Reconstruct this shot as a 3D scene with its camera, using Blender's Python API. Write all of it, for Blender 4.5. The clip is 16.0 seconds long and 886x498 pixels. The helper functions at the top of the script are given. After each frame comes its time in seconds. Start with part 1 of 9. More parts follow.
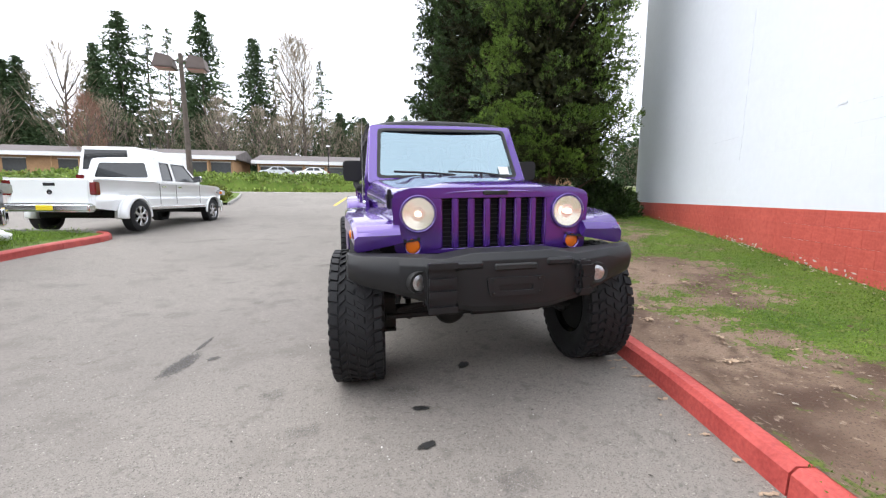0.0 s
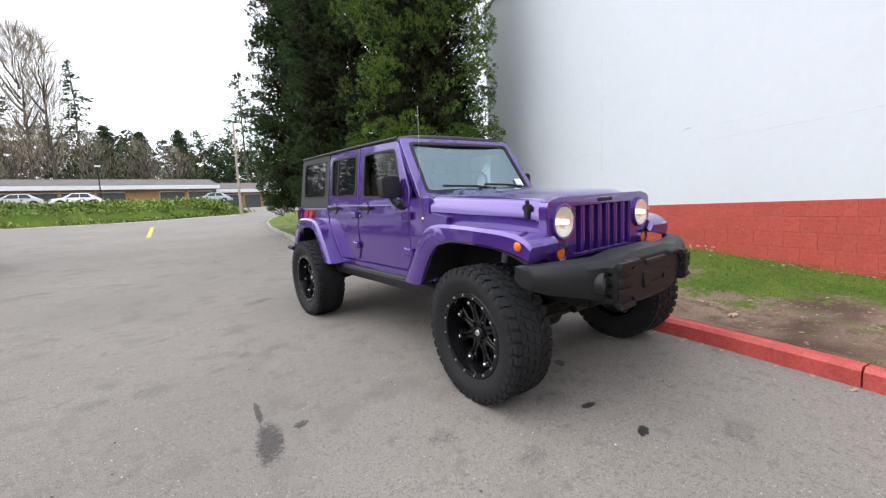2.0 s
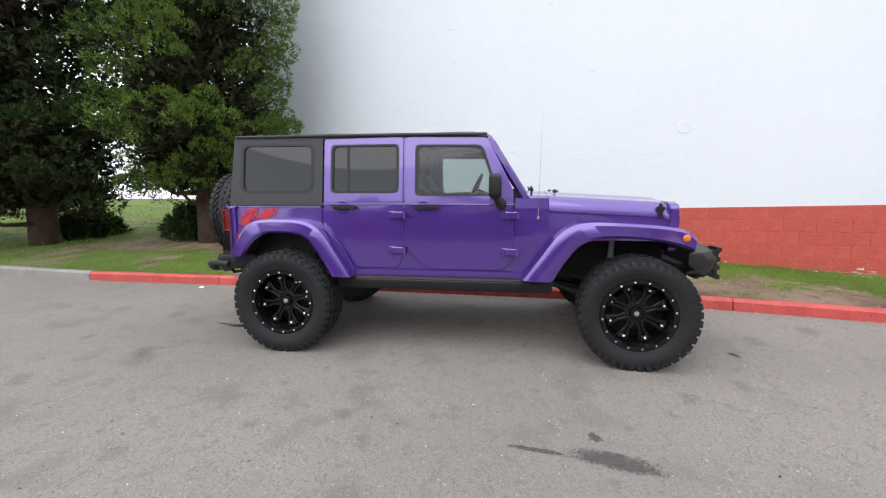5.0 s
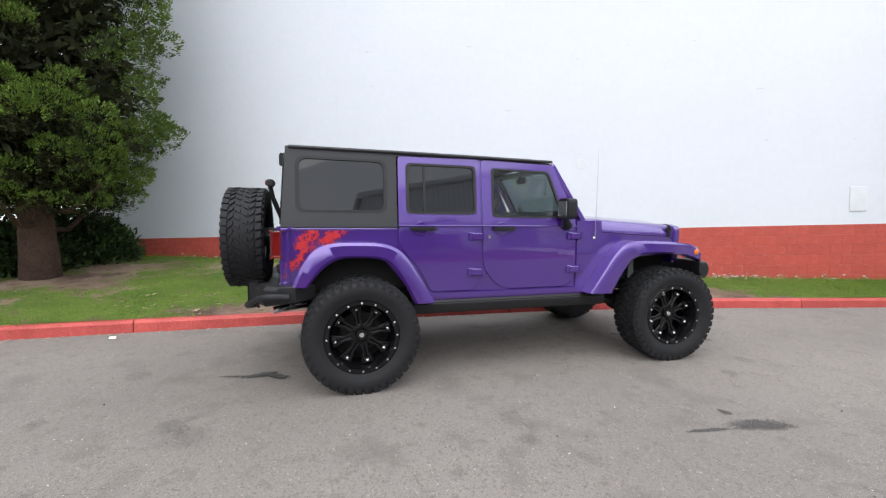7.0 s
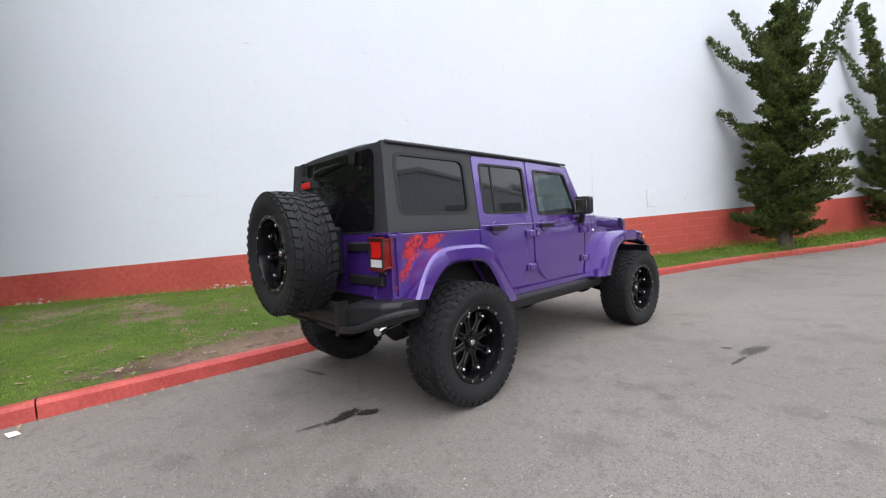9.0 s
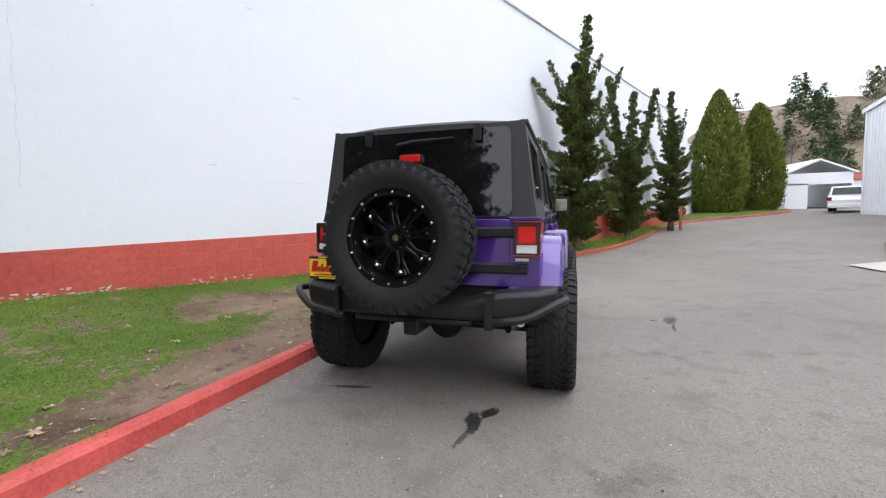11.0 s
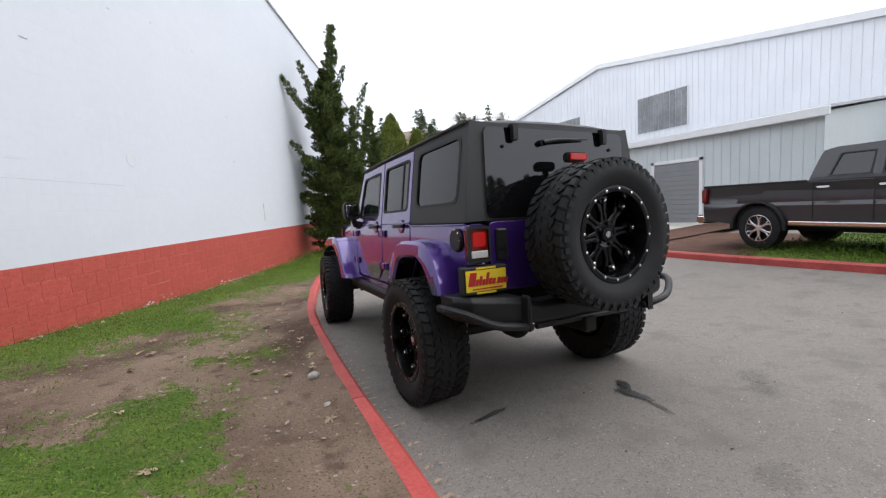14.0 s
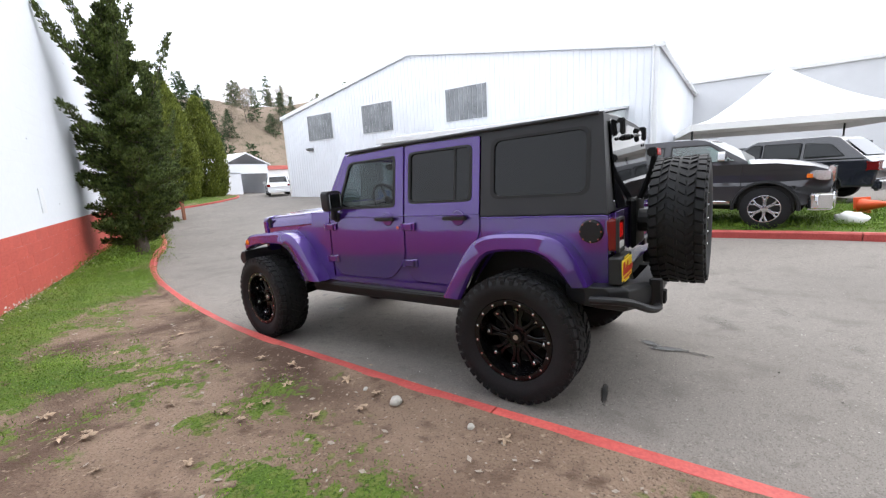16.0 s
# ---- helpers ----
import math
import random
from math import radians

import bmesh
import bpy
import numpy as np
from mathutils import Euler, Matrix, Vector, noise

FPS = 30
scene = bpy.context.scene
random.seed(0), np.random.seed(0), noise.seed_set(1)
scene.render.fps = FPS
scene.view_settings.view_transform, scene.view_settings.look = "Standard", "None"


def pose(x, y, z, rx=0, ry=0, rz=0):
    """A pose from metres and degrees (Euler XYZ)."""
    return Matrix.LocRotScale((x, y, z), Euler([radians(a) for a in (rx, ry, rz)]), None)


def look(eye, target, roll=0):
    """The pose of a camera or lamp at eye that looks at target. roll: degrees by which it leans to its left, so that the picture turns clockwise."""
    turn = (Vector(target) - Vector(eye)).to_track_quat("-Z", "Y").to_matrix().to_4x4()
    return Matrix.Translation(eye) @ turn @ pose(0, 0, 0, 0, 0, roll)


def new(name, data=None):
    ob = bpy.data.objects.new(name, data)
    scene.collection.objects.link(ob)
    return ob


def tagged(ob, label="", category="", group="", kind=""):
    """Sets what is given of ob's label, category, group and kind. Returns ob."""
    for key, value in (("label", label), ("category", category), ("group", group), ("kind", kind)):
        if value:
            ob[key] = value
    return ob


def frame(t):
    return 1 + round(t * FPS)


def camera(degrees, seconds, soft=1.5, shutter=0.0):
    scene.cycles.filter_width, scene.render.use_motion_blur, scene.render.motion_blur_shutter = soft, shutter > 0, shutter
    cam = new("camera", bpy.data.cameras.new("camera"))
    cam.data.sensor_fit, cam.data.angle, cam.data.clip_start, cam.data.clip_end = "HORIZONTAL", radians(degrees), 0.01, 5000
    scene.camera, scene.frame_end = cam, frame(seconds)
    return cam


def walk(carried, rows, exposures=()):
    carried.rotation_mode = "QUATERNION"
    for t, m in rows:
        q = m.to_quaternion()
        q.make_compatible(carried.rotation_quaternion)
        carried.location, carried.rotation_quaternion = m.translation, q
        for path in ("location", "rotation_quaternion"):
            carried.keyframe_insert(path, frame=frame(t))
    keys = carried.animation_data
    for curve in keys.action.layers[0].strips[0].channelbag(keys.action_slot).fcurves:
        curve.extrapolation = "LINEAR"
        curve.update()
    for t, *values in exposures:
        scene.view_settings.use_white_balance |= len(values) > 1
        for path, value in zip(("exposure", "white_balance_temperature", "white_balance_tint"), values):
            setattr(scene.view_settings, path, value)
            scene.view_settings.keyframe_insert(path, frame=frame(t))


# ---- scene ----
cam = camera(93.83, 16.0, soft=1.25)
PATH = [
    (0, (-0.946, -4.549, 1.229), (-0.509, -2.613, 0.978), 0.4),
    (0.5, (-1.411, -4.424, 1.203), (-0.810, -2.536, 0.935), 0.5),
    (1, (-1.912, -4.252, 1.230), (-1.137, -2.423, 0.995), -1.1),
    (1.5, (-2.353, -3.969, 1.239), (-1.374, -2.238, 1.030), -1.7),
    (2, (-2.821, -3.646, 1.249), (-1.598, -2.075, 1.056), -3.2),
    (2.5, (-3.214, -3.240, 1.255), (-1.792, -1.848, 1.051), -3.5),
    (3, (-3.599, -2.781, 1.266), (-2.043, -1.549, 1.020), -3.8),
    (3.5, (-3.914, -2.272, 1.286), (-2.195, -1.275, 1.065), -2.2),
    (4, (-4.181, -1.739, 1.299), (-2.347, -0.965, 1.101), -2.0),
    (4.2, (-4.269, -1.504, 1.338), (-2.401, -0.828, 1.112), -2.0),
    (6.3, (-4.485, 0.905, 1.352), (-2.505, 0.663, 1.197), -1.3),
    (6.5, (-4.465, 1.118, 1.361), (-2.499, 0.792, 1.190), -1.0),
    (7, (-4.295, 1.725, 1.395), (-2.378, 1.172, 1.252), -1.4),
    (7.5, (-4.096, 2.288, 1.400), (-2.244, 1.549, 1.235), -2.2),
    (8, (-3.803, 2.773, 1.413), (-2.035, 1.853, 1.250), -3.6),
    (8.5, (-3.491, 3.264, 1.405), (-1.874, 2.095, 1.263), -3.9),
    (9, (-3.117, 3.697, 1.413), (-1.657, 2.336, 1.282), -4.7),
    (9.5, (-2.688, 4.098, 1.424), (-1.398, 2.573, 1.318), -3.7),
    (10, (-2.187, 4.432, 1.410), (-1.078, 2.771, 1.290), -3.4),
    (10.2, (-1.956, 4.539, 1.408), (-0.945, 2.820, 1.261), -2.3),
    (12.3, (0.329, 4.874, 1.449), (0.333, 2.881, 1.284), -4.3),
    (12.5, (0.528, 4.833, 1.451), (0.452, 2.841, 1.291), -3.5),
    (13, (1.074, 4.743, 1.461), (0.702, 2.780, 1.355), -3.6),
    (13.5, (1.569, 4.549, 1.481), (0.944, 2.658, 1.295), -3.9),
    (14, (2.029, 4.306, 1.513), (1.157, 2.519, 1.302), -3.3),
    (14.5, (2.471, 3.977, 1.536), (1.343, 2.345, 1.285), -1.2),
    (15, (2.875, 3.565, 1.590), (1.518, 2.120, 1.325), -1.4),
    (15.5, (3.230, 3.169, 1.632), (1.706, 1.913, 1.316), -1.3),
    (16, (3.510, 2.697, 1.699), (1.904, 1.560, 1.343), -3.1),
]
walk(cam, [(t, look(eye, target, roll)) for t, eye, target, roll in PATH], [(0, 1.28), (1.5, 1.02), (2.5, 0.98), (7, 1.0), (8.5, 0.92), (10, 0.94), (12.5, 0.96), (13.5, 0.73), (14.5, 0.70), (15, 0.94), (16, 1.20)])

# ---- light: bright overcast sky, weak and very soft sun ----
world = bpy.data.worlds.new("overcast_sky")
scene.world = world
world.use_nodes = True
wn, wl = world.node_tree.nodes, world.node_tree.links
wn.clear()
sky = wn.new("ShaderNodeTexSky")
sky.sky_type, sky.sun_disc = "NISHITA", False
sky.sun_elevation, sky.sun_rotation = radians(48), radians(215)
sky_gain = wn.new("ShaderNodeVectorMath")
sky_gain.operation = "SCALE"
sky_gain.inputs["Scale"].default_value = 0.10
clouds = wn.new("ShaderNodeTexNoise")
clouds.inputs["Scale"].default_value, clouds.inputs["Detail"].default_value = 2.2, 7
cover = wn.new("ShaderNodeValToRGB")
cover.color_ramp.elements[0].position, cover.color_ramp.elements[0].color = 0.36, (0.80, 0.80, 0.80, 1)
cover.color_ramp.elements[1].position, cover.color_ramp.elements[1].color = 0.58, (0.97, 0.97, 0.97, 1)
veil = wn.new("ShaderNodeMix")
veil.data_type = "RGBA"
veil.inputs["B"].default_value = (1.00, 1.04, 1.135, 1)
back = wn.new("ShaderNodeBackground")
back.inputs["Strength"].default_value = 1.0
world_out = wn.new("ShaderNodeOutputWorld")
wl.new(sky.outputs[0], sky_gain.inputs[0])
wl.new(clouds.outputs["Fac"], cover.inputs[0])
wl.new(cover.outputs[0], veil.inputs["Factor"])
wl.new(sky_gain.outputs[0], veil.inputs["A"])
wl.new(veil.outputs["Result"], back.inputs[0])
wl.new(back.outputs[0], world_out.inputs[0])

sun_data = bpy.data.lights.new("sun", "SUN")
sun_data.energy, sun_data.angle, sun_data.color = 0.9, radians(75), (1.0, 0.96, 0.90)
sun = new("sun", sun_data)
sun.matrix_world = look((-20, 8, 30), (0, 0, 0))


# ---- materials ----
def surface(name, base, rough=0.6, metal=0.0, var=0.15, scale=3.0, fine=60.0, bump=0.15, bump_scale=None, coat=0.0,
            tint=None, spec=0.5, islands=0.0, objects=0.0, dist=0.01, coat_ior=1.5):
    """A painted, stone, rubber or leaf surface: base colour with broad and fine variation, and relief."""
    m = bpy.data.materials.new(name)
    m.use_nodes = True
    n, l = m.node_tree.nodes, m.node_tree.links
    b = n["Principled BSDF"]
    co = n.new("ShaderNodeTexCoord")
    a1 = n.new("ShaderNodeTexNoise")
    a1.inputs["Scale"].default_value, a1.inputs["Detail"].default_value = scale, 6
    a2 = n.new("ShaderNodeTexNoise")
    a2.inputs["Scale"].default_value, a2.inputs["Detail"].default_value = fine, 3
    l.new(co.outputs["Object"], a1.inputs["Vector"])
    l.new(co.outputs["Object"], a2.inputs["Vector"])
    add = n.new("ShaderNodeMath")
    add.operation = "ADD"
    l.new(a1.outputs["Fac"], add.inputs[0])
    l.new(a2.outputs["Fac"], add.inputs[1])
    ramp = n.new("ShaderNodeMapRange")
    ramp.inputs["From Min"].default_value, ramp.inputs["From Max"].default_value = 0.65, 1.35
    l.new(add.outputs[0], ramp.inputs["Value"])
    mix = n.new("ShaderNodeMix")
    mix.data_type = "RGBA"
    lo = [c * (1 - var) for c in base]
    hi = [min(1.0, c * (1 + var)) for c in (tint or base)]
    mix.inputs["A"].default_value, mix.inputs["B"].default_value = (*lo, 1), (*hi, 1)
    l.new(ramp.outputs[0], mix.inputs["Factor"])
    colour = mix.outputs["Result"]
    for amount, node, socket in ((islands, "ShaderNodeNewGeometry", "Random Per Island"), (objects, "ShaderNodeObjectInfo", "Random")):
        if amount:
            g = n.new(node)
            hsv = n.new("ShaderNodeHueSaturation")
            mr = n.new("ShaderNodeMapRange")
            mr.inputs["To Min"].default_value, mr.inputs["To Max"].default_value = 1 - amount, 1 + amount
            l.new(g.outputs[socket], mr.inputs["Value"])
            l.new(mr.outputs[0], hsv.inputs["Value"])
            l.new(colour, hsv.inputs["Color"])
            colour = hsv.outputs[0]
    l.new(colour, b.inputs["Base Color"])
    b.inputs["Roughness"].default_value, b.inputs["Metallic"].default_value = rough, metal
    b.inputs["Coat Weight"].default_value, b.inputs["Coat Roughness"].default_value, b.inputs["Coat IOR"].default_value = coat, 0.04, coat_ior
    b.inputs["Specular IOR Level"].default_value = spec
    if bump:
        bn = n.new("ShaderNodeBump")
        bn.inputs["Strength"].default_value, bn.inputs["Distance"].default_value = bump, dist
        if bump_scale:
            a3 = n.new("ShaderNodeTexNoise")
            a3.inputs["Scale"].default_value, a3.inputs["Detail"].default_value = bump_scale, 4
            l.new(co.outputs["Object"], a3.inputs["Vector"])
            l.new(a3.outputs["Fac"], bn.inputs["Height"])
        else:
            l.new(add.outputs[0], bn.inputs["Height"])
        l.new(bn.outputs[0], b.inputs["Normal"])
    return m


def glowing(name, colour, strength, rough=0.2):
    m = surface(name, colour, rough, var=0.05, bump=0)
    b = m.node_tree.nodes["Principled BSDF"]
    b.inputs["Emission Color"].default_value, b.inputs["Emission Strength"].default_value = (*colour, 1), strength
    return m


def glass(name, colour, see=0.5, mirror=0.05, cast=(0.8, 0.8, 0.8)):
    """Vehicle and house glazing: a clear tinted sheet that shines more at a slant."""
    m = bpy.data.materials.new(name)
    m.use_nodes = True
    n, l = m.node_tree.nodes, m.node_tree.links
    n.clear()
    out, mix = n.new("ShaderNodeOutputMaterial"), n.new("ShaderNodeMixShader")
    clear, shine, slant = n.new("ShaderNodeBsdfTransparent"), n.new("ShaderNodeBsdfGlossy"), n.new("ShaderNodeLayerWeight")
    clear.inputs[0].default_value = (*[c * see for c in colour], 1)
    shine.inputs["Roughness"].default_value, shine.inputs["Color"].default_value = 0.02, (*cast, 1)
    slant.inputs["Blend"].default_value = 0.5
    steep, gain = n.new("ShaderNodeMath"), n.new("ShaderNodeMath")
    steep.operation, steep.inputs[1].default_value = "POWER", 4.0
    gain.operation, gain.inputs[1].default_value, gain.inputs[2].default_value = "MULTIPLY_ADD", 0.9 - mirror, mirror
    l.new(slant.outputs["Facing"], steep.inputs[0])
    l.new(steep.outputs[0], gain.inputs[0])
    l.new(gain.outputs[0], mix.inputs[0])
    l.new(clear.outputs[0], mix.inputs[1])
    l.new(shine.outputs[0], mix.inputs[2])
    l.new(mix.outputs[0], out.inputs[0])
    return m


def dark_glass(name, colour, ior=1.75):
    """Privacy glass tinted so deep that it shows little but reflections."""
    m = bpy.data.materials.new(name)
    m.use_nodes = True
    b = m.node_tree.nodes["Principled BSDF"]
    b.inputs["Base Color"].default_value, b.inputs["Roughness"].default_value, b.inputs["IOR"].default_value = (*colour, 1), 0.03, ior
    return m


# ---- building blocks ----
def part(name, bm, material, parent=None, label="", smooth=False, m=None):
    """Links a bmesh as one mesh object, under a thing or a part."""
    me = bpy.data.meshes.new(name)
    bm.normal_update()
    bm.to_mesh(me)
    bm.free()
    for mm in material if isinstance(material, (list, tuple)) else [material]:
        me.materials.append(mm)
    if smooth:
        for p in me.polygons:
            p.use_smooth = True
    ob = new(name, me)
    if parent is not None:
        ob.parent = parent
    if m is not None:
        ob.matrix_basis = m
    if label:
        ob["label"] = label
    return ob


def raw(name, verts, faces, material, parent=None, smooth=False, label="", mats=None, m=None):
    me = bpy.data.meshes.new(name)
    me.from_pydata([tuple(v) for v in verts], [], [tuple(f) for f in faces])
    for mm in material if isinstance(material, (list, tuple)) else [material]:
        me.materials.append(mm)
    if mats is not None:
        me.polygons.foreach_set("material_index", mats)
    if smooth:
        me.polygons.foreach_set("use_smooth", [True] * len(me.polygons))
    me.update()
    ob = new(name, me)
    if parent is not None:
        ob.parent = parent
    if m is not None:
        ob.matrix_basis = m
    if label:
        ob["label"] = label
    return ob


def thing(name, label, category, m=None, group="", kind=""):
    ob = new(name)
    ob.empty_display_size = 0.1
    if m is not None:
        ob.matrix_basis = m
    return tagged(ob, label, category, group, kind)


def box(x0, y0, z0, x1, y1, z1, bevel=0.0, seg=1, bm=None, m=None):
    """A box with bevelled edges; added to bm when that is given."""
    one = bmesh.new()
    bmesh.ops.create_cube(one, size=1)
    for v in one.verts:
        v.co = Vector((x0 + (x1 - x0) * (v.co.x + 0.5), y0 + (y1 - y0) * (v.co.y + 0.5), z0 + (z1 - z0) * (v.co.z + 0.5)))
    if bevel:
        bmesh.ops.bevel(one, geom=one.edges[:], offset=bevel, segments=seg, affect="EDGES")
    return merged(one, bm, m)


def merged(one, bm=None, m=None):
    if m is not None:
        one.transform(m)
    if bm is None:
        return one
    me = bpy.data.meshes.new("tmp")
    one.to_mesh(me)
    one.free()
    bm.from_mesh(me)
    bpy.data.meshes.remove(me)
    return bm


def prism(points, axis, a, b, bevel=0.0, seg=2, bm=None, m=None):
    """A closed outline, given in the two other axes, pushed from a to b along the axis (0, 1, 2)."""
    one = bmesh.new()
    place = {0: lambda p, q, s: (s, p, q), 1: lambda p, q, s: (p, s, q), 2: lambda p, q, s: (p, q, s)}[axis]
    lo = [one.verts.new(place(p, q, a)) for p, q in points]
    hi = [one.verts.new(place(p, q, b)) for p, q in points]
    k = len(points)
    one.faces.new(lo)
    one.faces.new(hi[::-1])
    for i in range(k):
        one.faces.new((lo[i], hi[i], hi[(i + 1) % k], lo[(i + 1) % k]))
    bmesh.ops.recalc_face_normals(one, faces=one.faces[:])
    if bevel:
        bmesh.ops.bevel(one, geom=one.edges[:], offset=bevel, segments=seg, affect="EDGES", clamp_overlap=True)
    return merged(one, bm, m)


def lathe(profile, n=32, bm=None, m=None, axis=0, closed=False):
    """A profile of (along, radius) turned round the x axis (or y, z)."""
    one = bmesh.new()
    rings = []
    for s, r in profile:
        ring = []
        for i in range(n):
            a = 2 * math.pi * i / n
            p = (s, r * math.cos(a), r * math.sin(a))
            ring.append(one.verts.new(p if axis == 0 else (p[2], p[0], p[1]) if axis == 1 else (p[1], p[2], p[0])))
        rings.append(ring)
    pairs = list(zip(rings, rings[1:])) + ([(rings[-1], rings[0])] if closed else [])
    for ra, rb in pairs:
        for i in range(n):
            one.faces.new((ra[i], ra[(i + 1) % n], rb[(i + 1) % n], rb[i]))
    if not closed:
        if profile[0][1] > 1e-5:
            one.faces.new(rings[0][::-1])
        if profile[-1][1] > 1e-5:
            one.faces.new(rings[-1])
    bmesh.ops.remove_doubles(one, verts=one.verts[:], dist=1e-6)
    bmesh.ops.recalc_face_normals(one, faces=one.faces[:])
    return merged(one, bm, m)


def tube(points, radius, n=10, bm=None, m=None):
    """A round bar along a line of points; radius may be one number or one for each point."""
    one = bmesh.new()
    pts = [Vector(p) for p in points]
    radii = radius if isinstance(radius, (list, tuple)) else [radius] * len(pts)
    rings, side = [], None
    for i, p in enumerate(pts):
        d = ((pts[min(i + 1, len(pts) - 1)] - pts[max(i - 1, 0)])).normalized()
        if side is None:
            side = d.orthogonal().normalized()
        side = (side - d * side.dot(d)).normalized()
        up = d.cross(side)
        rings.append([one.verts.new(p + radii[i] * (math.cos(2 * math.pi * k / n) * side + math.sin(2 * math.pi * k / n) * up)) for k in range(n)])
    for ra, rb in zip(rings, rings[1:]):
        for k in range(n):
            one.faces.new((ra[k], ra[(k + 1) % n], rb[(k + 1) % n], rb[k]))
    one.faces.new(rings[0][::-1])
    one.faces.new(rings[-1])
    bmesh.ops.recalc_face_normals(one, faces=one.faces[:])
    return merged(one, bm, m)


def smoothed(ob, angle=40):
    """Smooth faces, with edges sharper than the angle kept crisp."""
    me = ob.data
    for p in me.polygons:
        p.use_smooth = True
    me.set_sharp_from_angle(angle=radians(angle))
    return ob


def outer_sheet(ob, axis):
    """Keeps only the faces of a thin pane that look along the axis."""
    bm = bmesh.new()
    bm.from_mesh(ob.data)
    gone = [f for f in bm.faces if f.normal.dot(Vector(axis)) < 0.4]
    if 0 < len(gone) < len(bm.faces):
        bmesh.ops.delete(bm, geom=gone, context="FACES")
    bm.to_mesh(ob.data)
    bm.free()
    return ob


def catmull(pts, steps):
    """Points along a smooth line through pts."""
    pts = [np.array(p, float) for p in pts]
    pts = [2 * pts[0] - pts[1], *pts, 2 * pts[-1] - pts[-2]]
    out = []
    for a, b, c, d in zip(pts, pts[1:], pts[2:], pts[3:]):
        for k in range(steps):
            t = k / steps
            out.append(0.5 * (2 * b + (c - a) * t + (2 * a - 5 * b + 4 * c - d) * t * t + (3 * b - a - 3 * c + d) * t ** 3))
    return out + [pts[-2]]


def land(x, y):
    """Height of the paved ground."""
    along = 0.03 * y if y > -6 else -0.18 - 0.15 * (1 - math.exp((y + 6) / 8))
    if y < -18:
        along += 0.022 * (-18 - max(y, -60))
    if y > 12:
        along += 0.018 * (min(y, 75) - 12)
    along = min(along, 0.03 * 75 + 1.134)
    side = 0.055 if y < 4 else 0.025 if y > 9 else 0.055 - 0.006 * (y - 4)
    over = max(0.0, -2.0 - max(x, -20))
    over = over * over / 2 if over < 1 else over - 0.5
    return 0.02 * max(-40, min(x, 40)) + along + side * over


# ---- the large structure: ground, road, kerbs, verge ----
def noise2(x, y, s, k=0.0):
    return noise.noise(Vector((x * s, y * s, 7.3 + k)))


def ground_material(name, layers, rough=0.95, bump=0.6, dist=0.02, mask=None, mask_pair=None):
    """Earth, grass or asphalt: several noise layers (scale, low colour, high colour, weight) blended."""
    m = bpy.data.materials.new(name)
    m.use_nodes = True
    n, l = m.node_tree.nodes, m.node_tree.links
    b = n["Principled BSDF"]
    geo = n.new("ShaderNodeNewGeometry")

    def noisy(scale, detail=6, lo=0.4, hi=0.6):
        t = n.new("ShaderNodeTexNoise")
        t.inputs["Scale"].default_value, t.inputs["Detail"].default_value = scale, detail
        l.new(geo.outputs["Position"], t.inputs["Vector"])
        r = n.new("ShaderNodeMapRange")
        r.inputs["From Min"].default_value, r.inputs["From Max"].default_value = lo, hi
        l.new(t.outputs["Fac"], r.inputs["Value"])
        return r.outputs[0]

    def blend(fac, a, c):
        x = n.new("ShaderNodeMix")
        x.data_type = "RGBA"
        l.new(fac, x.inputs["Factor"])
        for v, s in ((a, "A"), (c, "B")):
            if isinstance(v, tuple):
                x.inputs[s].default_value = (*v, 1)
            else:
                l.new(v, x.inputs[s])
        return x.outputs["Result"]

    def stack(some):
        col = None
        for scale, lo_c, hi_c, a, c in some:
            if col is None:
                col = blend(noisy(scale, 8, a, c), lo_c, hi_c)
            else:
                col = blend(noisy(scale, 5, a, c), col, hi_c)
        return col

    col = stack(layers)
    if mask:
        at = n.new("ShaderNodeAttribute")
        at.attribute_name = mask
        edge = n.new("ShaderNodeMath")
        edge.operation = "ADD"
        l.new(at.outputs["Fac"], edge.inputs[0])
        wob = n.new("ShaderNodeMapRange")
        wob.inputs["To Min"].default_value, wob.inputs["To Max"].default_value = -0.25, 0.25
        l.new(noisy(14.0, 6), wob.inputs["Value"])
        l.new(wob.outputs[0], edge.inputs[1])
        sharp = n.new("ShaderNodeMapRange")
        sharp.inputs["From Min"].default_value, sharp.inputs["From Max"].default_value = 0.38, 0.62
        l.new(edge.outputs[0], sharp.inputs["Value"])
        col = blend(sharp.outputs[0], col, stack(mask_pair))
    l.new(col, b.inputs["Base Color"])
    b.inputs["Roughness"].default_value = rough
    b.inputs["Specular IOR Level"].default_value = 0.3
    bn = n.new("ShaderNodeBump")
    bn.inputs["Strength"].default_value, bn.inputs["Distance"].default_value = bump, dist
    hh = n.new("ShaderNodeTexNoise")
    hh.inputs["Scale"].default_value, hh.inputs["Detail"].default_value = 55, 5
    l.new(geo.outputs["Position"], hh.inputs["Vector"])
    l.new(hh.outputs["Fac"], bn.inputs["Height"])
    l.new(bn.outputs[0], b.inputs["Normal"])
    return m


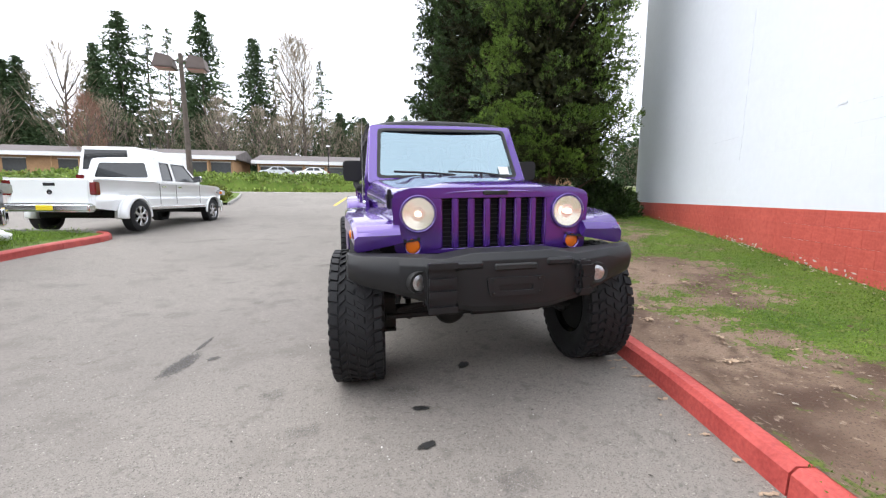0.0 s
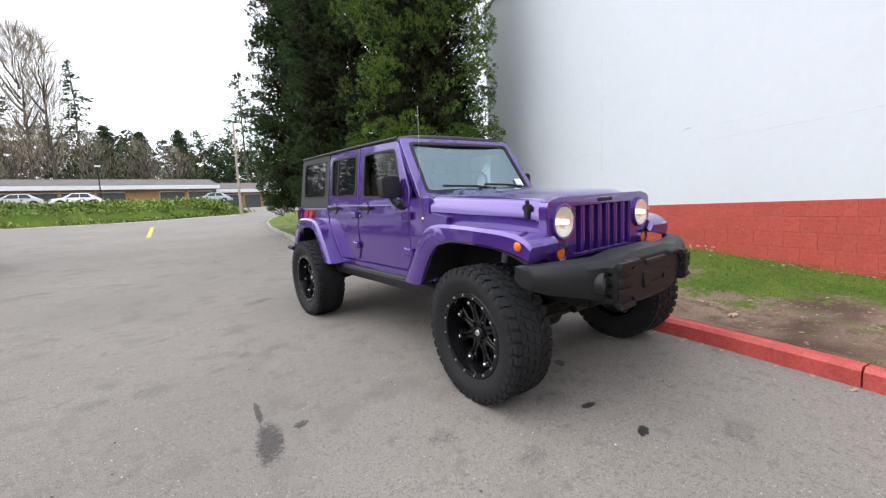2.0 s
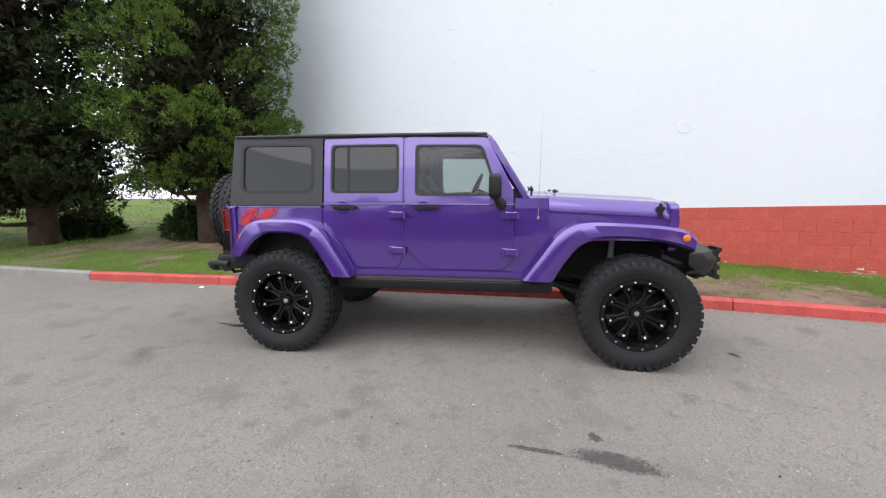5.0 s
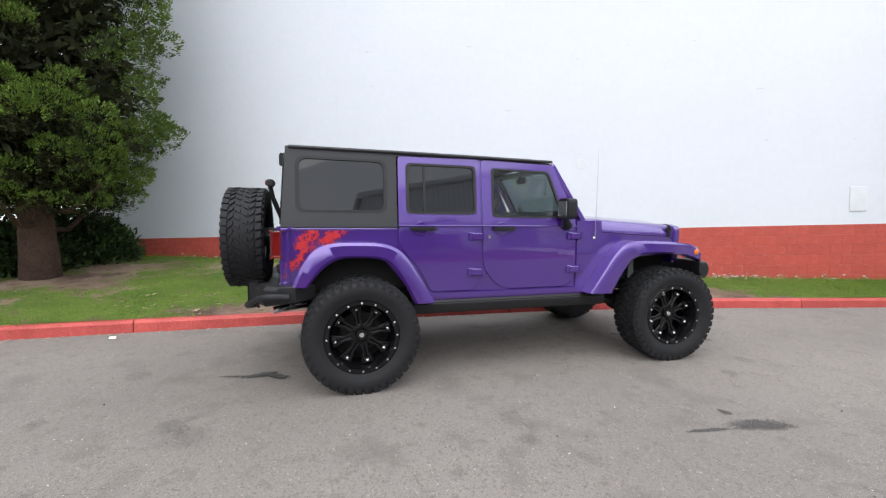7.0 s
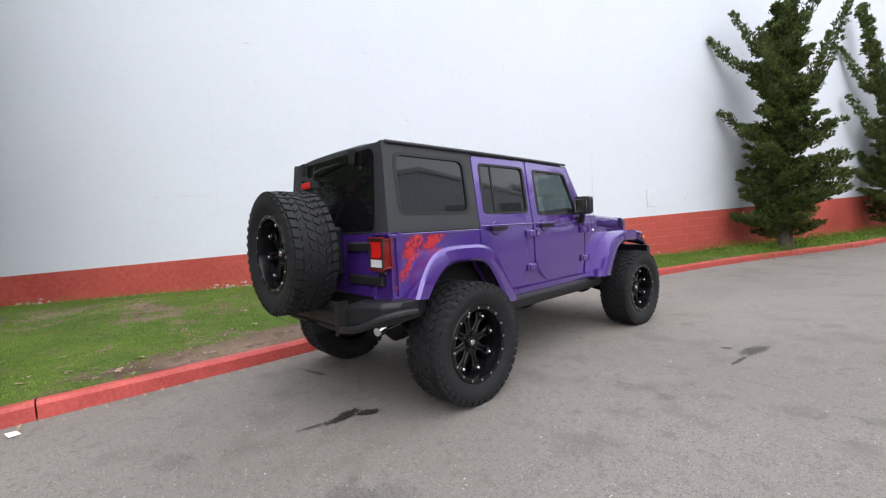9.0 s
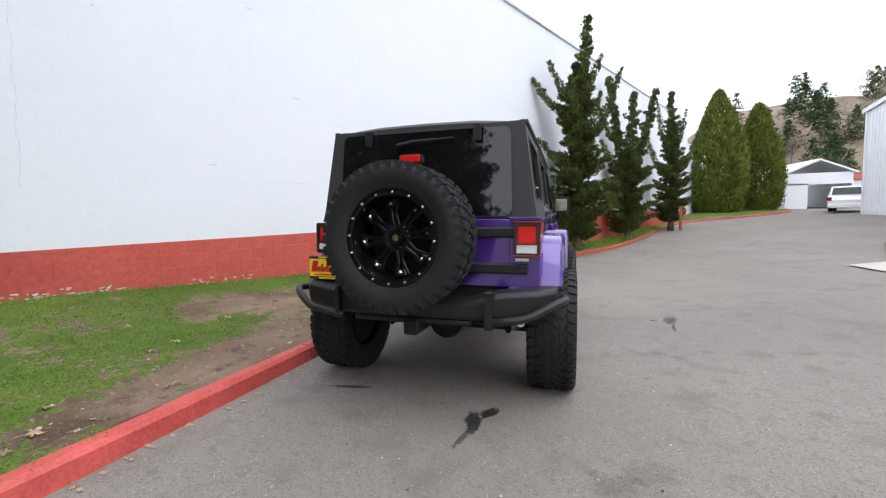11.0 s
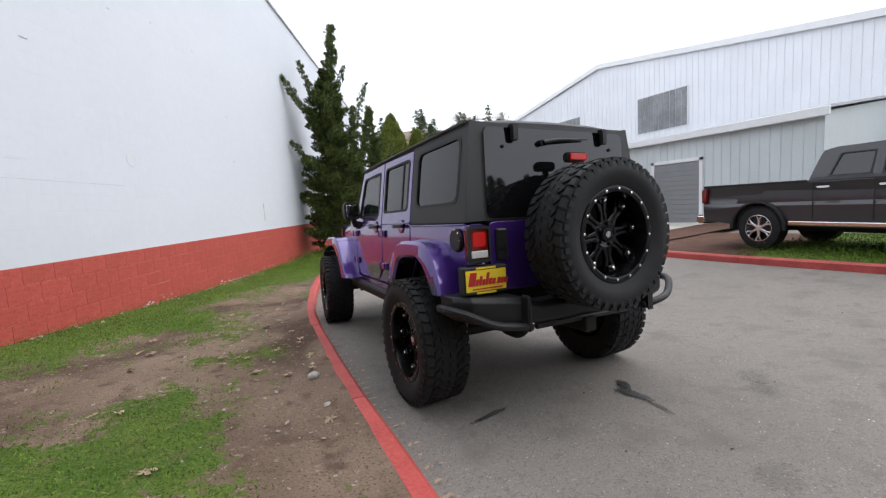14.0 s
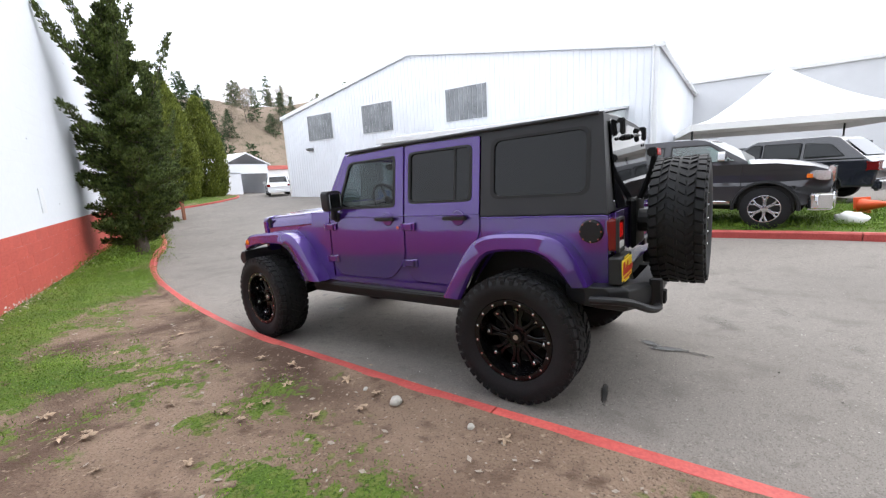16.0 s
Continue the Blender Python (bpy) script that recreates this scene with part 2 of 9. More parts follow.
ASPHALT = ground_material("weathered_asphalt", [
    (0.35, (0.202, 0.183, 0.165), (0.245, 0.223, 0.201), 0.35, 0.65),
    (2.3, None, (0.150, 0.135, 0.121), 0.54, 0.75),
    (0.12, None, (0.249, 0.224, 0.200), 0.52, 0.68),
    (9.0, None, (0.173, 0.156, 0.139), 0.58, 0.72),
    (45.0, None, (0.160, 0.146, 0.132), 0.55, 0.68),
    (70.0, None, (0.381, 0.350, 0.312), 0.63, 0.70),
    (150.0, None, (0.113, 0.103, 0.092), 0.53, 0.66)], rough=0.88, bump=0.35, dist=0.005)
EARTH = [(1.2, (0.180, 0.122, 0.086), (0.275, 0.196, 0.143), 0.35, 0.65), (0.9, None, (0.095, 0.058, 0.041), 0.54, 0.66), (5.0, None, (0.120, 0.078, 0.054), 0.54, 0.70),
         (24.0, None, (0.33, 0.25, 0.185), 0.60, 0.72), (70.0, None, (0.105, 0.072, 0.052), 0.55, 0.68)]
TURF = [(1.5, (0.070, 0.128, 0.015), (0.130, 0.190, 0.028), 0.35, 0.65), (3.5, None, (0.150, 0.118, 0.055), 0.57, 0.71), (14.0, None, (0.165, 0.185, 0.048), 0.54, 0.72),
        (55.0, None, (0.045, 0.080, 0.012), 0.5, 0.66)]
VERGE = ground_material("worn_turf_and_earth", EARTH, bump=0.9, dist=0.03, mask="cover", mask_pair=TURF)
LAWN = ground_material("lawn_turf", TURF)
FIELD = ground_material("far_field", [(0.05, (0.09, 0.10, 0.045), (0.13, 0.12, 0.06), 0.35, 0.65), (0.6, None, (0.06, 0.085, 0.03), 0.5, 0.7)])
BARK = ground_material("bark_mulch", [(3.0, (0.09, 0.045, 0.03), (0.14, 0.07, 0.045), 0.35, 0.65), (30.0, None, (0.05, 0.025, 0.018), 0.5, 0.7)])
CONCRETE = surface("pale_concrete", (0.45, 0.43, 0.39), 0.9, var=0.18, scale=1.2, fine=40, bump=0.3)


def sheet(name, xs, ys, height, material, attribute=None):
    verts = [(x, y, height(x, y)) for y in ys for x in xs]
    w = len(xs)
    faces = [(j * w + i, j * w + i + 1, (j + 1) * w + i + 1, (j + 1) * w + i) for j in range(len(ys) - 1) for i in range(w - 1)]
    ob = raw(name, verts, faces, material, smooth=True)
    return ob


def spread(near, step, far, n):
    a = list(np.arange(near[0], near[1] + 1e-6, step))
    out = [near[1] + (far - near[1]) * (k / n) ** 2.2 for k in range(1, n + 1)]
    low = [near[0] - (far + near[0]) * (k / n) ** 2.2 for k in range(n, 0, -1)]
    return low + a + out


tagged(sheet("ground", spread((-60, 60), 6, 900, 14), spread((-60, 90), 6, 900, 14), lambda x, y: land(x, y) - 0.35, FIELD),
       "grassy ground beyond the paved lot", "ground", kind="structure")
tagged(sheet("road", sorted(set([float(x) for x in range(-62, 17)] + [round(-5 + 0.1 * k, 2) for k in range(70)])), sorted(set([float(y) for y in range(-95, 63)] + [round(-8 + 0.25 * k, 2) for k in range(64)])), land, ASPHALT),
       "grey weathered asphalt drive with fine stone chips", "road", kind="structure")

# the kerb beside the tall wall, from the far bend to the distance
KERB = [(13.0, 41.0), (8.2, 31.5), (5.0, 24.5), (3.3, 18.5), (2.45, 13.0), (1.75, 9.0), (1.48, 6.5), (1.43, 5.1), (1.42, 3.9), (1.39, 2.6), (1.37, 1.3), (1.33, 0.2),
        (1.25, -1.2), (1.08, -2.6), (0.6, -5.0), (-0.15, -7.8), (-1.4, -11.0), (-2.9, -14.2), (-4.6, -19.0), (-6.6, -24.8), (-8.7, -28.9), (-10.6, -30.6), (-12.6, -31.4), (-15.6, -33.4), (-18.0, -36.0), (-19.0, -39.6)]
KERB_LINE = catmull([(x - 0.035, y) for x, y in KERB], 10)
WALL_A, WALL_D = Vector((3.400, -3.590)), Vector((-0.4000, -0.9165))   # a point of the tall wall's face, and its run
WALL_N = Vector((WALL_D.y, -WALL_D.x))                                  # towards the road: (-0.92, 0.40)


def wall_gap(x, y):
    """Distance from the wall's face towards the road."""
    return (Vector((x, y)) - WALL_A).dot(WALL_N)


def kerb_left(i):
    a, b = KERB_LINE[max(i - 1, 0)], KERB_LINE[min(i + 1, len(KERB_LINE) - 1)]
    d = (b - a) / np.linalg.norm(b - a)
    return np.array([-d[1], d[0]])     # to the left of travel: the verge lies there


def verge_height(x, y, f):
    return land(x, y) + 0.105 + 0.22 * min(1.0, f * 1.1) ** 1.2


RED_KERB = surface("red_kerb_paint", (0.42, 0.052, 0.046), 0.58, var=0.20, scale=4, fine=45, bump=0.35, objects=0.10, tint=(0.46, 0.078, 0.066))
GREY_KERB = surface("grey_kerb_concrete", (0.27, 0.26, 0.245), 0.9, var=0.25, scale=3, fine=45, bump=0.4, objects=0.1)


def kerb_run(parent, line, inner, first, name="kerb_stone", length=2.4, top=0.14, width=0.125, colours=None):
    """Cast kerb lengths with open joints, laid along a line; inner: the side towards the soil for each point."""
    d = np.r_[0, np.cumsum([np.linalg.norm(b - a) for a, b in zip(line, line[1:])])]
    total, s = d[-1], first
    made = []
    while s < total - 0.3:
        e = min(s + length, total)
        k = max(2, int(round((e - s - 0.012) / 0.3)) + 1)
        verts, faces = [], []
        for j in range(k):
            u = s + 0.006 + (e - s - 0.012) * j / (k - 1)
            i = min(max(np.searchsorted(d, u), 1), len(line) - 1)
            f = (u - d[i - 1]) / max(1e-9, d[i] - d[i - 1])
            p = line[i - 1] * (1 - f) + line[i] * f
            g = inner(i - 1) * (1 - f) + inner(i) * f
            g = g / np.linalg.norm(g)
            z = land(p[0], p[1])
            wob = 0.006 * noise2(p[0], p[1], 1.7)
            for o, hz in ((-0.03, -0.2), (-0.012, top - 0.03), (0.018, top), (width - 0.02, top), (width, top - 0.02), (width + 0.01, -0.2)):
                q = p + g * (o + wob)
                verts.append((q[0], q[1], z + hz + (0.5 * wob if hz > 0 else 0)))
        for j in range(k - 1):
            for c in range(5):
                faces.append((j * 6 + c, (j + 1) * 6 + c, (j + 1) * 6 + c + 1, j * 6 + c + 1))
        faces += [tuple(range(5, -1, -1)), tuple((k - 1) * 6 + c for c in range(6))]
        mid = (s + e) / 2
        i = min(np.searchsorted(d, mid), len(line) - 1)
        made.append(raw(name, verts, faces, colours(line[i]), parent, smooth=False))
        s = e
    return made


kerb_wall_side = tagged(new("kerb_wall_side"), "red-painted concrete kerb along the grass verge, worn to grey beyond the trees", "kerb", kind="structure")
kerb_run(kerb_wall_side, KERB_LINE, kerb_left, 0.9, colours=lambda p: RED_KERB if p[1] < 6.2 else GREY_KERB)

# verge between the kerb and the wall
verts, faces, cover, fr = [], [], [], []
COLS = 40
rows_v = [i for i in range(len(KERB_LINE))]
fine_line, fine_left = [], []
for i in range(len(KERB_LINE) - 1):
    n_sub = max(1, int(np.linalg.norm(KERB_LINE[i + 1] - KERB_LINE[i]) / 0.15)) if -9 < KERB_LINE[i][1] < 9 else 1
    for k in range(n_sub):
        f = k / n_sub
        fine_line.append(KERB_LINE[i] * (1 - f) + KERB_LINE[i + 1] * f)
        fine_left.append(kerb_left(i) * (1 - f) + kerb_left(i + 1) * f)


def verge_cover(x, y, f, gap):
    """How grassy the verge is, 0 bare earth to 1 turf."""
    d = 4.5 * f
    near = max(0.0, 1 - (abs(y + 0.6) / 5.6) ** 2)
    v = 0.56 + 0.62 * noise2(x, y, 0.6) + 0.55 * noise2(x, y, 1.7, 3) + 0.48 * noise2(x, y, 4.0, 9)
    v += 0.60 * math.exp(-(max(gap, 0.0) / 0.75) ** 2) - 0.34 * near * math.exp(-((gap - 1.6) / 0.7) ** 2)
    v -= 0.85 * near * math.exp(-(d / 0.75) ** 2)
    v += 0.32 * max(0.0, min(1.0, (y - 2.4) / 2)) + 0.30 * max(0.0, min(1.0, (-y - 5.0) / 2))
    v -= 0.75 * math.exp(-((x - 4.6) ** 2 + (y - 6.5) ** 2) / 3.5)
    v += 0.30 * math.exp(-((x - 3.1) ** 2 + (y - 2.3) ** 2) / 1.3) + 0.30 * noise2(x, y, 8.0, 4)
    v = 0.5 + 1.25 * (v - 0.5)
    return max(0.0, min(1.0, v))


for p, g in zip(fine_line, fine_left):
    if p[1] < 7.2:
        # across to the wall's face
        denom = g[0] * WALL_N.x + g[1] * WALL_N.y
        reach = (0 - wall_gap(p[0], p[1])) / denom if abs(denom) > 0.05 else 6.0
        reach = min(max(reach + 0.05, 0.8), 9.0)
    else:
        reach = 22.0
    for c in range(COLS + 1):
        f = c / COLS
        q = p + g * (0.098 + (reach - 0.098) * f)
        near_f = min(1.0, f * reach / 4.5)
        gap = wall_gap(q[0], q[1])
        cv = verge_cover(q[0], q[1], near_f, gap if q[1] < 7.5 else 9)
        z = verge_height(q[0], q[1], near_f) + 0.018 * noise2(q[0], q[1], 1.1, 2) + 0.008 * noise2(q[0], q[1], 6, 5) + (0.012 if cv > 0.5 else 0)
        if c < 2:
            z = land(q[0], q[1]) + 0.139 + 0.012 * noise2(q[0], q[1], 2.3, 1) - 0.004 * c
        verts.append((q[0], q[1], z))
        cover.append(cv)
for j in range(len(fine_line) - 1):
    for c in range(COLS):
        a = j * (COLS + 1) + c
        faces.append((a, a + COLS + 1, a + COLS + 2, a + 1))
verge = raw("verge", verts, faces, VERGE, smooth=True)
verge.data.attributes.new("cover", "FLOAT", "POINT").data.foreach_set("value", cover)
tagged(verge, "patchy grass and bare brown earth strip below the wall", "grass verge", kind="structure")

# island opposite, with lawn and bark beds
OPP = [(-9.0, 7.2), (-7.8, 7.1), (-6.75, 6.8), (-6.2, 6.1), (-6.2, 4.5), (-6.3, 2.5), (-6.5, -0.6), (-6.85, -3.2), (-7.1, -4.9)]
OPP_LINE = catmull(OPP, 8)


def left_of(line, sign=1):
    def f(i):
        a, b = line[max(i - 1, 0)], line[min(i + 1, len(line) - 1)]
        d = (b - a) / np.linalg.norm(b - a)
        return sign * np.array([-d[1], d[0]])
    return f


kerb_island = tagged(new("kerb_island"), "red-painted concrete kerb round the lawn island", "kerb", kind="structure")
kerb_run(kerb_island, OPP_LINE, left_of(OPP_LINE, -1), 0.0, colours=lambda p: GREY_KERB if p[1] > 6.4 else RED_KERB)
BED = [(-7.7, -6.9), (-8.1, -7.2), (-8.8, -8.6), (-9.8, -10.6), (-10.8, -12.3), (-11.6, -12.9), (-12.6, -12.9)]
BED_LINE = catmull(BED, 8)
kerb_bed = tagged(new("kerb_bed"), "grey concrete kerb with a red end round the bark bed", "kerb", kind="structure")
kerb_run(kerb_bed, BED_LINE, left_of(BED_LINE, -1), 0.0, colours=lambda p: RED_KERB if p[1] > -8.0 else GREY_KERB)


def fan(name, line, back_x, material, up, label, category):
    """Soil between a kerb line and a straight back edge."""
    vs, fs = [], []
    k = 14
    for p in line:
        for c in range(k + 1):
            x = p[0] - 0.1 + (back_x - p[0] + 0.1) * c / k
            vs.append((x, p[1], land(x, p[1]) + up + 0.02 * noise2(x, p[1], 1.3)))
    for j in range(len(line) - 1):
        for c in range(k):
            a = j * (k + 1) + c
            fs.append((a, a + k + 1, a + k + 2, a + 1))
    return tagged(raw(name, vs, fs, material, smooth=True), label, category, kind="structure")


fan("lawn", [p for p in OPP_LINE if p[1] > -0.45 and p[0] > -8.5], -10.6, LAWN, 0.10, "short green lawn on the island", "lawn")
TAIL_BED = [p for p in OPP_LINE if -3.3 < p[1] < 0.1 and p[0] > -8.5]
fan("bark_bed", TAIL_BED, -10.6, BARK, 0.094, "brown bark mulch bed round the pickup's rear wheels", "planting bed")
fan("bark_bed", [np.array((-7.05, -3.25)), np.array((-7.1, -4.0)), np.array((-7.15, -4.95))], -13.68, BARK, 0.12, "brown bark mulch bed beside the concrete apron", "planting bed")
fan("bark_bed", BED_LINE[:-8], -13.68, BARK, 0.12, "brown bark mulch bed below the metal wall", "planting bed")
apron = sheet("apron", list(np.linspace(-13.7, -7.0, 12)), list(np.linspace(-6.85, -4.95, 5)),
              lambda x, y: land(x, y) + 0.03 + 0.10 * min(1, max(0, (-7.1 - x) / 1.0)), CONCRETE)
tagged(apron, "pale concrete apron leading to the roller door", "driveway", kind="structure")


# ---- the tall painted block wall ----
WHITE_WALL = surface("white_block_paint", (0.69, 0.72, 0.77), 0.7, var=0.025, scale=0.5, fine=9, bump=0.04, bump_scale=40, islands=0.006)
RED_WALL = surface("red_block_paint", (0.44, 0.062, 0.045), 0.75, var=0.14, scale=0.8, fine=14, bump=0.15, bump_scale=40, islands=0.05, tint=(0.50, 0.095, 0.07))
WALL_YAW = math.degrees(math.atan2(WALL_D.y, WALL_D.x))
RED_TOP, WALL_TOP = 1.10, 8.05
tall_building = thing("wall_tall", "tall white-painted concrete block wall with a red painted base band", "wall", kind="structure",
                      m=Matrix.Translation((WALL_A.x, WALL_A.y, 0)) @ pose(0, 0, 0, 0, 0, WALL_YAW))
# local frame: x along the run, y to the left of it (into the building), z up


def blockwork(s0, s1, z0, z1, course, length, bevel=0.003, depth=0.003):
    """Front faces of single blocks with shallow joints, in running bond."""
    vs, fs = [], []
    row = 0
    z = z0
    while z < z1 - 1e-4:
        top = min(z + course, z1)
        s = s0 - (length / 2 if row % 2 else 0)
        while s < s1 - 1e-4:
            a, b = max(s, s0), min(s + length, s1)
            if b - a > 0.03:
                out = 0.0025 * noise2(a, z, 3.1)
                k = len(vs)
                for (p, q), y in (((a, z), 0.0), ((b, z), 0.0), ((b, top), 0.0), ((a, top), 0.0)):
                    vs.append((p, y, q))
                e = bevel
                for p, q in ((a + e, z + e), (b - e, z + e), (b - e, top - e), (a + e, top - e)):
                    vs.append((p, -depth - out * depth / 0.003, q))
                fs += [(k + 4, k + 5, k + 6, k + 7)] + [(k + i, k + (i + 1) % 4, k + 4 + (i + 1) % 4, k + 4 + i) for i in range(4)]
            s += length
        z = top
        row += 1
    return vs, fs


S0, S1 = -12.0, 33.7
core = box(S0, 0.0, -1.0, S1, 0.3, WALL_TOP)
part("wall_core", core, WHITE_WALL, tall_building)
v, f = blockwork(S0, S1, RED_TOP, WALL_TOP, 0.2, 0.4, 0.003, 0.0008)
tagged(raw("white_blockwork", v, f, WHITE_WALL, tall_building, label="white-painted concrete blocks"), kind="stuff")
v, f = blockwork(S0, -4.0, RED_TOP - 1.6, RED_TOP, 0.2, 0.4)
v2, f2 = blockwork(8.0, S1, RED_TOP - 1.6, RED_TOP, 0.2, 0.4)
k0 = len(v)
tagged(raw("red_blockwork", v + v2, f + [tuple(i + k0 for i in q) for q in f2], RED_WALL, tall_building, label="red-painted concrete blocks"), kind="stuff")
part("coping", box(S0 - 0.05, -0.06, WALL_TOP, S1, 0.36, WALL_TOP + 0.09, 0.01), surface("coping_metal", (0.55, 0.56, 0.58), 0.5, var=0.1), tall_building, "grey metal coping")
part("wall_end", box(S0 - 0.012, 0.0, -1.0, S0 - 0.002, 26.0, WALL_TOP), WHITE_WALL, tall_building)
part("wall_low", box(S1, 0.02, -1.0, S1 + 9.0, 0.3, 6.5), WHITE_WALL, tall_building)
part("roof", box(S0, 0.3, WALL_TOP - 0.4, S1, 26, WALL_TOP - 0.3), surface("roof_felt", (0.2, 0.2, 0.2), 0.9), tall_building)

# ---- the white metal building opposite ----
METAL_WHITE = surface("white_ribbed_metal", (0.79, 0.81, 0.85), 0.45, var=0.05, scale=0.8, fine=20, bump=0.05)
TRIM_WHITE = surface("white_trim", (0.78, 0.79, 0.80), 0.5, var=0.05)
METAL_GREY = surface("pale_grey_ribbed_metal", (0.58, 0.63, 0.64), 0.5, var=0.06, scale=0.8, fine=20, bump=0.05)
ROOF_METAL = surface("grey_metal_roof", (0.45, 0.46, 0.47), 0.45, var=0.1)
DARK_PANE = surface("translucent_ribbed_panel", (0.20, 0.21, 0.22), 0.3, var=0.5, scale=1.5, fine=14)
DOOR_GREY = surface("grey_roller_door", (0.23, 0.24, 0.25), 0.5, var=0.08)
FX, Y0, Y1, YM, EAVE, RIDGE, BACK = -18.9, -29.0, -0.53, -15.1, 7.0, 9.43, -38.0
shed = thing("metal_building", "white ribbed metal shed with gable front, strip windows and a lean-to", "building")


def ribbed(axis_points, z_low, z_high_of, depth=0.028, pitch=0.3):
    """Upright ribbed cladding between two plan points; the top follows z_high_of(fraction)."""
    (ax, ay), (bx, by) = axis_points
    d = Vector((bx - ax, by - ay))
    total = d.length
    d.normalize()
    nrm = Vector((d.y, -d.x))
    vs, fs = [], []
    prof = []
    s = 0.0
    while s < total:
        for o, r in ((0, 0), (pitch * 0.80, 0), (pitch * 0.84, 1), (pitch * 0.96, 1)):
            if s + o <= total:
                prof.append((s + o, r))
        s += pitch
    prof.append((total, 0))
    for s, r in prof:
        p = Vector((ax, ay)) + d * s + nrm * (depth * r)
        vs += [(p.x, p.y, z_low), (p.x, p.y, z_high_of(s / total))]
    fs = [(2 * i, 2 * i + 2, 2 * i + 3, 2 * i + 1) for i in range(len(prof) - 1)]
    return vs, fs


gable = lambda f: EAVE + (RIDGE - EAVE) * (f * (Y1 - Y0) / (YM - Y0) if f < (YM - Y0) / (Y1 - Y0) else (1 - f) * (Y1 - Y0) / (Y1 - YM))
v, f = ribbed(((FX, Y0), (FX, Y1)), -0.6, gable)
raw("front_wall", v, f, METAL_WHITE, shed)
v, f = ribbed(((FX, Y1), (BACK, Y1)), -0.6, lambda s: EAVE)
raw("side_wall", v, f, METAL_WHITE, shed)
part("back_wall", box(BACK - 0.1, Y0, -0.6, BACK, Y1, EAVE), METAL_WHITE, shed)
part("far_wall", box(BACK, Y0 - 0.1, -0.6, FX, Y0, EAVE), METAL_WHITE, shed)
for a, b in ((Y0 - 0.25, YM), (Y1 + 0.25, YM)):
    za = EAVE - 0.04
    bm = bmesh.new()
    prism([(a, za), (b, RIDGE), (b, RIDGE + 0.12), (a, za + 0.12)], 0, BACK - 0.2, FX + 0.10, bm=bm)
    part("roof_slope", bm, ROOF_METAL, shed)
    bm = bmesh.new()
    prism([(a, za - 0.13), (b, RIDGE - 0.13), (b, RIDGE + 0.15), (a, za + 0.15)], 0, FX + 0.10, FX + 0.16, 0.01, bm=bm)
    part("rake_trim", bm, TRIM_WHITE, shed)
part("corner_trim", box(FX - 0.02, Y1 - 0.12, -0.6, FX + 0.06, Y1 + 0.06, EAVE, 0.01), TRIM_WHITE, shed)
part("corner_trim", box(FX - 0.02, Y0 - 0.06, -0.6, FX + 0.06, Y0 + 0.12, EAVE, 0.01), TRIM_WHITE, shed)
part("downpipe", tube([(FX + 0.1, Y1 - 0.16, -0.3), (FX + 0.1, Y1 - 0.16, EAVE - 0.3), (FX + 0.22, Y1 - 0.16, EAVE)], 0.05), TRIM_WHITE, shed)
part("gutter", prism([(Y1 + 0.10, EAVE - 0.12), (Y1 + 0.30, EAVE - 0.12), (Y1 + 0.32, EAVE + 0.06), (Y1 + 0.10, EAVE + 0.06)], 0, BACK, FX + 0.1, 0.01), TRIM_WHITE, shed)


def strip_window(yc, zc, w=2.90, hh=1.90):
    win = part("window", box(FX + 0.02, yc - w / 2 - 0.05, zc - hh / 2 - 0.05, FX + 0.05, yc + w / 2 + 0.05, zc + hh / 2 + 0.05, 0.01), TRIM_WHITE, shed)
    k = 9
    for i in range(k):
        a = yc - w / 2 + w * i / k
        tone = DARK_PANE
        part("panel", box(FX + 0.05, a + 0.012, zc - hh / 2, FX + 0.075, a + w / k - 0.012, zc + hh / 2, 0.008), tone, win)
    return win


for yc in (-24.35, -18.20, -10.88):
    strip_window(yc, 5.82)


def wall_lamp(y, z, x=FX):
    part("wall_lamp", prism([(x + 0.03, z), (x + 0.5, z - 0.02), (x + 0.5, z - 0.12), (x + 0.4, z - 0.2), (x + 0.03, z - 0.22)], 1, y - 0.2, y + 0.2, 0.02),
         surface("lamp_housing", (0.12, 0.12, 0.12), 0.5), shed)


wall_lamp(-25.6, 4.3)
# lean-to
EX, E0, E1, EZ = -13.7, -13.15, -1.9, 3.62
v, f = ribbed(((EX, E0), (EX, E1)), -0.6, lambda s: EZ)
ext_front = raw("lean_to_front", v, f, METAL_GREY, shed)
for y in (E0, E1):
    part("lean_to_side", prism([(FX, -0.6), (EX - 0.02, -0.6), (EX - 0.02, EZ), (FX, EZ + 0.7)], 1, y - 0.03, y + 0.03), METAL_GREY, shed)
part("lean_to_roof", prism([(FX + 0.03, EZ + 0.75), (EX + 0.22, EZ + 0.05), (EX + 0.22, EZ + 0.13), (FX + 0.03, EZ + 0.83)], 1, E0 - 0.2, E1 + 0.2), ROOF_METAL, shed)
part("lean_to_fascia", box(EX + 0.12, E0 - 0.22, EZ - 0.16, EX + 0.26, E1 + 0.22, EZ + 0.12, 0.02), TRIM_WHITE, shed)
part("lean_to_corner", box(EX - 0.02, E0 - 0.06, -0.6, EX + 0.07, E0 + 0.1, EZ, 0.01), TRIM_WHITE, shed)
wall_lamp(-10.1, 3.32, EX)
door_r = part("roller_door", box(EX + 0.03, -7.40, -0.3, EX + 0.06, -5.52, 2.62), DOOR_GREY, shed, "closed grey roller door")
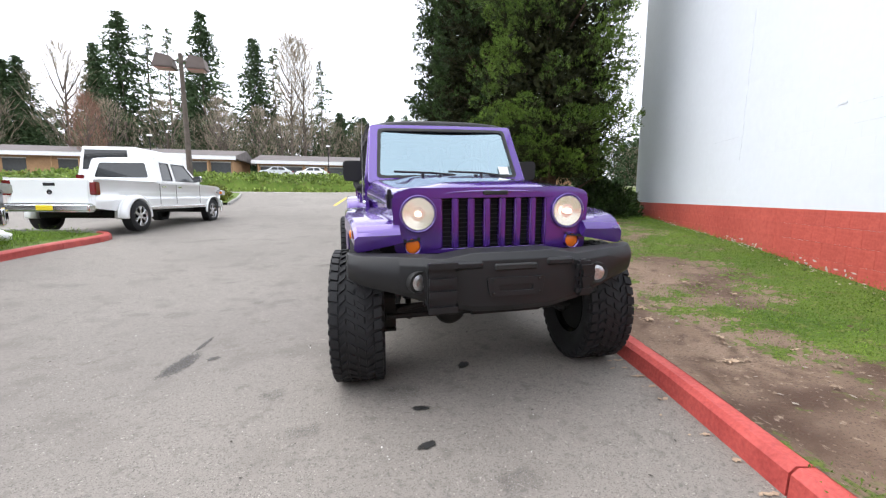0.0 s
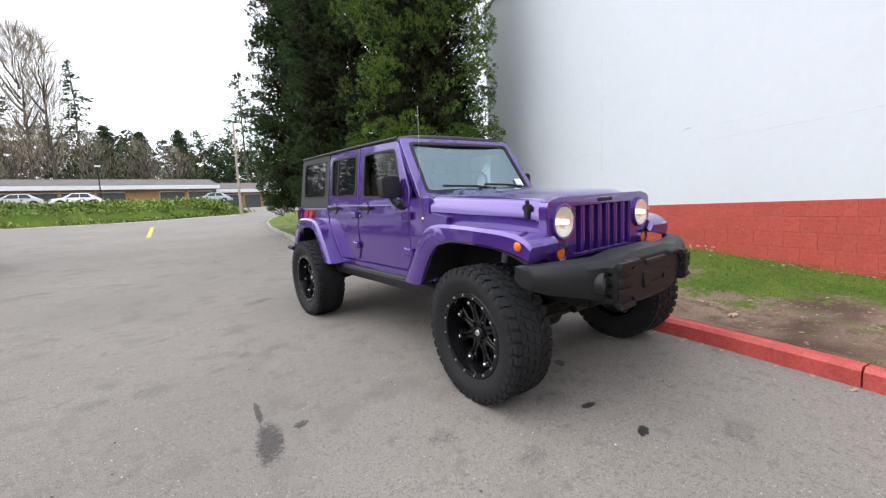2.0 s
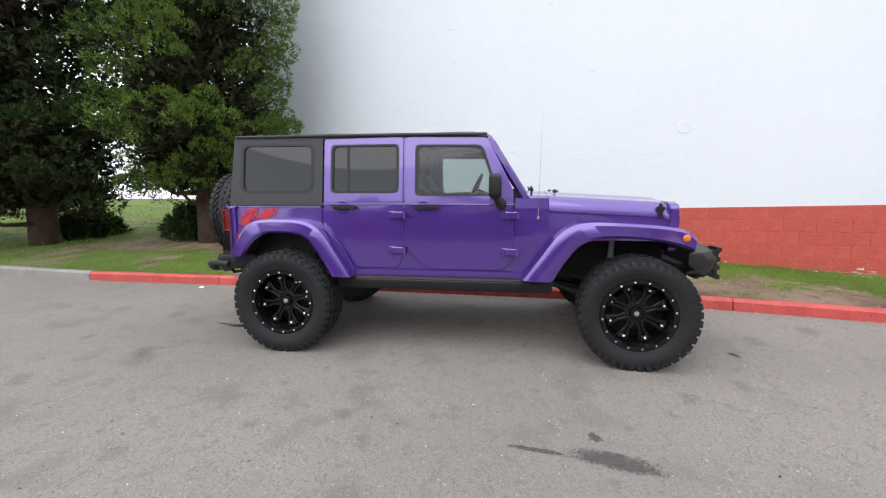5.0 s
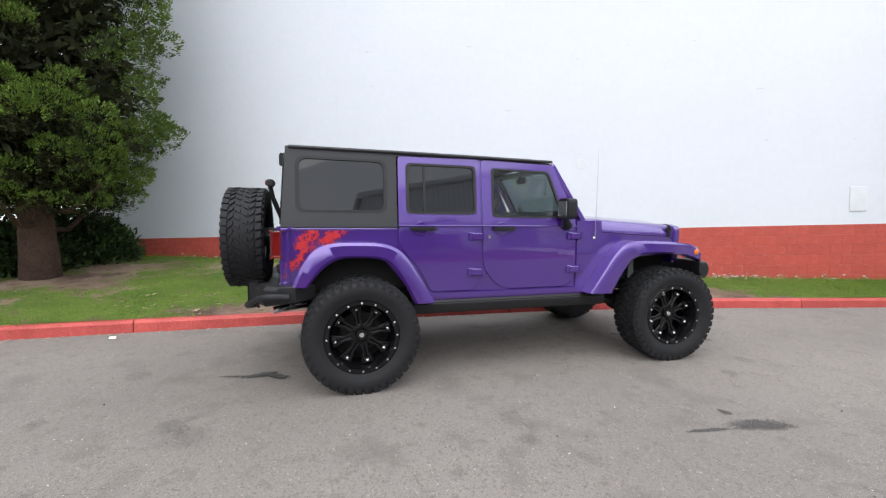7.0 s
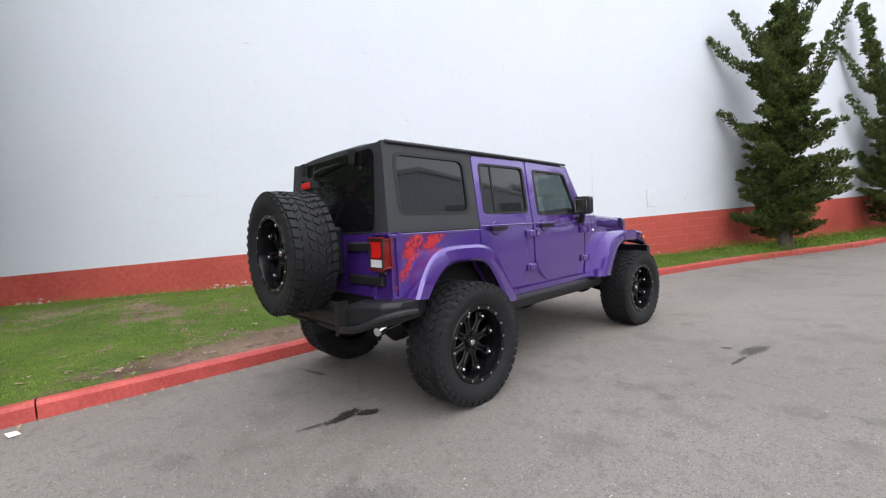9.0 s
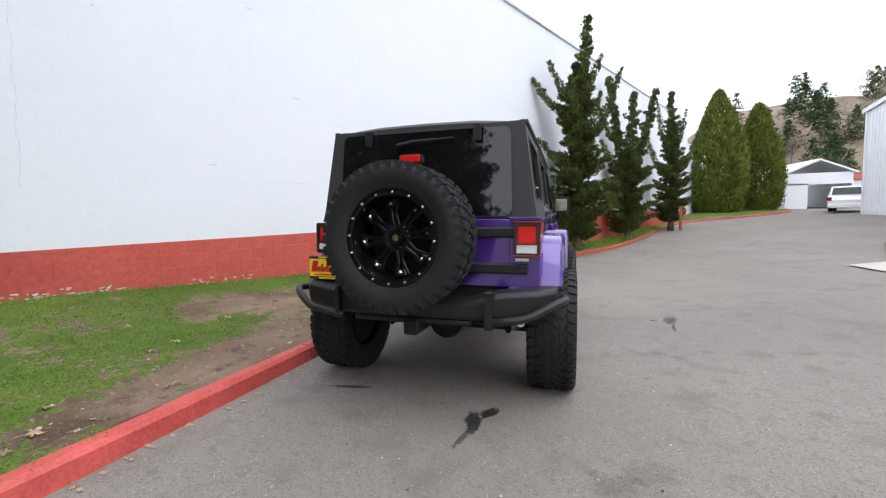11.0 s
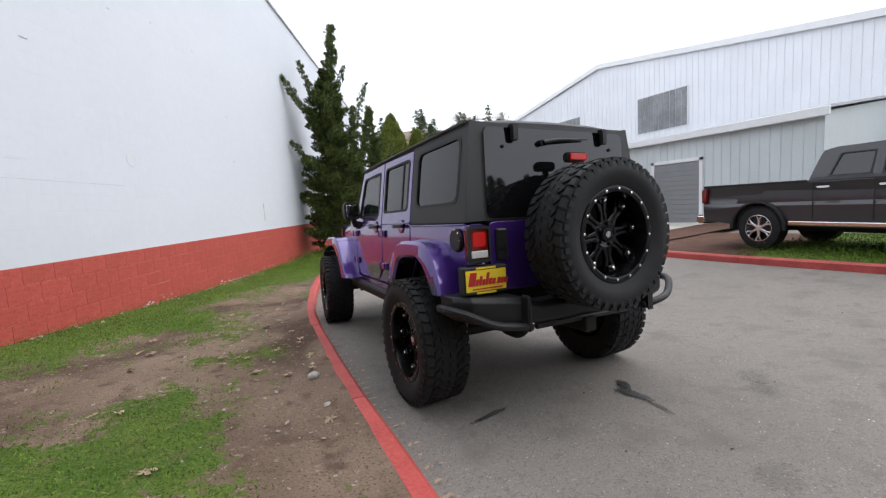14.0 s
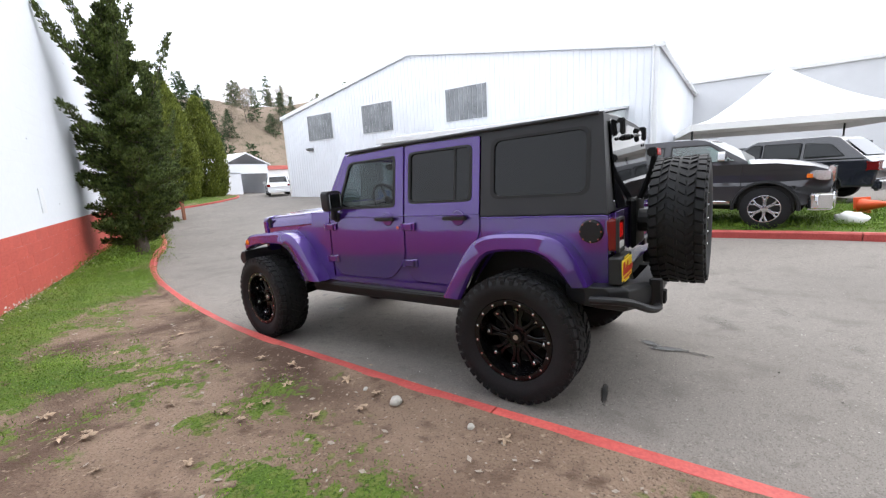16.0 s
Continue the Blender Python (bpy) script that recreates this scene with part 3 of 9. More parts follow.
for i in range(14):
    part("slat", box(EX + 0.06, -7.40, -0.1 + i * 0.185, EX + 0.075, -5.52, -0.1 + i * 0.185 + 0.17, 0.006), DOOR_GREY, door_r)
for y0, y1, z0, z1 in ((-7.53, -7.40, -0.3, 2.75), (-5.52, -5.39, -0.3, 2.75), (-7.53, -5.39, 2.62, 2.75)):
    part("door_trim", box(EX + 0.03, y0, z0, EX + 0.1, y1, z1, 0.01), TRIM_WHITE, shed)
part("roller_door", box(FX + 0.03, -20.4, -0.3, FX + 0.08, -16.6, 3.4), DOOR_GREY, shed, "open grey roller door")


# ---- the purple off-road vehicle ----
PURPLE = surface("purple_metallic_paint", (0.080, 0.026, 0.250), 0.24, metal=0.38, var=0.05, scale=1.5, fine=900, bump=0.0, coat=1.0, coat_ior=1.7)
HARDTOP = surface("dark_grey_textured_top", (0.028, 0.0285, 0.0315), 0.58, var=0.08, scale=3, fine=400, bump=0.12, dist=0.001)
PLASTIC = surface("black_grained_plastic", (0.0105, 0.0107, 0.0122), 0.5, var=0.15, scale=4, fine=300, bump=0.15, dist=0.001, spec=0.42)
RUBBER = surface("tyre_rubber", (0.0135, 0.0138, 0.0155), 0.66, var=0.3, scale=6, fine=80, bump=0.2, dist=0.002, spec=0.32)
RIM_BLACK = surface("gloss_black_rim", (0.005, 0.005, 0.006), 0.20, var=0.1, bump=0, spec=0.32)
CHROME = surface("bright_chrome", (0.75, 0.75, 0.76), 0.12, metal=1.0, var=0.05, bump=0)
STEEL = surface("dull_chassis_steel", (0.022, 0.021, 0.020), 0.6, metal=0.4, var=0.35, scale=5, fine=60, bump=0.2)
UNDER = surface("underbody_black", (0.006, 0.006, 0.006), 0.85, var=0.3, scale=4, fine=40, bump=0.2)
SEAL = surface("black_rubber_seal", (0.012, 0.012, 0.012), 0.6, var=0.1, bump=0)
GLASS_FRONT = glass("pale_green_glass", (0.86, 0.97, 0.95), 0.66, 0.06)
GLASS_SCREEN = glass("green_tinted_windscreen", (0.78, 0.95, 0.98), 0.34, 0.40, (0.60, 0.78, 0.86))
GLASS_DARK = dark_glass("privacy_tinted_glass", (0.008, 0.009, 0.010), 1.50)
GLASS_BACK = dark_glass("black_tinted_lift_glass", (0.006, 0.006, 0.007), 1.60)
LENS_CLEAR = glass("clear_lamp_lens", (1, 1, 1), 0.97, 0.03)
BULB = glowing("headlamp_bulb", (1.0, 0.92, 0.78), 0.9)
LAMP_LIT = glowing("headlamp_glow", (0.88, 0.82, 0.72), 0.12)
lamp_bowl = LAMP_LIT.node_tree.nodes["Principled BSDF"]
lamp_bowl.inputs["Metallic"].default_value, lamp_bowl.inputs["Roughness"].default_value = 0.8, 0.22
LAMP_FOG = surface("fog_lamp_reflector", (0.55, 0.56, 0.58), 0.28, metal=0.9, var=0.35, scale=25, fine=90, bump=0.4, dist=0.003)
AMBER = glowing("amber_lens", (0.66, 0.15, 0.015), 0.07)
RED_GLOW = glowing("red_tail_lens", (0.42, 0.010, 0.008), 0.16)
RED_LENS = surface("red_lens", (0.16, 0.006, 0.006), 0.15, var=0.05, bump=0, coat=0.6)
SEAT = surface("black_seat_cloth", (0.03, 0.03, 0.032), 0.85, var=0.2, scale=8, fine=200, bump=0.2)
YELLOW_PLATE = surface("yellow_plate", (0.85, 0.62, 0.03), 0.4, var=0.05, bump=0)
RED_INK = surface("red_ink", (0.50, 0.02, 0.02), 0.4, var=0.05, bump=0)
DECAL = surface("orange_red_decal", (0.62, 0.045, 0.03), 0.35, var=0.15, scale=30, fine=120, bump=0, coat=0.5)
WHITE_PAPER = surface("white_paper", (0.8, 0.8, 0.78), 0.6, var=0.05, bump=0)

car = thing("off_road_vehicle", "purple four-door off-road vehicle with black hard top and mud tyres", "car",
            m=pose(0, 0, 0, 1.718, -1.146, 0))


def soft(ob, width=0.008, seg=2, angle=35):
    """Rounded edges."""
    mod = ob.modifiers.new("edge", "BEVEL")
    mod.width, mod.segments, mod.limit_method, mod.angle_limit, mod.harden_normals = width, seg, "ANGLE", radians(angle), True
    for p in ob.data.polygons:
        p.use_smooth = True
    return ob


def side_x(z):
    """Half width of the body side at a height."""
    return 0.80 - 0.012 * abs(z - 1.05) / 0.3 if z < 1.33 else 0.789 - (z - 1.33) * 0.135


def rounded(points, r, n=5):
    """Outline with rounded corners; r: one radius, or one for each corner."""
    out, k = [], len(points)
    for i, p in enumerate(points):
        rr = r[i] if isinstance(r, (list, tuple)) else r
        a, b, c = Vector(points[i - 1]), Vector(p), Vector(points[(i + 1) % k])
        u, w = (a - b), (c - b)
        t = min(rr, u.length * 0.48, w.length * 0.48)
        if t < 1e-4:
            out.append(tuple(b))
            continue
        p0, p2 = b + u.normalized() * t, b + w.normalized() * t
        for j in range(n + 1):
            s = j / n
            q = p0 * (1 - s) ** 2 + b * 2 * s * (1 - s) + p2 * s ** 2
            out.append(tuple(q))
    return out


def cut_at(poly, c, ang):
    """Where the ray from c at the angle leaves the outline."""
    d = Vector((math.cos(ang), math.sin(ang)))
    best = None
    for i in range(len(poly)):
        a, b = Vector(poly[i - 1]) - c, Vector(poly[i]) - c
        e = b - a
        den = d.x * e.y - d.y * e.x
        if abs(den) < 1e-12:
            continue
        t = (a.x * e.y - a.y * e.x) / den
        u = (a.x * d.y - a.y * d.x) / den
        if t > 0 and -1e-9 <= u <= 1 + 1e-9:
            best = t if best is None else max(best, t)
    return c + d * (best or 0.0)


def ring(outer, inner, place, depth, n=48):
    """A panel with a window: outer and inner outlines (y, z), bent to place(y, z, inset) and given a depth."""
    c = sum((Vector(p) for p in inner), Vector((0, 0))) / len(inner)
    angs = sorted({round(math.atan2(p[1] - c.y, p[0] - c.x), 5) for p in (*outer, *inner)} | {round(-math.pi + 2 * math.pi * i / n, 5) for i in range(n)})
    bm = bmesh.new()
    loops = []
    rim_o, rim_i = [cut_at(outer, c, a) for a in angs], [cut_at(inner, c, a) for a in angs]
    for f, d in ((0, 0), (0.2, 0), (0.4, 0), (0.6, 0), (0.8, 0), (1, 0), (1, depth), (0, depth)):
        loops.append([bm.verts.new(place(*(p.lerp(q, f)), d)) for p, q in zip(rim_o, rim_i)])
    k = len(angs)
    for la, lb in zip(loops, loops[1:] + loops[:1]):
        for i in range(k):
            bm.faces.new((la[i], la[(i + 1) % k], lb[(i + 1) % k], lb[i]))
    bmesh.ops.recalc_face_normals(bm, faces=bm.faces[:])
    return bm


def skin(outline, place, depth, step=0.12):
    """A panel without a window, bent to place; cut into strips by height so that it follows the bend."""
    bm = bmesh.new()
    vs = [bm.verts.new((p[0], p[1], 0)) for p in outline]
    bm.faces.new(vs)
    zs = [p[1] for p in outline]
    z = min(zs) + step
    while z < max(zs):
        bmesh.ops.bisect_plane(bm, geom=bm.verts[:] + bm.edges[:] + bm.faces[:], plane_co=(0, z, 0), plane_no=(0, 1, 0))
        z += step
    bm.verts.index_update()
    flat = [(v.co.x, v.co.y) for v in bm.verts]
    polys = [[v.index for v in f.verts] for f in bm.faces]
    rim = [[v.index for v in e.verts] for e in bm.edges if len(e.link_faces) == 1]
    bm.free()
    bm = bmesh.new()
    near = [bm.verts.new(place(y, z, 0)) for y, z in flat]
    back_v = [bm.verts.new(place(y, z, depth)) for y, z in flat]
    for q in polys:
        bm.faces.new([near[i] for i in q])
        bm.faces.new([back_v[i] for i in q[::-1]])
    for i, j in rim:
        bm.faces.new((near[i], near[j], back_v[j], back_v[i]))
    bmesh.ops.recalc_face_normals(bm, faces=bm.faces[:])
    return bm


def on_side(s):
    return lambda y, z, d=0.0: (s * (side_x(z) - d), y, z)


ROOF_Z = 1.935
DOOR_REAR = rounded([(1.146, 1.925), (0.397, 1.93), (0.397, 0.86), (0.46, 0.752), (0.86, 0.752), (0.98, 0.98), (1.146, 1.16)], [0.03, 0.03, 0.08, 0.05, 0.03, 0.15, 0.08])
WIN_REAR = rounded([(1.073, 1.865), (0.443, 1.862), (0.443, 1.437), (1.073, 1.437)], 0.05)
DOOR_FRONT = rounded([(0.382, 1.93), (-0.345, 1.91), (-0.578, 1.45), (-0.578, 0.86), (-0.50, 0.752), (0.20, 0.752), (0.382, 0.95)], [0.03, 0.04, 0.05, 0.06, 0.06, 0.12, 0.10])
WIN_FRONT = rounded([(0.285, 1.852), (-0.300, 1.842), (-0.455, 1.412), (0.285, 1.412)], [0.04, 0.05, 0.05, 0.05])
WIN_QUARTER = rounded([(1.967, 1.885), (1.246, 1.878), (1.246, 1.445), (1.967, 1.445)], 0.07)
TOP_SIDE = [(2.045, 1.965), (1.158, 1.955), (1.158, 1.318), (2.085, 1.318)]
QUARTER = [(2.09, 1.300), (1.158, 1.300), (1.158, 1.14), (0.99, 0.96), (0.875, 0.745), (1.0, 0.70), (1.3, 1.08), (1.7, 1.10), (1.93, 0.85), (2.09, 0.85)]
COWL = [(-0.590, 1.385), (-0.590, 0.70), (-0.90, 0.70), (-0.98, 0.98), (-1.10, 1.10), (-1.10, 1.23), (-0.87, 1.262), (-0.87, 1.385)]

body = part("body", box(-0.74, -0.88, 0.66, 0.74, 1.02, 1.30, 0.03), UNDER, car, "black inner body shell")
part("rear_floor", box(-0.60, 1.0, 0.72, 0.60, 2.07, 1.12, 0.03), UNDER, body)
part("rear_inner", box(-0.755, 1.0, 1.12, 0.755, 2.07, 1.295, 0.02), UNDER, body)
part("engine_bay", box(-0.52, -1.90, 0.74, 0.52, -0.86, 1.16, 0.02), UNDER, body)
for s in (-1, 1):
    place = on_side(s)
    tail = "right" if s < 0 else "left"
    p = soft(part("quarter_panel", skin(QUARTER, place, 0.03), PURPLE, car), 0.006)
    door = soft(part("door", ring(DOOR_REAR, WIN_REAR, place, 0.035), PURPLE, car), 0.007)
    door2 = soft(part("door", ring(DOOR_FRONT, WIN_FRONT, place, 0.035), PURPLE, car), 0.007)
    top_side = soft(part("top_side", ring(TOP_SIDE, WIN_QUARTER, place, 0.03), HARDTOP, car, "dark grey hard top side"), 0.012)
    part("sill", skin([(1.0, 0.690), (1.0, 0.80), (1.17, 1.14), (1.17, 1.30), (-0.62, 1.30), (-0.62, 0.690)], lambda y, z, d: (s * (side_x(z) - 0.014 - d), y, z), 0.01), PURPLE, car)
    part("pillar", skin([(0.42, 1.28), (0.42, 1.93), (0.36, 1.93), (0.36, 1.28)], lambda y, z, d: (s * (side_x(z) - 0.014 - d), y, z), 0.02), PURPLE, car)
    part("cowl_side", skin(COWL, place, 0.03), PURPLE, car)
    # window seals, panes; the highlight under the windows is a bead added further down
    for d, win, gl, own in ((door, WIN_REAR, GLASS_DARK, 0), (door2, WIN_FRONT, GLASS_FRONT, 1), (top_side, WIN_QUARTER, GLASS_DARK, 2)):
        cy, cz = sum(q[0] for q in win) / len(win), sum(q[1] for q in win) / len(win)
        grow = [(cy + (y - cy) * 0.935, cz + (z - cz) * 0.935) for y, z in win]
        big = [(cy + (y - cy) * 1.015, cz + (z - cz) * 1.02) for y, z in win]
        part("seal", ring(big, grow, lambda y, z, dd: (s * (side_x(z) + 0.003 - dd), y, z), 0.02, 24), SEAL, d)
        pane = part("pane", skin(grow, lambda y, z, dd: (s * (side_x(z) - 0.010 - dd), y, z), 0.004), gl, d)
        if own == 1:
            outer_sheet(pane, (s, 0, 0))
        pane.visible_shadow = False
    part("division_bar", skin([(0.905, 1.43), (0.925, 1.43), (0.925, 1.87), (0.905, 1.87)], lambda y, z, dd: (s * (side_x(z) - 0.004 - dd), y, z), 0.02), SEAL, door)
    # handles, locks, hinges
    for d, yh in ((door, 0.985), (door2, 0.235)):
        bm = lathe([(0, 0.055), (0.006, 0.052), (0.006, 0.0)], 20)
        h = part("handle", box(-0.035, -0.115, -0.016, 0.0, 0.115, 0.016, 0.010, 2), PLASTIC, d, m=Matrix.Translation((s * 0.835 + (0.035 if s < 0 else 0.0), yh - 0.05, 1.306)))
        bm = lathe([(0, 0.062), (0.004, 0.058), (0.004, 0.0)], 20, m=Matrix.Translation((s * 0.797, yh - 0.03, 1.306)) @ (Matrix.Scale(-1, 4, (1, 0, 0)) if s < 0 else Matrix()))
        part("handle_cup", bm, PURPLE, d)
        if d is door2:
            part("lock", lathe([(0, 0.014), (0.008, 0.013), (0.008, 0.0)], 12, m=Matrix.Translation((s * 0.798, 0.325, 1.232)) @ (Matrix.Scale(-1, 4, (1, 0, 0)) if s < 0 else Matrix())), CHROME, d)
    for yh in (0.438, -0.563):
        for zh in (1.238, 0.920):
            b = bmesh.new()
            box(-0.012, -0.052, -0.030, 0.022, 0.056, 0.030, 0.006, 1, b)
            tube([(0.014, -0.055, -0.033), (0.014, -0.055, 0.033)], 0.017, 8, b)
            box(0.0, 0.03, -0.036, 0.012, 0.085, 0.036, 0.005, 1, b)
            part("hinge", b, PURPLE, car, m=Matrix.Translation((s * 0.80, yh, zh)) @ (Matrix.Scale(-1, 4, (1, 0, 0)) if s < 0 else Matrix()))
    # beads added to catch the sky, for the highlight along the belt crease
    part("belt_line", tube([(s * 0.800, -0.585, 1.330), (s * 0.800, 0.40, 1.333), (s * 0.800, 1.15, 1.333)], 0.006, 6), PURPLE, car)
    part("belt_line", tube([(s * 0.800, 1.165, 1.306), (s * 0.800, 2.085, 1.306)], 0.006, 6), PURPLE, car)
    # rocker and rock guard
    part("rocker", prism([(s * 0.74, 0.70), (s * 0.80, 0.745), (s * 0.797, 0.70), (s * 0.78, 0.66)], 1, -0.86, 0.98, 0.004), PURPLE, car)
    g = bmesh.new()
    prism([(s * 0.70, 0.54), (s * 0.79, 0.56), (s * 0.812, 0.60), (s * 0.812, 0.655), (s * 0.78, 0.685), (s * 0.70, 0.66)], 1, -0.92, 1.03, 0.008, 2, g)
    soft(part("rock_rail", g, PLASTIC, car), 0.004)

# rear door panel, tail
soft(part("tailgate", skin(rounded([(-0.62, 0.86), (0.62, 0.86), (0.62, 1.315), (-0.62, 1.315)], 0.04), lambda x, z, d: (x, 2.098 - d, z), 0.04), PURPLE, car), 0.006)
for s in (-1, 1):
    soft(part("rear_corner", box(s * 0.632, 2.02, 0.86, s * 0.795, 2.092, 1.305, 0.02, 2), PURPLE, car), 0.003)
    tl = soft(part("tail_lamp", box(s * 0.660, 2.06, 1.110, s * 0.806, 2.132, 1.314, 0.012, 2), RED_LENS, car, "red tail lamp with clear reverse lens"), 0.003)
    part("bezel", ring(rounded([(s * 0.652, 1.098), (s * 0.815, 1.098), (s * 0.815, 1.322), (s * 0.652, 1.322)], 0.02), rounded([(s * 0.668, 1.115), (s * 0.80, 1.115), (s * 0.80, 1.305), (s * 0.668, 1.305)], 0.02), lambda x, z, d: (x, 2.140 - d, z), 0.02, 16), SEAL, tl, "black lamp surround")
    part("lit_lens", box(s * 0.690, 2.128, 1.195, s * 0.782, 2.1385, 1.285, 0.008, 2), RED_GLOW, tl)
    part("reverse_lens", box(s * 0.675, 2.13, 1.125, s * 0.795, 2.140, 1.170, 0.004), surface("reverse_lens_white", (0.62, 0.62, 0.62), 0.2, var=0.1, bump=0), tl)
    tl.location = (0, 0.02, -0.03)
    part("marker", box(s * 0.66, 2.09, 1.035, s * 0.74, 2.10, 1.055, 0.004), CHROME, car)

# hard top roof
roof = bmesh.new()
XS = [-0.70, -0.685, -0.65, -0.55, -0.35, 0, 0.35, 0.55, 0.65, 0.685, 0.70]
YS = [-0.365, -0.35, -0.2, 0.36, 0.40, 1.15, 1.19, 1.6, 1.98, 2.03, 2.045]


def roof_z(x, y):
    e = 0.045 * (abs(x) / 0.70) ** 6 + 0.018 * (x / 0.70) ** 2
    lip = 0.04 * max(0.0, (-0.33 - y) / 0.035) + 0.03 * max(0.0, (y - 1.98) / 0.065) ** 2
    groove = 0.006 if (0.355 < y < 0.405 or 1.145 < y < 1.195) and abs(x) < 0.66 else 0
    return 2.000 + 0.010 * math.sin((y + 0.36) / 2.4 * math.pi) - e - lip - groove


grid = [[roof.verts.new((x, y, roof_z(x, y))) for x in XS] for y in YS]
low = [[roof.verts.new((x, y, roof_z(x, y) - 0.03)) for x in XS] for y in YS]
for j in range(len(YS) - 1):
    for i in range(len(XS) - 1):
        roof.faces.new((grid[j][i], grid[j][i + 1], grid[j + 1][i + 1], grid[j + 1][i]))
        roof.faces.new((low[j][i], low[j + 1][i], low[j + 1][i + 1], low[j][i + 1]))
for j in range(len(YS) - 1):
    for i in (0, -1):
        roof.faces.new((grid[j][i], grid[j + 1][i], low[j + 1][i], low[j][i]))
for i in range(len(XS) - 1):
    for j in (0, -1):
        roof.faces.new((grid[j][i], grid[j][i + 1], low[j][i + 1], low[j][i]))
bmesh.ops.recalc_face_normals(roof, faces=roof.faces[:])
smoothed(part("roof_panel", roof, HARDTOP, car, "dark grey hard top roof"), 50)
for s in (-1, 1):
    part("drip_rail", tube([(s * 0.712, -0.34, 1.938), (s * 0.715, 0.4, 1.948), (s * 0.715, 1.2, 1.955), (s * 0.712, 2.02, 1.958)], 0.013, 8), HARDTOP, car)
# rear glass in its frame
rear_frame = soft(part("top_rear", ring(rounded([(-0.778, 1.318), (0.778, 1.318), (0.698, 1.962), (-0.698, 1.962)], 0.02), rounded([(-0.615, 1.36), (0.615, 1.36), (0.60, 1.915), (-0.60, 1.915)], 0.05),
                      lambda x, z, d: (x, 2.088 - (z - 1.318) * 0.068 - d, z), 0.05), HARDTOP, car, "dark grey hard top back"), 0.01)
rear_glass = part("rear_glass", skin(rounded([(-0.635, 1.335), (0.635, 1.335), (0.615, 1.925), (-0.615, 1.925)], 0.05), lambda x, z, d: (x, 2.108 - (z - 1.318) * 0.068 - d, z), 0.006), GLASS_BACK, car, "dark tinted lift glass")
rear_glass.visible_shadow = False
for s in (-1, 1):
    b = bmesh.new()
    box(-0.026, -0.012, -0.06, 0.026, 0.022, 0.04, 0.008, 2, b)
    box(-0.03, -0.03, 0.02, 0.03, 0.02, 0.05, 0.008, 2, b)
    part("glass_hinge", b, PLASTIC, rear_glass, m=Matrix.Translation((s * 0.40, 2.095, 1.893)))
    part("glass_stud", lathe([(0, 0.012), (0.01, 0.010), (0.012, 0)], 10, axis=1, m=Matrix.Translation((s * 0.48, 2.078, 1.80))), PLASTIC, rear_glass)
b = bmesh.new()
lathe([(0, 0.022), (0.03, 0.02), (0.03, 0.0)], 12, b, Matrix.Translation((0.17, 2.075, 1.83)), axis=1)
tube([(0.17, 2.11, 1.83), (0.05, 2.115, 1.85), (-0.24, 2.10, 1.865)], [0.016, 0.013, 0.005], 8, b)
part("rear_wiper", b, PLASTIC, rear_glass)

# windscreen frame and glass
ws_z0, ws_z1, ws_y0, ws_y1 = 1.385, 1.935, -0.715, -0.365


def on_screen(x, t, d=0.0):
    z = ws_z0 + (ws_z1 - ws_z0) * t
    y = ws_y0 + (ws_y1 - ws_y0) * t - 0.03 * (1 - (x / 0.74) ** 2)
    return (x, y + d * 0.84, z - d * 0.54)


W0, W1 = 0.755, 0.705
outer = rounded([(-W0, 0), (W0, 0), (W1, 1), (-W1, 1)], 0.04)
inner = rounded([(-0.665, 0.085), (0.665, 0.085), (0.625, 0.92), (-0.625, 0.92)], 0.06)
ws_frame = soft(part("windshield_frame", ring(outer, inner, on_screen, 0.05), PURPLE, car), 0.008)
part("seal", ring(rounded([(-0.672, 0.075), (0.672, 0.075), (0.632, 0.93), (-0.632, 0.93)], 0.06), rounded([(-0.64, 0.115), (0.64, 0.115), (0.602, 0.885), (-0.602, 0.885)], 0.05), lambda x, t, d: on_screen(x, t, d - 0.003), 0.02, 24), SEAL, ws_frame)
ws = part("windshield", skin(inner, lambda x, t, d: on_screen(x, t, d + 0.006), 0.005, 0.2), GLASS_SCREEN, car)
outer_sheet(ws, (0, -0.84, 0.54))
ws.visible_shadow = False
part("sticker", skin([(0.50, 0.13), (0.60, 0.13), (0.595, 0.26), (0.495, 0.26)], lambda x, t, d: on_screen(x, t, d - 0.001), 0.002, 0.5), WHITE_PAPER, ws, "white paper sticker")
part("sensor", box(-0.03, -0.375, 1.82, 0.03, -0.36, 1.86, 0.008), PLASTIC, ws)
for x0, x1 in ((0.10, -0.52), (0.52, -0.02)):
    b = bmesh.new()
    tube([(x0, -0.785, 1.415), (x0 - 0.15, -0.780, 1.455), ((x0 + x1) / 2, -0.765, 1.476)], [0.012, 0.009, 0.006], 7, b)
    tube([(x0 - 0.06, -0.765, 1.450), ((x0 + x1) / 2, -0.758, 1.470), (x1, -0.735, 1.482)], 0.010, 6, b)
    part("wiper", b, PLASTIC, car)

# cowl and hood
hood = bmesh.new()


def hood_half(y):
    f = (y + 0.875) / (-1.93 + 0.875)
    return 0.775 - 0.125 * f - 0.02 * max(0, f - 0.8) * 5 * max(0, f - 0.8)


def hood_z(u, y):
    f = (y + 0.875) / (-1.93 + 0.875)
    crown = 1.425 - 0.062 * f - 0.055 * max(0.0, (f - 0.88) / 0.12) ** 2
    dome = 0.020 * (1 / (1 + math.exp((abs(u) - 0.55) * 26)))
    edge = 0.028 * u * u + 0.075 * max(0.0, (abs(u) - 0.90) / 0.10) ** 1.6
    return crown + dome - edge


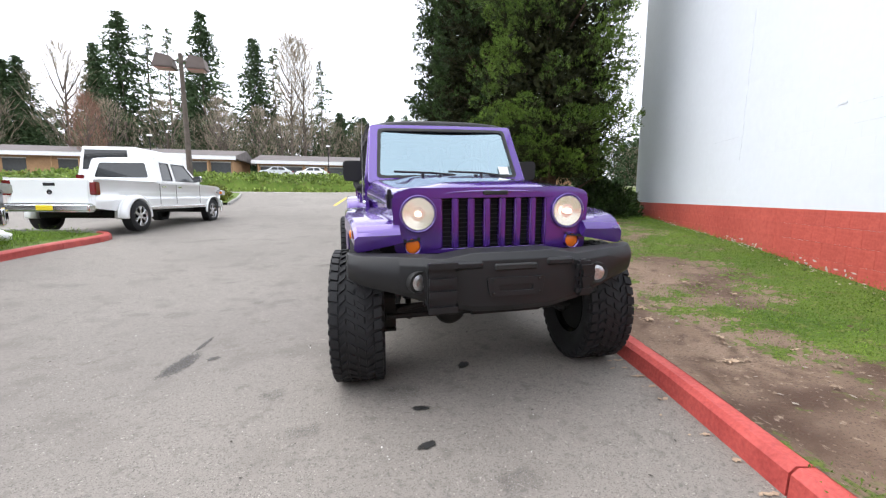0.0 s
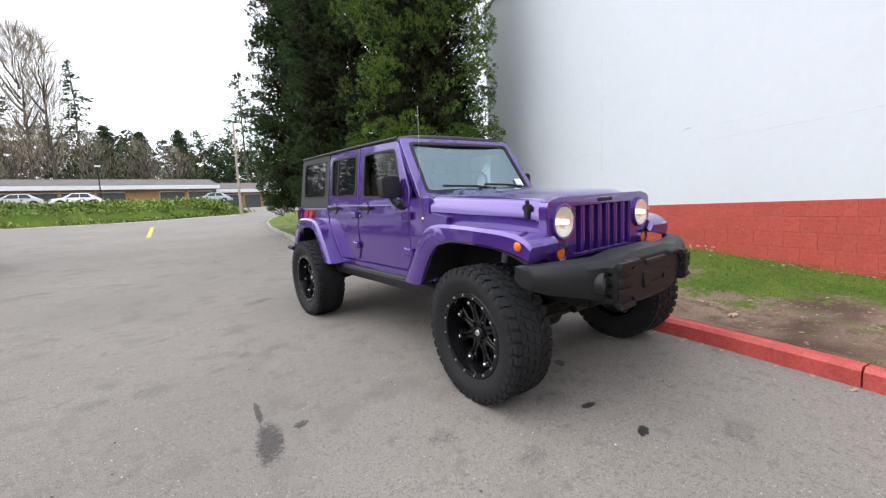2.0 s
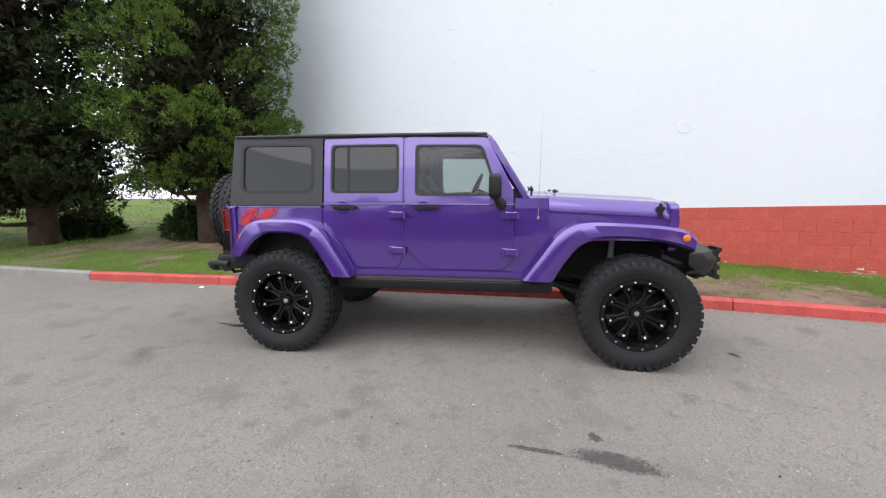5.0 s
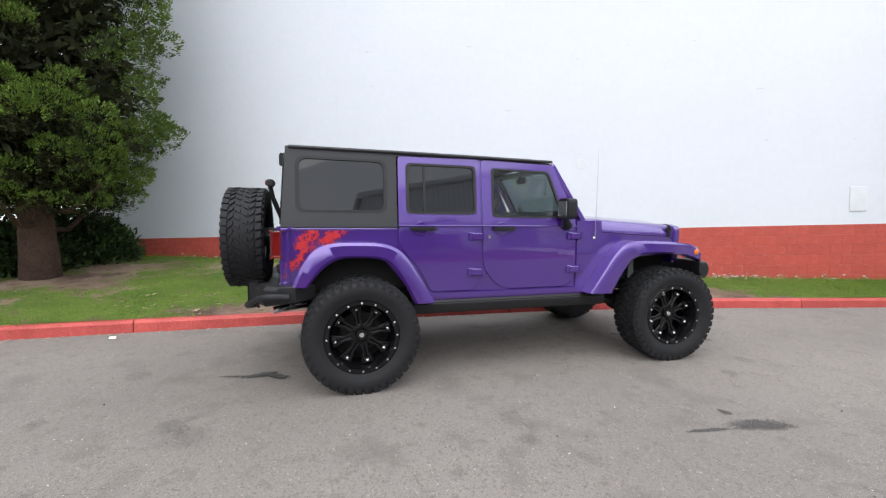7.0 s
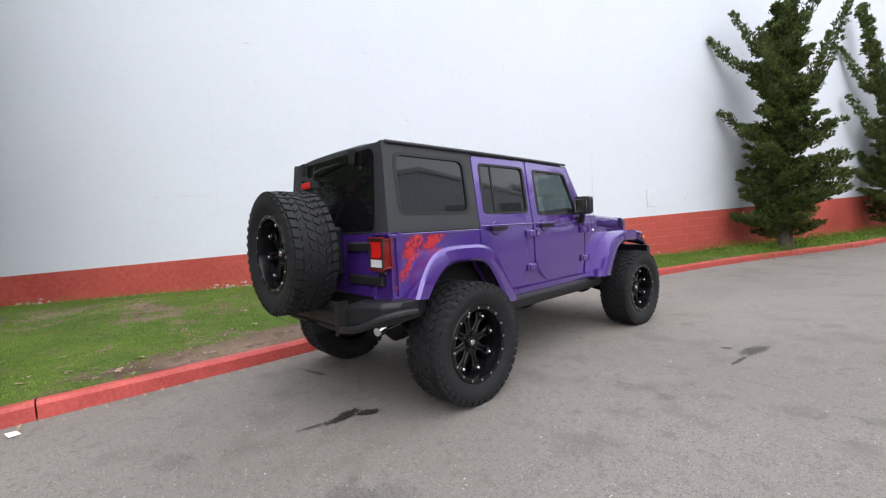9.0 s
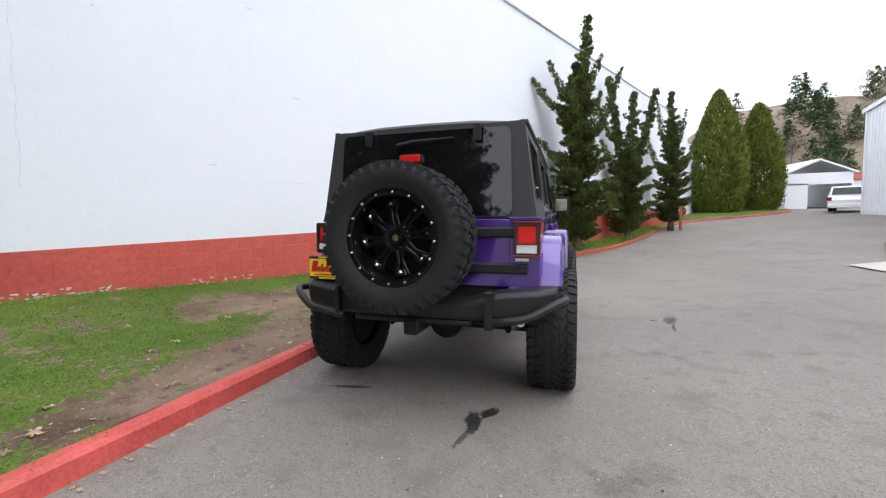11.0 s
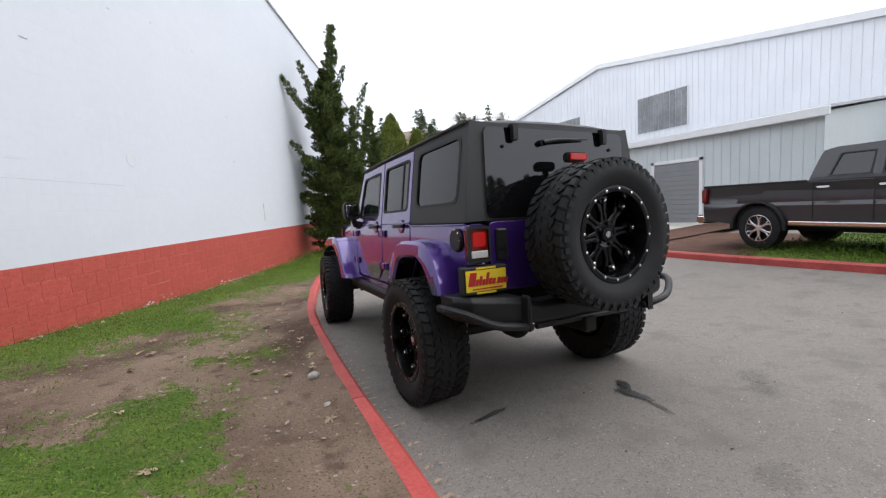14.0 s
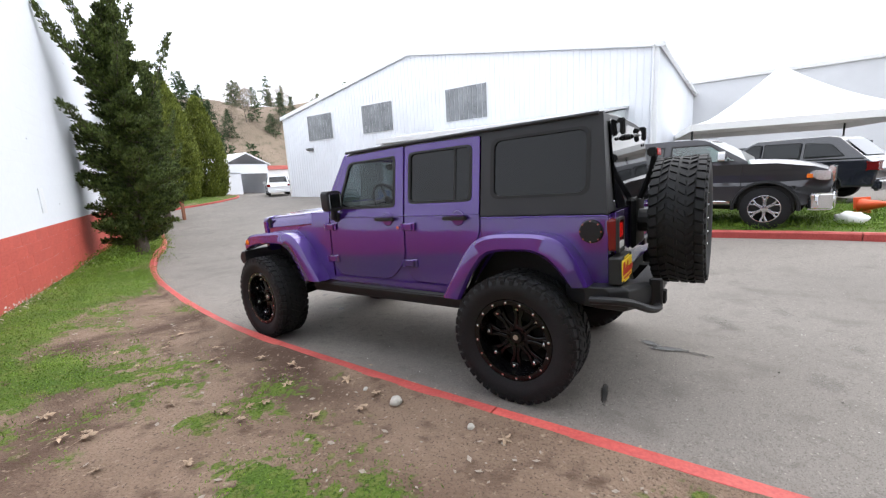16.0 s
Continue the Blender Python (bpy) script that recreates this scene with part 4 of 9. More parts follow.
HU = [-1, -0.985, -0.96, -0.93, -0.88, -0.75, -0.64, -0.59, -0.55, -0.51, -0.45, -0.25, 0, 0.25, 0.45, 0.51, 0.55, 0.59, 0.64, 0.75, 0.88, 0.93, 0.96, 0.985, 1]
HY = [-0.875, -0.885, -1.1, -1.3, -1.5, -1.65, -1.78, -1.85, -1.89, -1.915, -1.93]
rowsv = []
for y in HY:
    rowsv.append([hood.verts.new((u * hood_half(y), y - (0.035 * (1 - u * u) if y < -1.6 else 0.035 * (1 - u * u) * max(0, (-0.875 - y) / 0.725)), hood_z(u, y))) for u in HU])
skirt = [[hood.verts.new((s * (hood_half(y) + 0.004), y, hood_z(1, y) - 0.048)) for y in HY] for s in (-1, 1)]
for j in range(len(HY) - 1):
    for i in range(len(HU) - 1):
        hood.faces.new((rowsv[j][i], rowsv[j][i + 1], rowsv[j + 1][i + 1], rowsv[j + 1][i]))
    hood.faces.new((skirt[0][j], rowsv[j][0], rowsv[j + 1][0], skirt[0][j + 1]))
    hood.faces.new((rowsv[j][-1], skirt[1][j], skirt[1][j + 1], rowsv[j + 1][-1]))
bmesh.ops.recalc_face_normals(hood, faces=hood.faces[:])
hood = smoothed(part("hood", hood, PURPLE, car, "purple hood with raised centre"), 60)
cowl = bmesh.new()
rowsv = []
for y in (-0.60, -0.70, -0.78, -0.868):
    rowsv.append([cowl.verts.new((u * 0.782, y, hood_z(u, -0.875) + 0.004 - 0.02 * max(0, (-0.72 - y)) )) for u in HU])
for j in range(3):
    for i in range(len(HU) - 1):
        cowl.faces.new((rowsv[j][i], rowsv[j][i + 1], rowsv[j + 1][i + 1], rowsv[j + 1][i]))
bmesh.ops.recalc_face_normals(cowl, faces=cowl.faces[:])
smoothed(part("cowl", cowl, PURPLE, car), 60)
part("cowl_vent", box(-0.32, -0.84, 1.435, 0.32, -0.79, 1.442, 0.003), PLASTIC, car)
for x in (-0.16, 0.16):
    part("washer_jet", box(x - 0.012, -1.02, 1.43, x + 0.012, -0.99, 1.452, 0.004), PLASTIC, hood)
for x, y in ((-0.30, -0.97), (0.22, -0.97)):
    part("hood_bumper", lathe([(0, 0.016), (0.03, 0.014), (0.03, 0)], 10, axis=2, m=Matrix.Translation((x, y, 1.43))), PLASTIC, hood)
for s in (-1, 1):
    b = bmesh.new()
    box(-0.018, -0.02, -0.075, 0.018, 0.02, 0.0, 0.006, 2, b)
    box(-0.022, -0.035, -0.02, 0.022, 0.03, 0.022, 0.008, 2, b)
    box(-0.014, -0.012, 0.0, 0.014, 0.012, 0.05, 0.006, 2, b)
    part("hood_latch", b, PLASTIC, car, m=Matrix.Translation((s * 0.668, -1.80, 1.292)))
    # upright side below the hood
    f = bmesh.new()
    top = [f.verts.new((s * (hood_half(y) - 0.004), y, hood_z(1, y) - 0.052)) for y in HY]
    bot = [f.verts.new((s * (hood_half(y) - 0.002), y, 1.02)) for y in HY]
    inn = [f.verts.new((s * (hood_half(y) - 0.05), y, 1.02)) for y in HY]
    for j in range(len(HY) - 1):
        f.faces.new((top[j], top[j + 1], bot[j + 1], bot[j]))
        f.faces.new((bot[j], bot[j + 1], inn[j + 1], inn[j]))
    bmesh.ops.recalc_face_normals(f, faces=f.faces[:])
    part("fender_side", f, PURPLE, car)

# grille
GZ0, GZ1, GY = 0.935, 1.345, -1.955
grille = bmesh.new()
prism(rounded([(-0.665, 1.285), (0.665, 1.285), (0.645, 1.325), (0.54, 1.352), (-0.54, 1.352), (-0.645, 1.325)], 0.02, 3), 1, GY, GY + 0.07, 0.006, 2, grille)
prism([(-0.64, 0.935), (0.64, 0.935), (0.655, 0.963), (-0.655, 0.963)], 1, GY + 0.004, GY + 0.07, 0.003, 1, grille)
for s in (-1, 1):
    prism([(s * 0.372, 0.955), (s * 0.655, 0.955), (s * 0.668, 1.29), (s * 0.372, 1.29)], 1, GY, GY + 0.07, 0.006, 2, grille)
for i in range(8):
    x = -0.372 + 0.744 * i / 7
    prism([(x - 0.022, 0.958), (x + 0.022, 0.958), (x + 0.022, 1.288), (x - 0.022, 1.288)], 1, GY - 0.002, GY + 0.06, 0.010, 3, grille)
grille = soft(part("grille", grille, PURPLE, car, "purple seven-slot grille"), 0.003)
part("radiator", box(-0.40, GY + 0.06, 0.94, 0.40, GY + 0.08, 1.30), UNDER, grille)
for i in range(7):
    x = -0.372 + 0.744 * (i + 0.5) / 7
    for k in range(11):
        part("mesh_bar", box(x - 0.035, GY + 0.045, 0.975 + k * 0.029, x + 0.035, GY + 0.052, 0.979 + k * 0.029), SEAL, grille)
part("badge", box(-0.085, GY - 0.012, 1.303, 0.085, GY + 0.002, 1.331, 0.006), SEAL, grille, "plain black badge")
for s in (-1, 1):
    b = lathe([(-0.030, 0.118), (-0.034, 0.112), (-0.030, 0.104), (0.02, 0.098), (0.02, 0.118)], 40, axis=1, closed=True, m=Matrix.Translation((s * 0.508, GY + 0.012, 1.190)))
    lamp = smoothed(part("headlamp", b, PURPLE, car, "round lit headlamp"), 30)
    part("reflector", lathe([(-0.005, 0.0), (-0.005, 0.045), (-0.018, 0.098), (0.02, 0.1)], 32, axis=1, m=Matrix.Translation((s * 0.508, GY + 0.0, 1.190))), LAMP_LIT, lamp)
    part("bulb_shield", lathe([(-0.05, 0.0), (-0.05, 0.016), (0.0, 0.02)], 16, axis=1, m=Matrix.Translation((s * 0.508, GY + 0.006, 1.190))), BULB, lamp)
    lens = part("lens", lathe([(-0.052, 0.0), (-0.050, 0.04), (-0.042, 0.08), (-0.028, 0.104)], 32, axis=1, m=Matrix.Translation((s * 0.508, GY + 0.0, 1.190))), LENS_CLEAR, lamp)
    smoothed(lens, 60)
    sig = smoothed(part("turn_signal", lathe([(-0.012, 0.0), (-0.011, 0.03), (-0.004, 0.044), (0.02, 0.05)], 24, axis=1, m=Matrix.Translation((s * 0.545, GY - 0.008, 0.990))), AMBER, car, "round amber turn signal"), 50)
    part("bezel", lathe([(-0.012, 0.052), (-0.008, 0.046), (0.01, 0.046), (0.01, 0.056)], 24, axis=1, closed=True, m=Matrix.Translation((s * 0.545, GY - 0.010, 0.990))), PURPLE, sig)


# ---- flares, bumpers, wheels, running gear, cabin ----
def flare(s, outer_line, inner_line, x_in, x_out, lip=0.07):
    """A wheel arch flare: broad top, curved outer edge and a deep lip; lines in (y, z)."""
    o, i = catmull(outer_line, 6), catmull(inner_line, 6)
    n = min(len(o), len(i))
    bm = bmesh.new()
    rows = []
    for k in range(n):
        yo, zo = o[k]
        yi, zi = i[k]
        xi = x_in(yo)
        xo = x_out(yo)
        mid = ((yo * 0.78 + yi * 0.22), (zo * 0.78 + zi * 0.22))
        rows.append([bm.verts.new(c) for c in (
            (s * xi, yo, zo), (s * (xi + 0.55 * (xo - xi)), yo, zo - 0.004), (s * (xo - 0.02), yo * 0.97 + yi * 0.03, zo * 0.96 + zi * 0.04), (s * xo, mid[0], mid[1]),
            (s * (xo + 0.004), yi * 0.85 + yo * 0.15, zi * 0.85 + zo * 0.15), (s * (xo - 0.012), yi, zi), (s * (xo - 0.05), yi, zi + 0.002), (s * (xi - 0.02), (yi + yo) / 2, (zi + zo) / 2))])
    for a, b in zip(rows, rows[1:]):
        for c in range(8):
            bm.faces.new((a[c], a[(c + 1) % 8], b[(c + 1) % 8], b[c]))
    bm.faces.new(rows[0])
    bm.faces.new(rows[-1][::-1])
    bmesh.ops.recalc_face_normals(bm, faces=bm.faces[:])
    return bm


F_OUT = [(-0.655, 0.700), (-0.80, 0.90), (-0.925, 1.075), (-1.03, 1.160), (-1.18, 1.196), (-1.43, 1.192), (-1.65, 1.180), (-1.84, 1.160), (-1.945, 1.130), (-2.012, 1.070), (-2.035, 0.990)]
F_IN = [(-0.90, 0.695), (-0.985, 0.84), (-1.075, 0.965), (-1.15, 1.025), (-1.28, 1.062), (-1.45, 1.068), (-1.64, 1.055), (-1.80, 1.028), (-1.92, 0.995), (-1.995, 0.968)]
R_OUT = [(0.855, 0.690), (0.985, 0.90), (1.10, 1.075), (1.19, 1.155), (1.31, 1.195), (1.50, 1.205), (1.70, 1.198), (1.83, 1.150), (1.925, 1.030), (2.00, 0.865)]
R_IN = [(1.035, 0.690), (1.12, 0.85), (1.195, 0.965), (1.26, 1.035), (1.35, 1.07), (1.50, 1.08), (1.63, 1.075), (1.72, 1.035), (1.80, 0.965), (1.885, 0.855)]
for s in (-1, 1):
    ff = smoothed(part("front_flare", flare(s, F_OUT, F_IN, lambda y: 0.775 if y > -0.85 else 0.775 - 0.15 * min(1, (-0.85 - y) / 1.0), lambda y: 0.955 if y > -1.6 else 0.955 - 0.05 * (-1.6 - y) / 0.38), PURPLE, car), 35)
    smoothed(part("rear_flare", flare(s, R_OUT, R_IN, lambda y: 0.775, lambda y: 0.955), PURPLE, car), 35)
    part("side_marker", lathe([(0, 0.0), (0.014, 0.0), (0.010, 0.020), (0.0, 0.030)][1:], 20, m=Matrix.Translation((s * 0.918, -1.925, 1.072)) @ Matrix.Rotation(radians(0), 4, "Z") @ (Matrix.Scale(-1, 4, (1, 0, 0)) if s < 0 else Matrix())), AMBER, ff, "amber side marker")
    # dark wheel housings
    for line, x0 in ((F_IN, 0.50), (R_IN, 0.58)):
        l = catmull(line, 4)
        b = bmesh.new()
        va = [b.verts.new((s * 0.93, y, z + 0.004)) for y, z in l]
        vb = [b.verts.new((s * x0, y, z + 0.06)) for y, z in l]
        for k in range(len(l) - 1):
            b.faces.new((va[k], va[k + 1], vb[k + 1], vb[k]))
        smoothed(part("wheel_housing", b, UNDER, car), 60)
    # bolted fuel filler on one side only, mirrors on both
    m = bmesh.new()
    prism(rounded([(0, 1.475), (0.175, 1.475), (0.180, 1.665), (0.0, 1.665)], 0.04, 4), 1, -0.05, 0.05, 0.018, 3, m)
    mirror = smoothed(part("mirror", m, PLASTIC, car, "black door mirror", m=Matrix.Translation((s * 0.790, -0.420, -0.075)) @ (Matrix.Scale(-1, 4, (1, 0, 0)) if s < 0 else Matrix())), 40)
    part("mirror_glass", box(0.02, 0.048, 1.50, 0.155, 0.053, 1.64, 0.004), CHROME, mirror)
    b = bmesh.new()
    tube([(s * 0.79, -0.470, 1.335), (s * 0.83, -0.470, 1.340), (s * 0.850, -0.44, 1.37), (s * 0.850, -0.420, 1.42)], [0.035, 0.035, 0.03, 0.028], 10, b)
    lathe([(0, 0.05), (0.02, 0.045), (0.02, 0)], 14, b, Matrix.Translation((s * 0.79, -0.470, 1.335)) @ (Matrix.Scale(-1, 4, (1, 0, 0)) if s < 0 else Matrix()))
    part("mirror_arm", b, PLASTIC, car)
cap = part("fuel_cap", lathe([(0, 0.078), (0.016, 0.074), (0.020, 0.066), (0.020, 0.0)], 28, m=Matrix.Translation((0.800, 1.985, 1.205))), PLASTIC, car, "round black bolted fuel cap")
for k in range(8):
    a = 2 * math.pi * k / 8
    part("bolt", lathe([(0, 0.006), (0.006, 0.005), (0.006, 0)], 8, m=Matrix.Translation((0.817, 1.985 + 0.068 * math.cos(a), 1.205 + 0.068 * math.sin(a)))), CHROME, cap)
b = bmesh.new()
lathe([(0, 0.018), (0.012, 0.016), (0.02, 0.01)], 12, b, Matrix.Translation((-0.785, -0.785, 1.215)) @ Matrix.Scale(-1, 4, (1, 0, 0)))
tube([(-0.80, -0.785, 1.215), (-0.805, -0.785, 1.26), (-0.80, -0.79, 1.55), (-0.79, -0.80, 2.12)], [0.006, 0.004, 0.0013, 0.0010], 6, b)
part("antenna", b, CHROME, car, "thin whip antenna")

# front bumper
fb = bmesh.new()
stations = [(-0.955, -2.00, 0.845, 0.955, 0.07), (-0.945, -2.06, 0.82, 0.965, 0.10), (-0.87, -2.15, 0.79, 0.965, 0.13), (-0.66, -2.235, 0.745, 0.965, 0.16), (-0.42, -2.30, 0.675, 0.955, 0.20), (-0.24, -2.31, 0.64, 0.985, 0.2),
            (0.0, -2.315, 0.635, 0.985, 0.2)]
stations += [(-x, y, z0, z1, d) for x, y, z0, z1, d in stations[-2::-1]]
rows = []
for x, y, z0, z1, d in stations:
    rows.append([fb.verts.new(c) for c in ((x, y + d, z0 + 0.02), (x, y + 0.03, z0), (x, y, z0 + 0.035), (x, y - 0.012, (z0 + z1) / 2), (x, y, z1 - 0.04), (x, y + 0.035, z1), (x, y + d, z1 + 0.004))])
for a, c in zip(rows, rows[1:]):
    for k in range(7):
        fb.faces.new((a[k], a[(k + 1) % 7], c[(k + 1) % 7], c[k]))
fb.faces.new(rows[0])
fb.faces.new(rows[-1][::-1])
bmesh.ops.recalc_face_normals(fb, faces=fb.faces[:])
bumper = soft(part("front_bumper", fb, PLASTIC, car, "black moulded winch bumper"), 0.012, 2, 30)
for s in (-1, 1):
    pad = box(s * 0.388, -2.345, 0.702, s * 0.492, -2.20, 0.922, 0.03, 4)
    for z in (0.706, 0.777, 0.848):
        box(s * 0.384, -2.352, z, s * 0.496, -2.25, z + 0.068, 0.020, 4, pad)
    smoothed(part("bumper_pad", pad, PLASTIC, bumper), 40)
    fog = smoothed(part("fog_lamp", lathe([(-0.01, 0.0), (-0.012, 0.045), (-0.02, 0.058), (-0.02, 0.066), (0.03, 0.068)], 28, axis=1, m=Matrix.Translation((s * 0.555, -2.262, 0.828)) @ Matrix.Rotation(radians(-s * 17), 4, "Z")), SEAL, bumper), 30)
    part("lens", lathe([(-0.022, 0.0), (-0.020, 0.03), (-0.012, 0.05)], 24, axis=1, m=Matrix.Translation((s * 0.555, -2.262, 0.828)) @ Matrix.Rotation(radians(-s * 17), 4, "Z")), LAMP_FOG, fog)
soft(part("winch_slot", box(-0.13, -2.335, 0.885, 0.13, -2.31, 0.925, 0.008), SEAL, bumper), 0.003)
soft(part("fairlead_plate", ring(rounded([(-0.16, 0.735), (0.16, 0.735), (0.18, 0.845), (-0.18, 0.845)], 0.02), rounded([(-0.105, 0.765), (0.105, 0.765), (0.105, 0.80), (-0.105, 0.80)], 0.01), lambda x, z, d: (x, -2.334 + d, z), 0.03, 16), PLASTIC, bumper), 0.003)
for x in (-0.14, 0.14):
    for z in (0.755, 0.83):
        part("bolt", lathe([(-0.008, 0.0), (-0.008, 0.007), (0, 0.008)], 8, axis=1, m=Matrix.Translation((x, -2.343, z))), STEEL, bumper)
for x in (-0.28, 0.28):
    soft(part("bumper_step", box(x - 0.085, -2.33, 0.90, x + 0.085, -2.27, 0.945, 0.012), PLASTIC, bumper), 0.003)

# rear bumper with corner tubes
rb = bmesh.new()
stations = [(-0.93, 1.98, 0.74, 0.865), (-0.92, 2.12, 0.725, 0.865), (-0.84, 2.22, 0.70, 0.865), (-0.60, 2.30, 0.675, 0.85), (-0.40, 2.32, 0.665, 0.80), (0.40, 2.32, 0.665, 0.80), (0.60, 2.30, 0.675, 0.85), (0.84, 2.22, 0.70, 0.865), (0.92, 2.12, 0.725, 0.865), (0.93, 1.98, 0.74, 0.865)]
rows = []
for x, y, z0, z1 in stations:
    rows.append([rb.verts.new(c) for c in ((x * 0.9, y - 0.16, z0 + 0.01), (x, y - 0.02, z0), (x, y, z0 + 0.03), (x, y, z1 - 0.03), (x, y - 0.03, z1), (x * 0.9, y - 0.16, z1))])
for a, c in zip(rows, rows[1:]):
    for k in range(6):
        rb.faces.new((a[k], a[(k + 1) % 6], c[(k + 1) % 6], c[k]))
rb.faces.new(rows[0])
rb.faces.new(rows[-1][::-1])
bmesh.ops.recalc_face_normals(rb, faces=rb.faces[:])
rbump = soft(part("rear_bumper", rb, PLASTIC, car, "black steel rear bumper"), 0.010, 2, 30)
for s in (-1, 1):
    part("corner_tube", tube([tuple(q) for q in catmull([(s * 0.50, 2.33, 0.66), (s * 0.62, 2.355, 0.685), (s * 0.76, 2.33, 0.71), (s * 0.90, 2.25, 0.775), (s * 0.975, 2.15, 0.80), (s * 0.965, 2.02, 0.79)], 4)], 0.026, 10), PLASTIC, rbump)
    part("side_plate", box(s * 0.515, 2.29, 0.64, s * 0.545, 2.37, 0.86, 0.01), PLASTIC, rbump)
part("cross_tube", tube([(-0.40, 2.28, 0.645), (0.42, 2.28, 0.645)], 0.022, 10), PLASTIC, rbump)
part("exhaust_tip", tube([(-0.55, 1.75, 0.66), (-0.66, 2.05, 0.655), (-0.70, 2.16, 0.64)], 0.03, 12), CHROME, car)

# dealer plate below the left tail lamp
plate = soft(part("plate_holder", box(0.545, 2.04, 0.875, 0.855, 2.118, 1.045, 0.006), SEAL, car), 0.002)
plate.location = (0.015, 0.065, 0)
part("plate", box(0.555, 2.118, 0.895, 0.845, 2.122, 1.025, 0.004), YELLOW_PLATE, plate, "yellow plate with red script")
bars = bmesh.new()
x = 0.832
for w, up in ((0.046, 0.082), (0.022, 0.040), (0.018, 0.058), (0.022, 0.038), (0.020, 0.076), (0.024, 0.040), (0.022, 0.038), (0.008, 0.012), (0.022, 0.040), (0.020, 0.038), (0.030, 0.036)):
    prism(rounded([(x, 0.930), (x - w, 0.930), (x - w - 0.22 * up, 0.930 + up), (x - 0.22 * up, 0.930 + up)], 0.006, 2), 1, 2.1222, 2.1250, 0, 1, bars)
    x -= w + 0.003
part("script_bar", bars, RED_INK, plate)
part("script_bar", box(0.585, 2.122, 0.906, 0.80, 2.1255, 0.914), RED_INK, plate)
for z in (0.878, 1.030):
    part("frame_bar", box(0.63, 2.118, z, 0.77, 2.121, z + 0.012), YELLOW_PLATE, plate)
part("tailgate_hinge", box(-0.74, 2.09, 1.19, -0.30, 2.125, 1.26, 0.01), PLASTIC, car)
part("tailgate_hinge", box(-0.74, 2.09, 0.95, -0.30, 2.125, 1.02, 0.01), PLASTIC, car)
part("tailgate_handle", box(0.50, 2.09, 1.13, 0.585, 2.13, 1.27, 0.012), PLASTIC, car)
part("tailgate_vent", box(0.49, 2.095, 1.06, 0.58, 2.115, 1.24, 0.01), SEAL, car)

# ---- wheels ----
def boxes(list_of):
    vs, fs = [], []
    for pts in list_of:
        k = len(vs)
        vs += pts
        fs += [(k, k + 1, k + 2, k + 3), (k + 7, k + 6, k + 5, k + 4), (k, k + 4, k + 5, k + 1), (k + 1, k + 5, k + 6, k + 2), (k + 2, k + 6, k + 7, k + 3), (k + 3, k + 7, k + 4, k)]
    return vs, fs


def lug(a0, a1, skew, s0, s1, r0, r1, taper=0.82):
    """A tread block between two angles and two stations across the tyre."""
    am, sm = (a0 + a1) / 2, (s0 + s1) / 2
    out = []
    for r, t in ((r0, 1.0), (r1, taper)):
        for a, s in ((a0, s0), (a1, s0), (a1, s1), (a0, s1)):
            aa, ss = am + (a - am) * t, sm + (s - sm) * t
            aa += skew * (ss - sm)
            out.append((ss * 1.075, r * math.cos(aa), r * math.sin(aa)))
    return out


HALF = 0.198
tyre_profile = [(-0.135, 0.250), (-0.155, 0.278), (-0.182, 0.330), (-HALF, 0.375), (-0.192, 0.418), (-0.172, 0.446), (-0.08, 0.454), (0.0, 0.455), (0.08, 0.454), (0.172, 0.446), (0.192, 0.418), (HALF, 0.375), (0.186, 0.340), (0.178, 0.326), (0.174, 0.314), (0.158, 0.292), (0.135, 0.256)]
tb = lathe(tyre_profile, 64, closed=True)
tyre_mesh = bpy.data.meshes.new("tyre")
tb.to_mesh(tyre_mesh)
tb.free()
for p in tyre_mesh.polygons:
    p.use_smooth = True
tyre_mesh.materials.append(RUBBER)
LUGS = 40
st = 2 * math.pi / LUGS
BLOCKS = [lug(0, st * 0.60, 1.4, -0.058, -0.006, 0.443, 0.464), lug(st * 0.5, st * 1.10, 1.4, 0.006, 0.058, 0.443, 0.464),
          lug(st * 0.15, st * 0.66, -1.8, -0.110, -0.064, 0.443, 0.466), lug(st * 0.65, st * 1.16, -1.8, 0.064, 0.110, 0.443, 0.466)]
for sg, o in ((-1, 0.30), (1, 0.80)):
    BLOCKS += [lug(st * o, st * (o + 0.80), 0.5 * sg, sg * 0.114, sg * 0.168, 0.430, 0.462, 0.9), lug(st * (o + 0.08), st * (o + 0.58), 0, sg * 0.160, sg * 0.181, 0.405, 0.440, 0.9)]
LUG_MESHES = []
for q in BLOCKS:
    v, f = boxes([q])
    bml = bmesh.new()
    vv = [bml.verts.new(c) for c in v]
    for g in f:
        bml.faces.new([vv[i] for i in g])
    bmesh.ops.recalc_face_normals(bml, faces=bml.faces[:])
    me = bpy.data.meshes.new("tread_block")
    bml.to_mesh(me)
    bml.free()
    me.materials.append(RUBBER)
    LUG_MESHES.append(me)

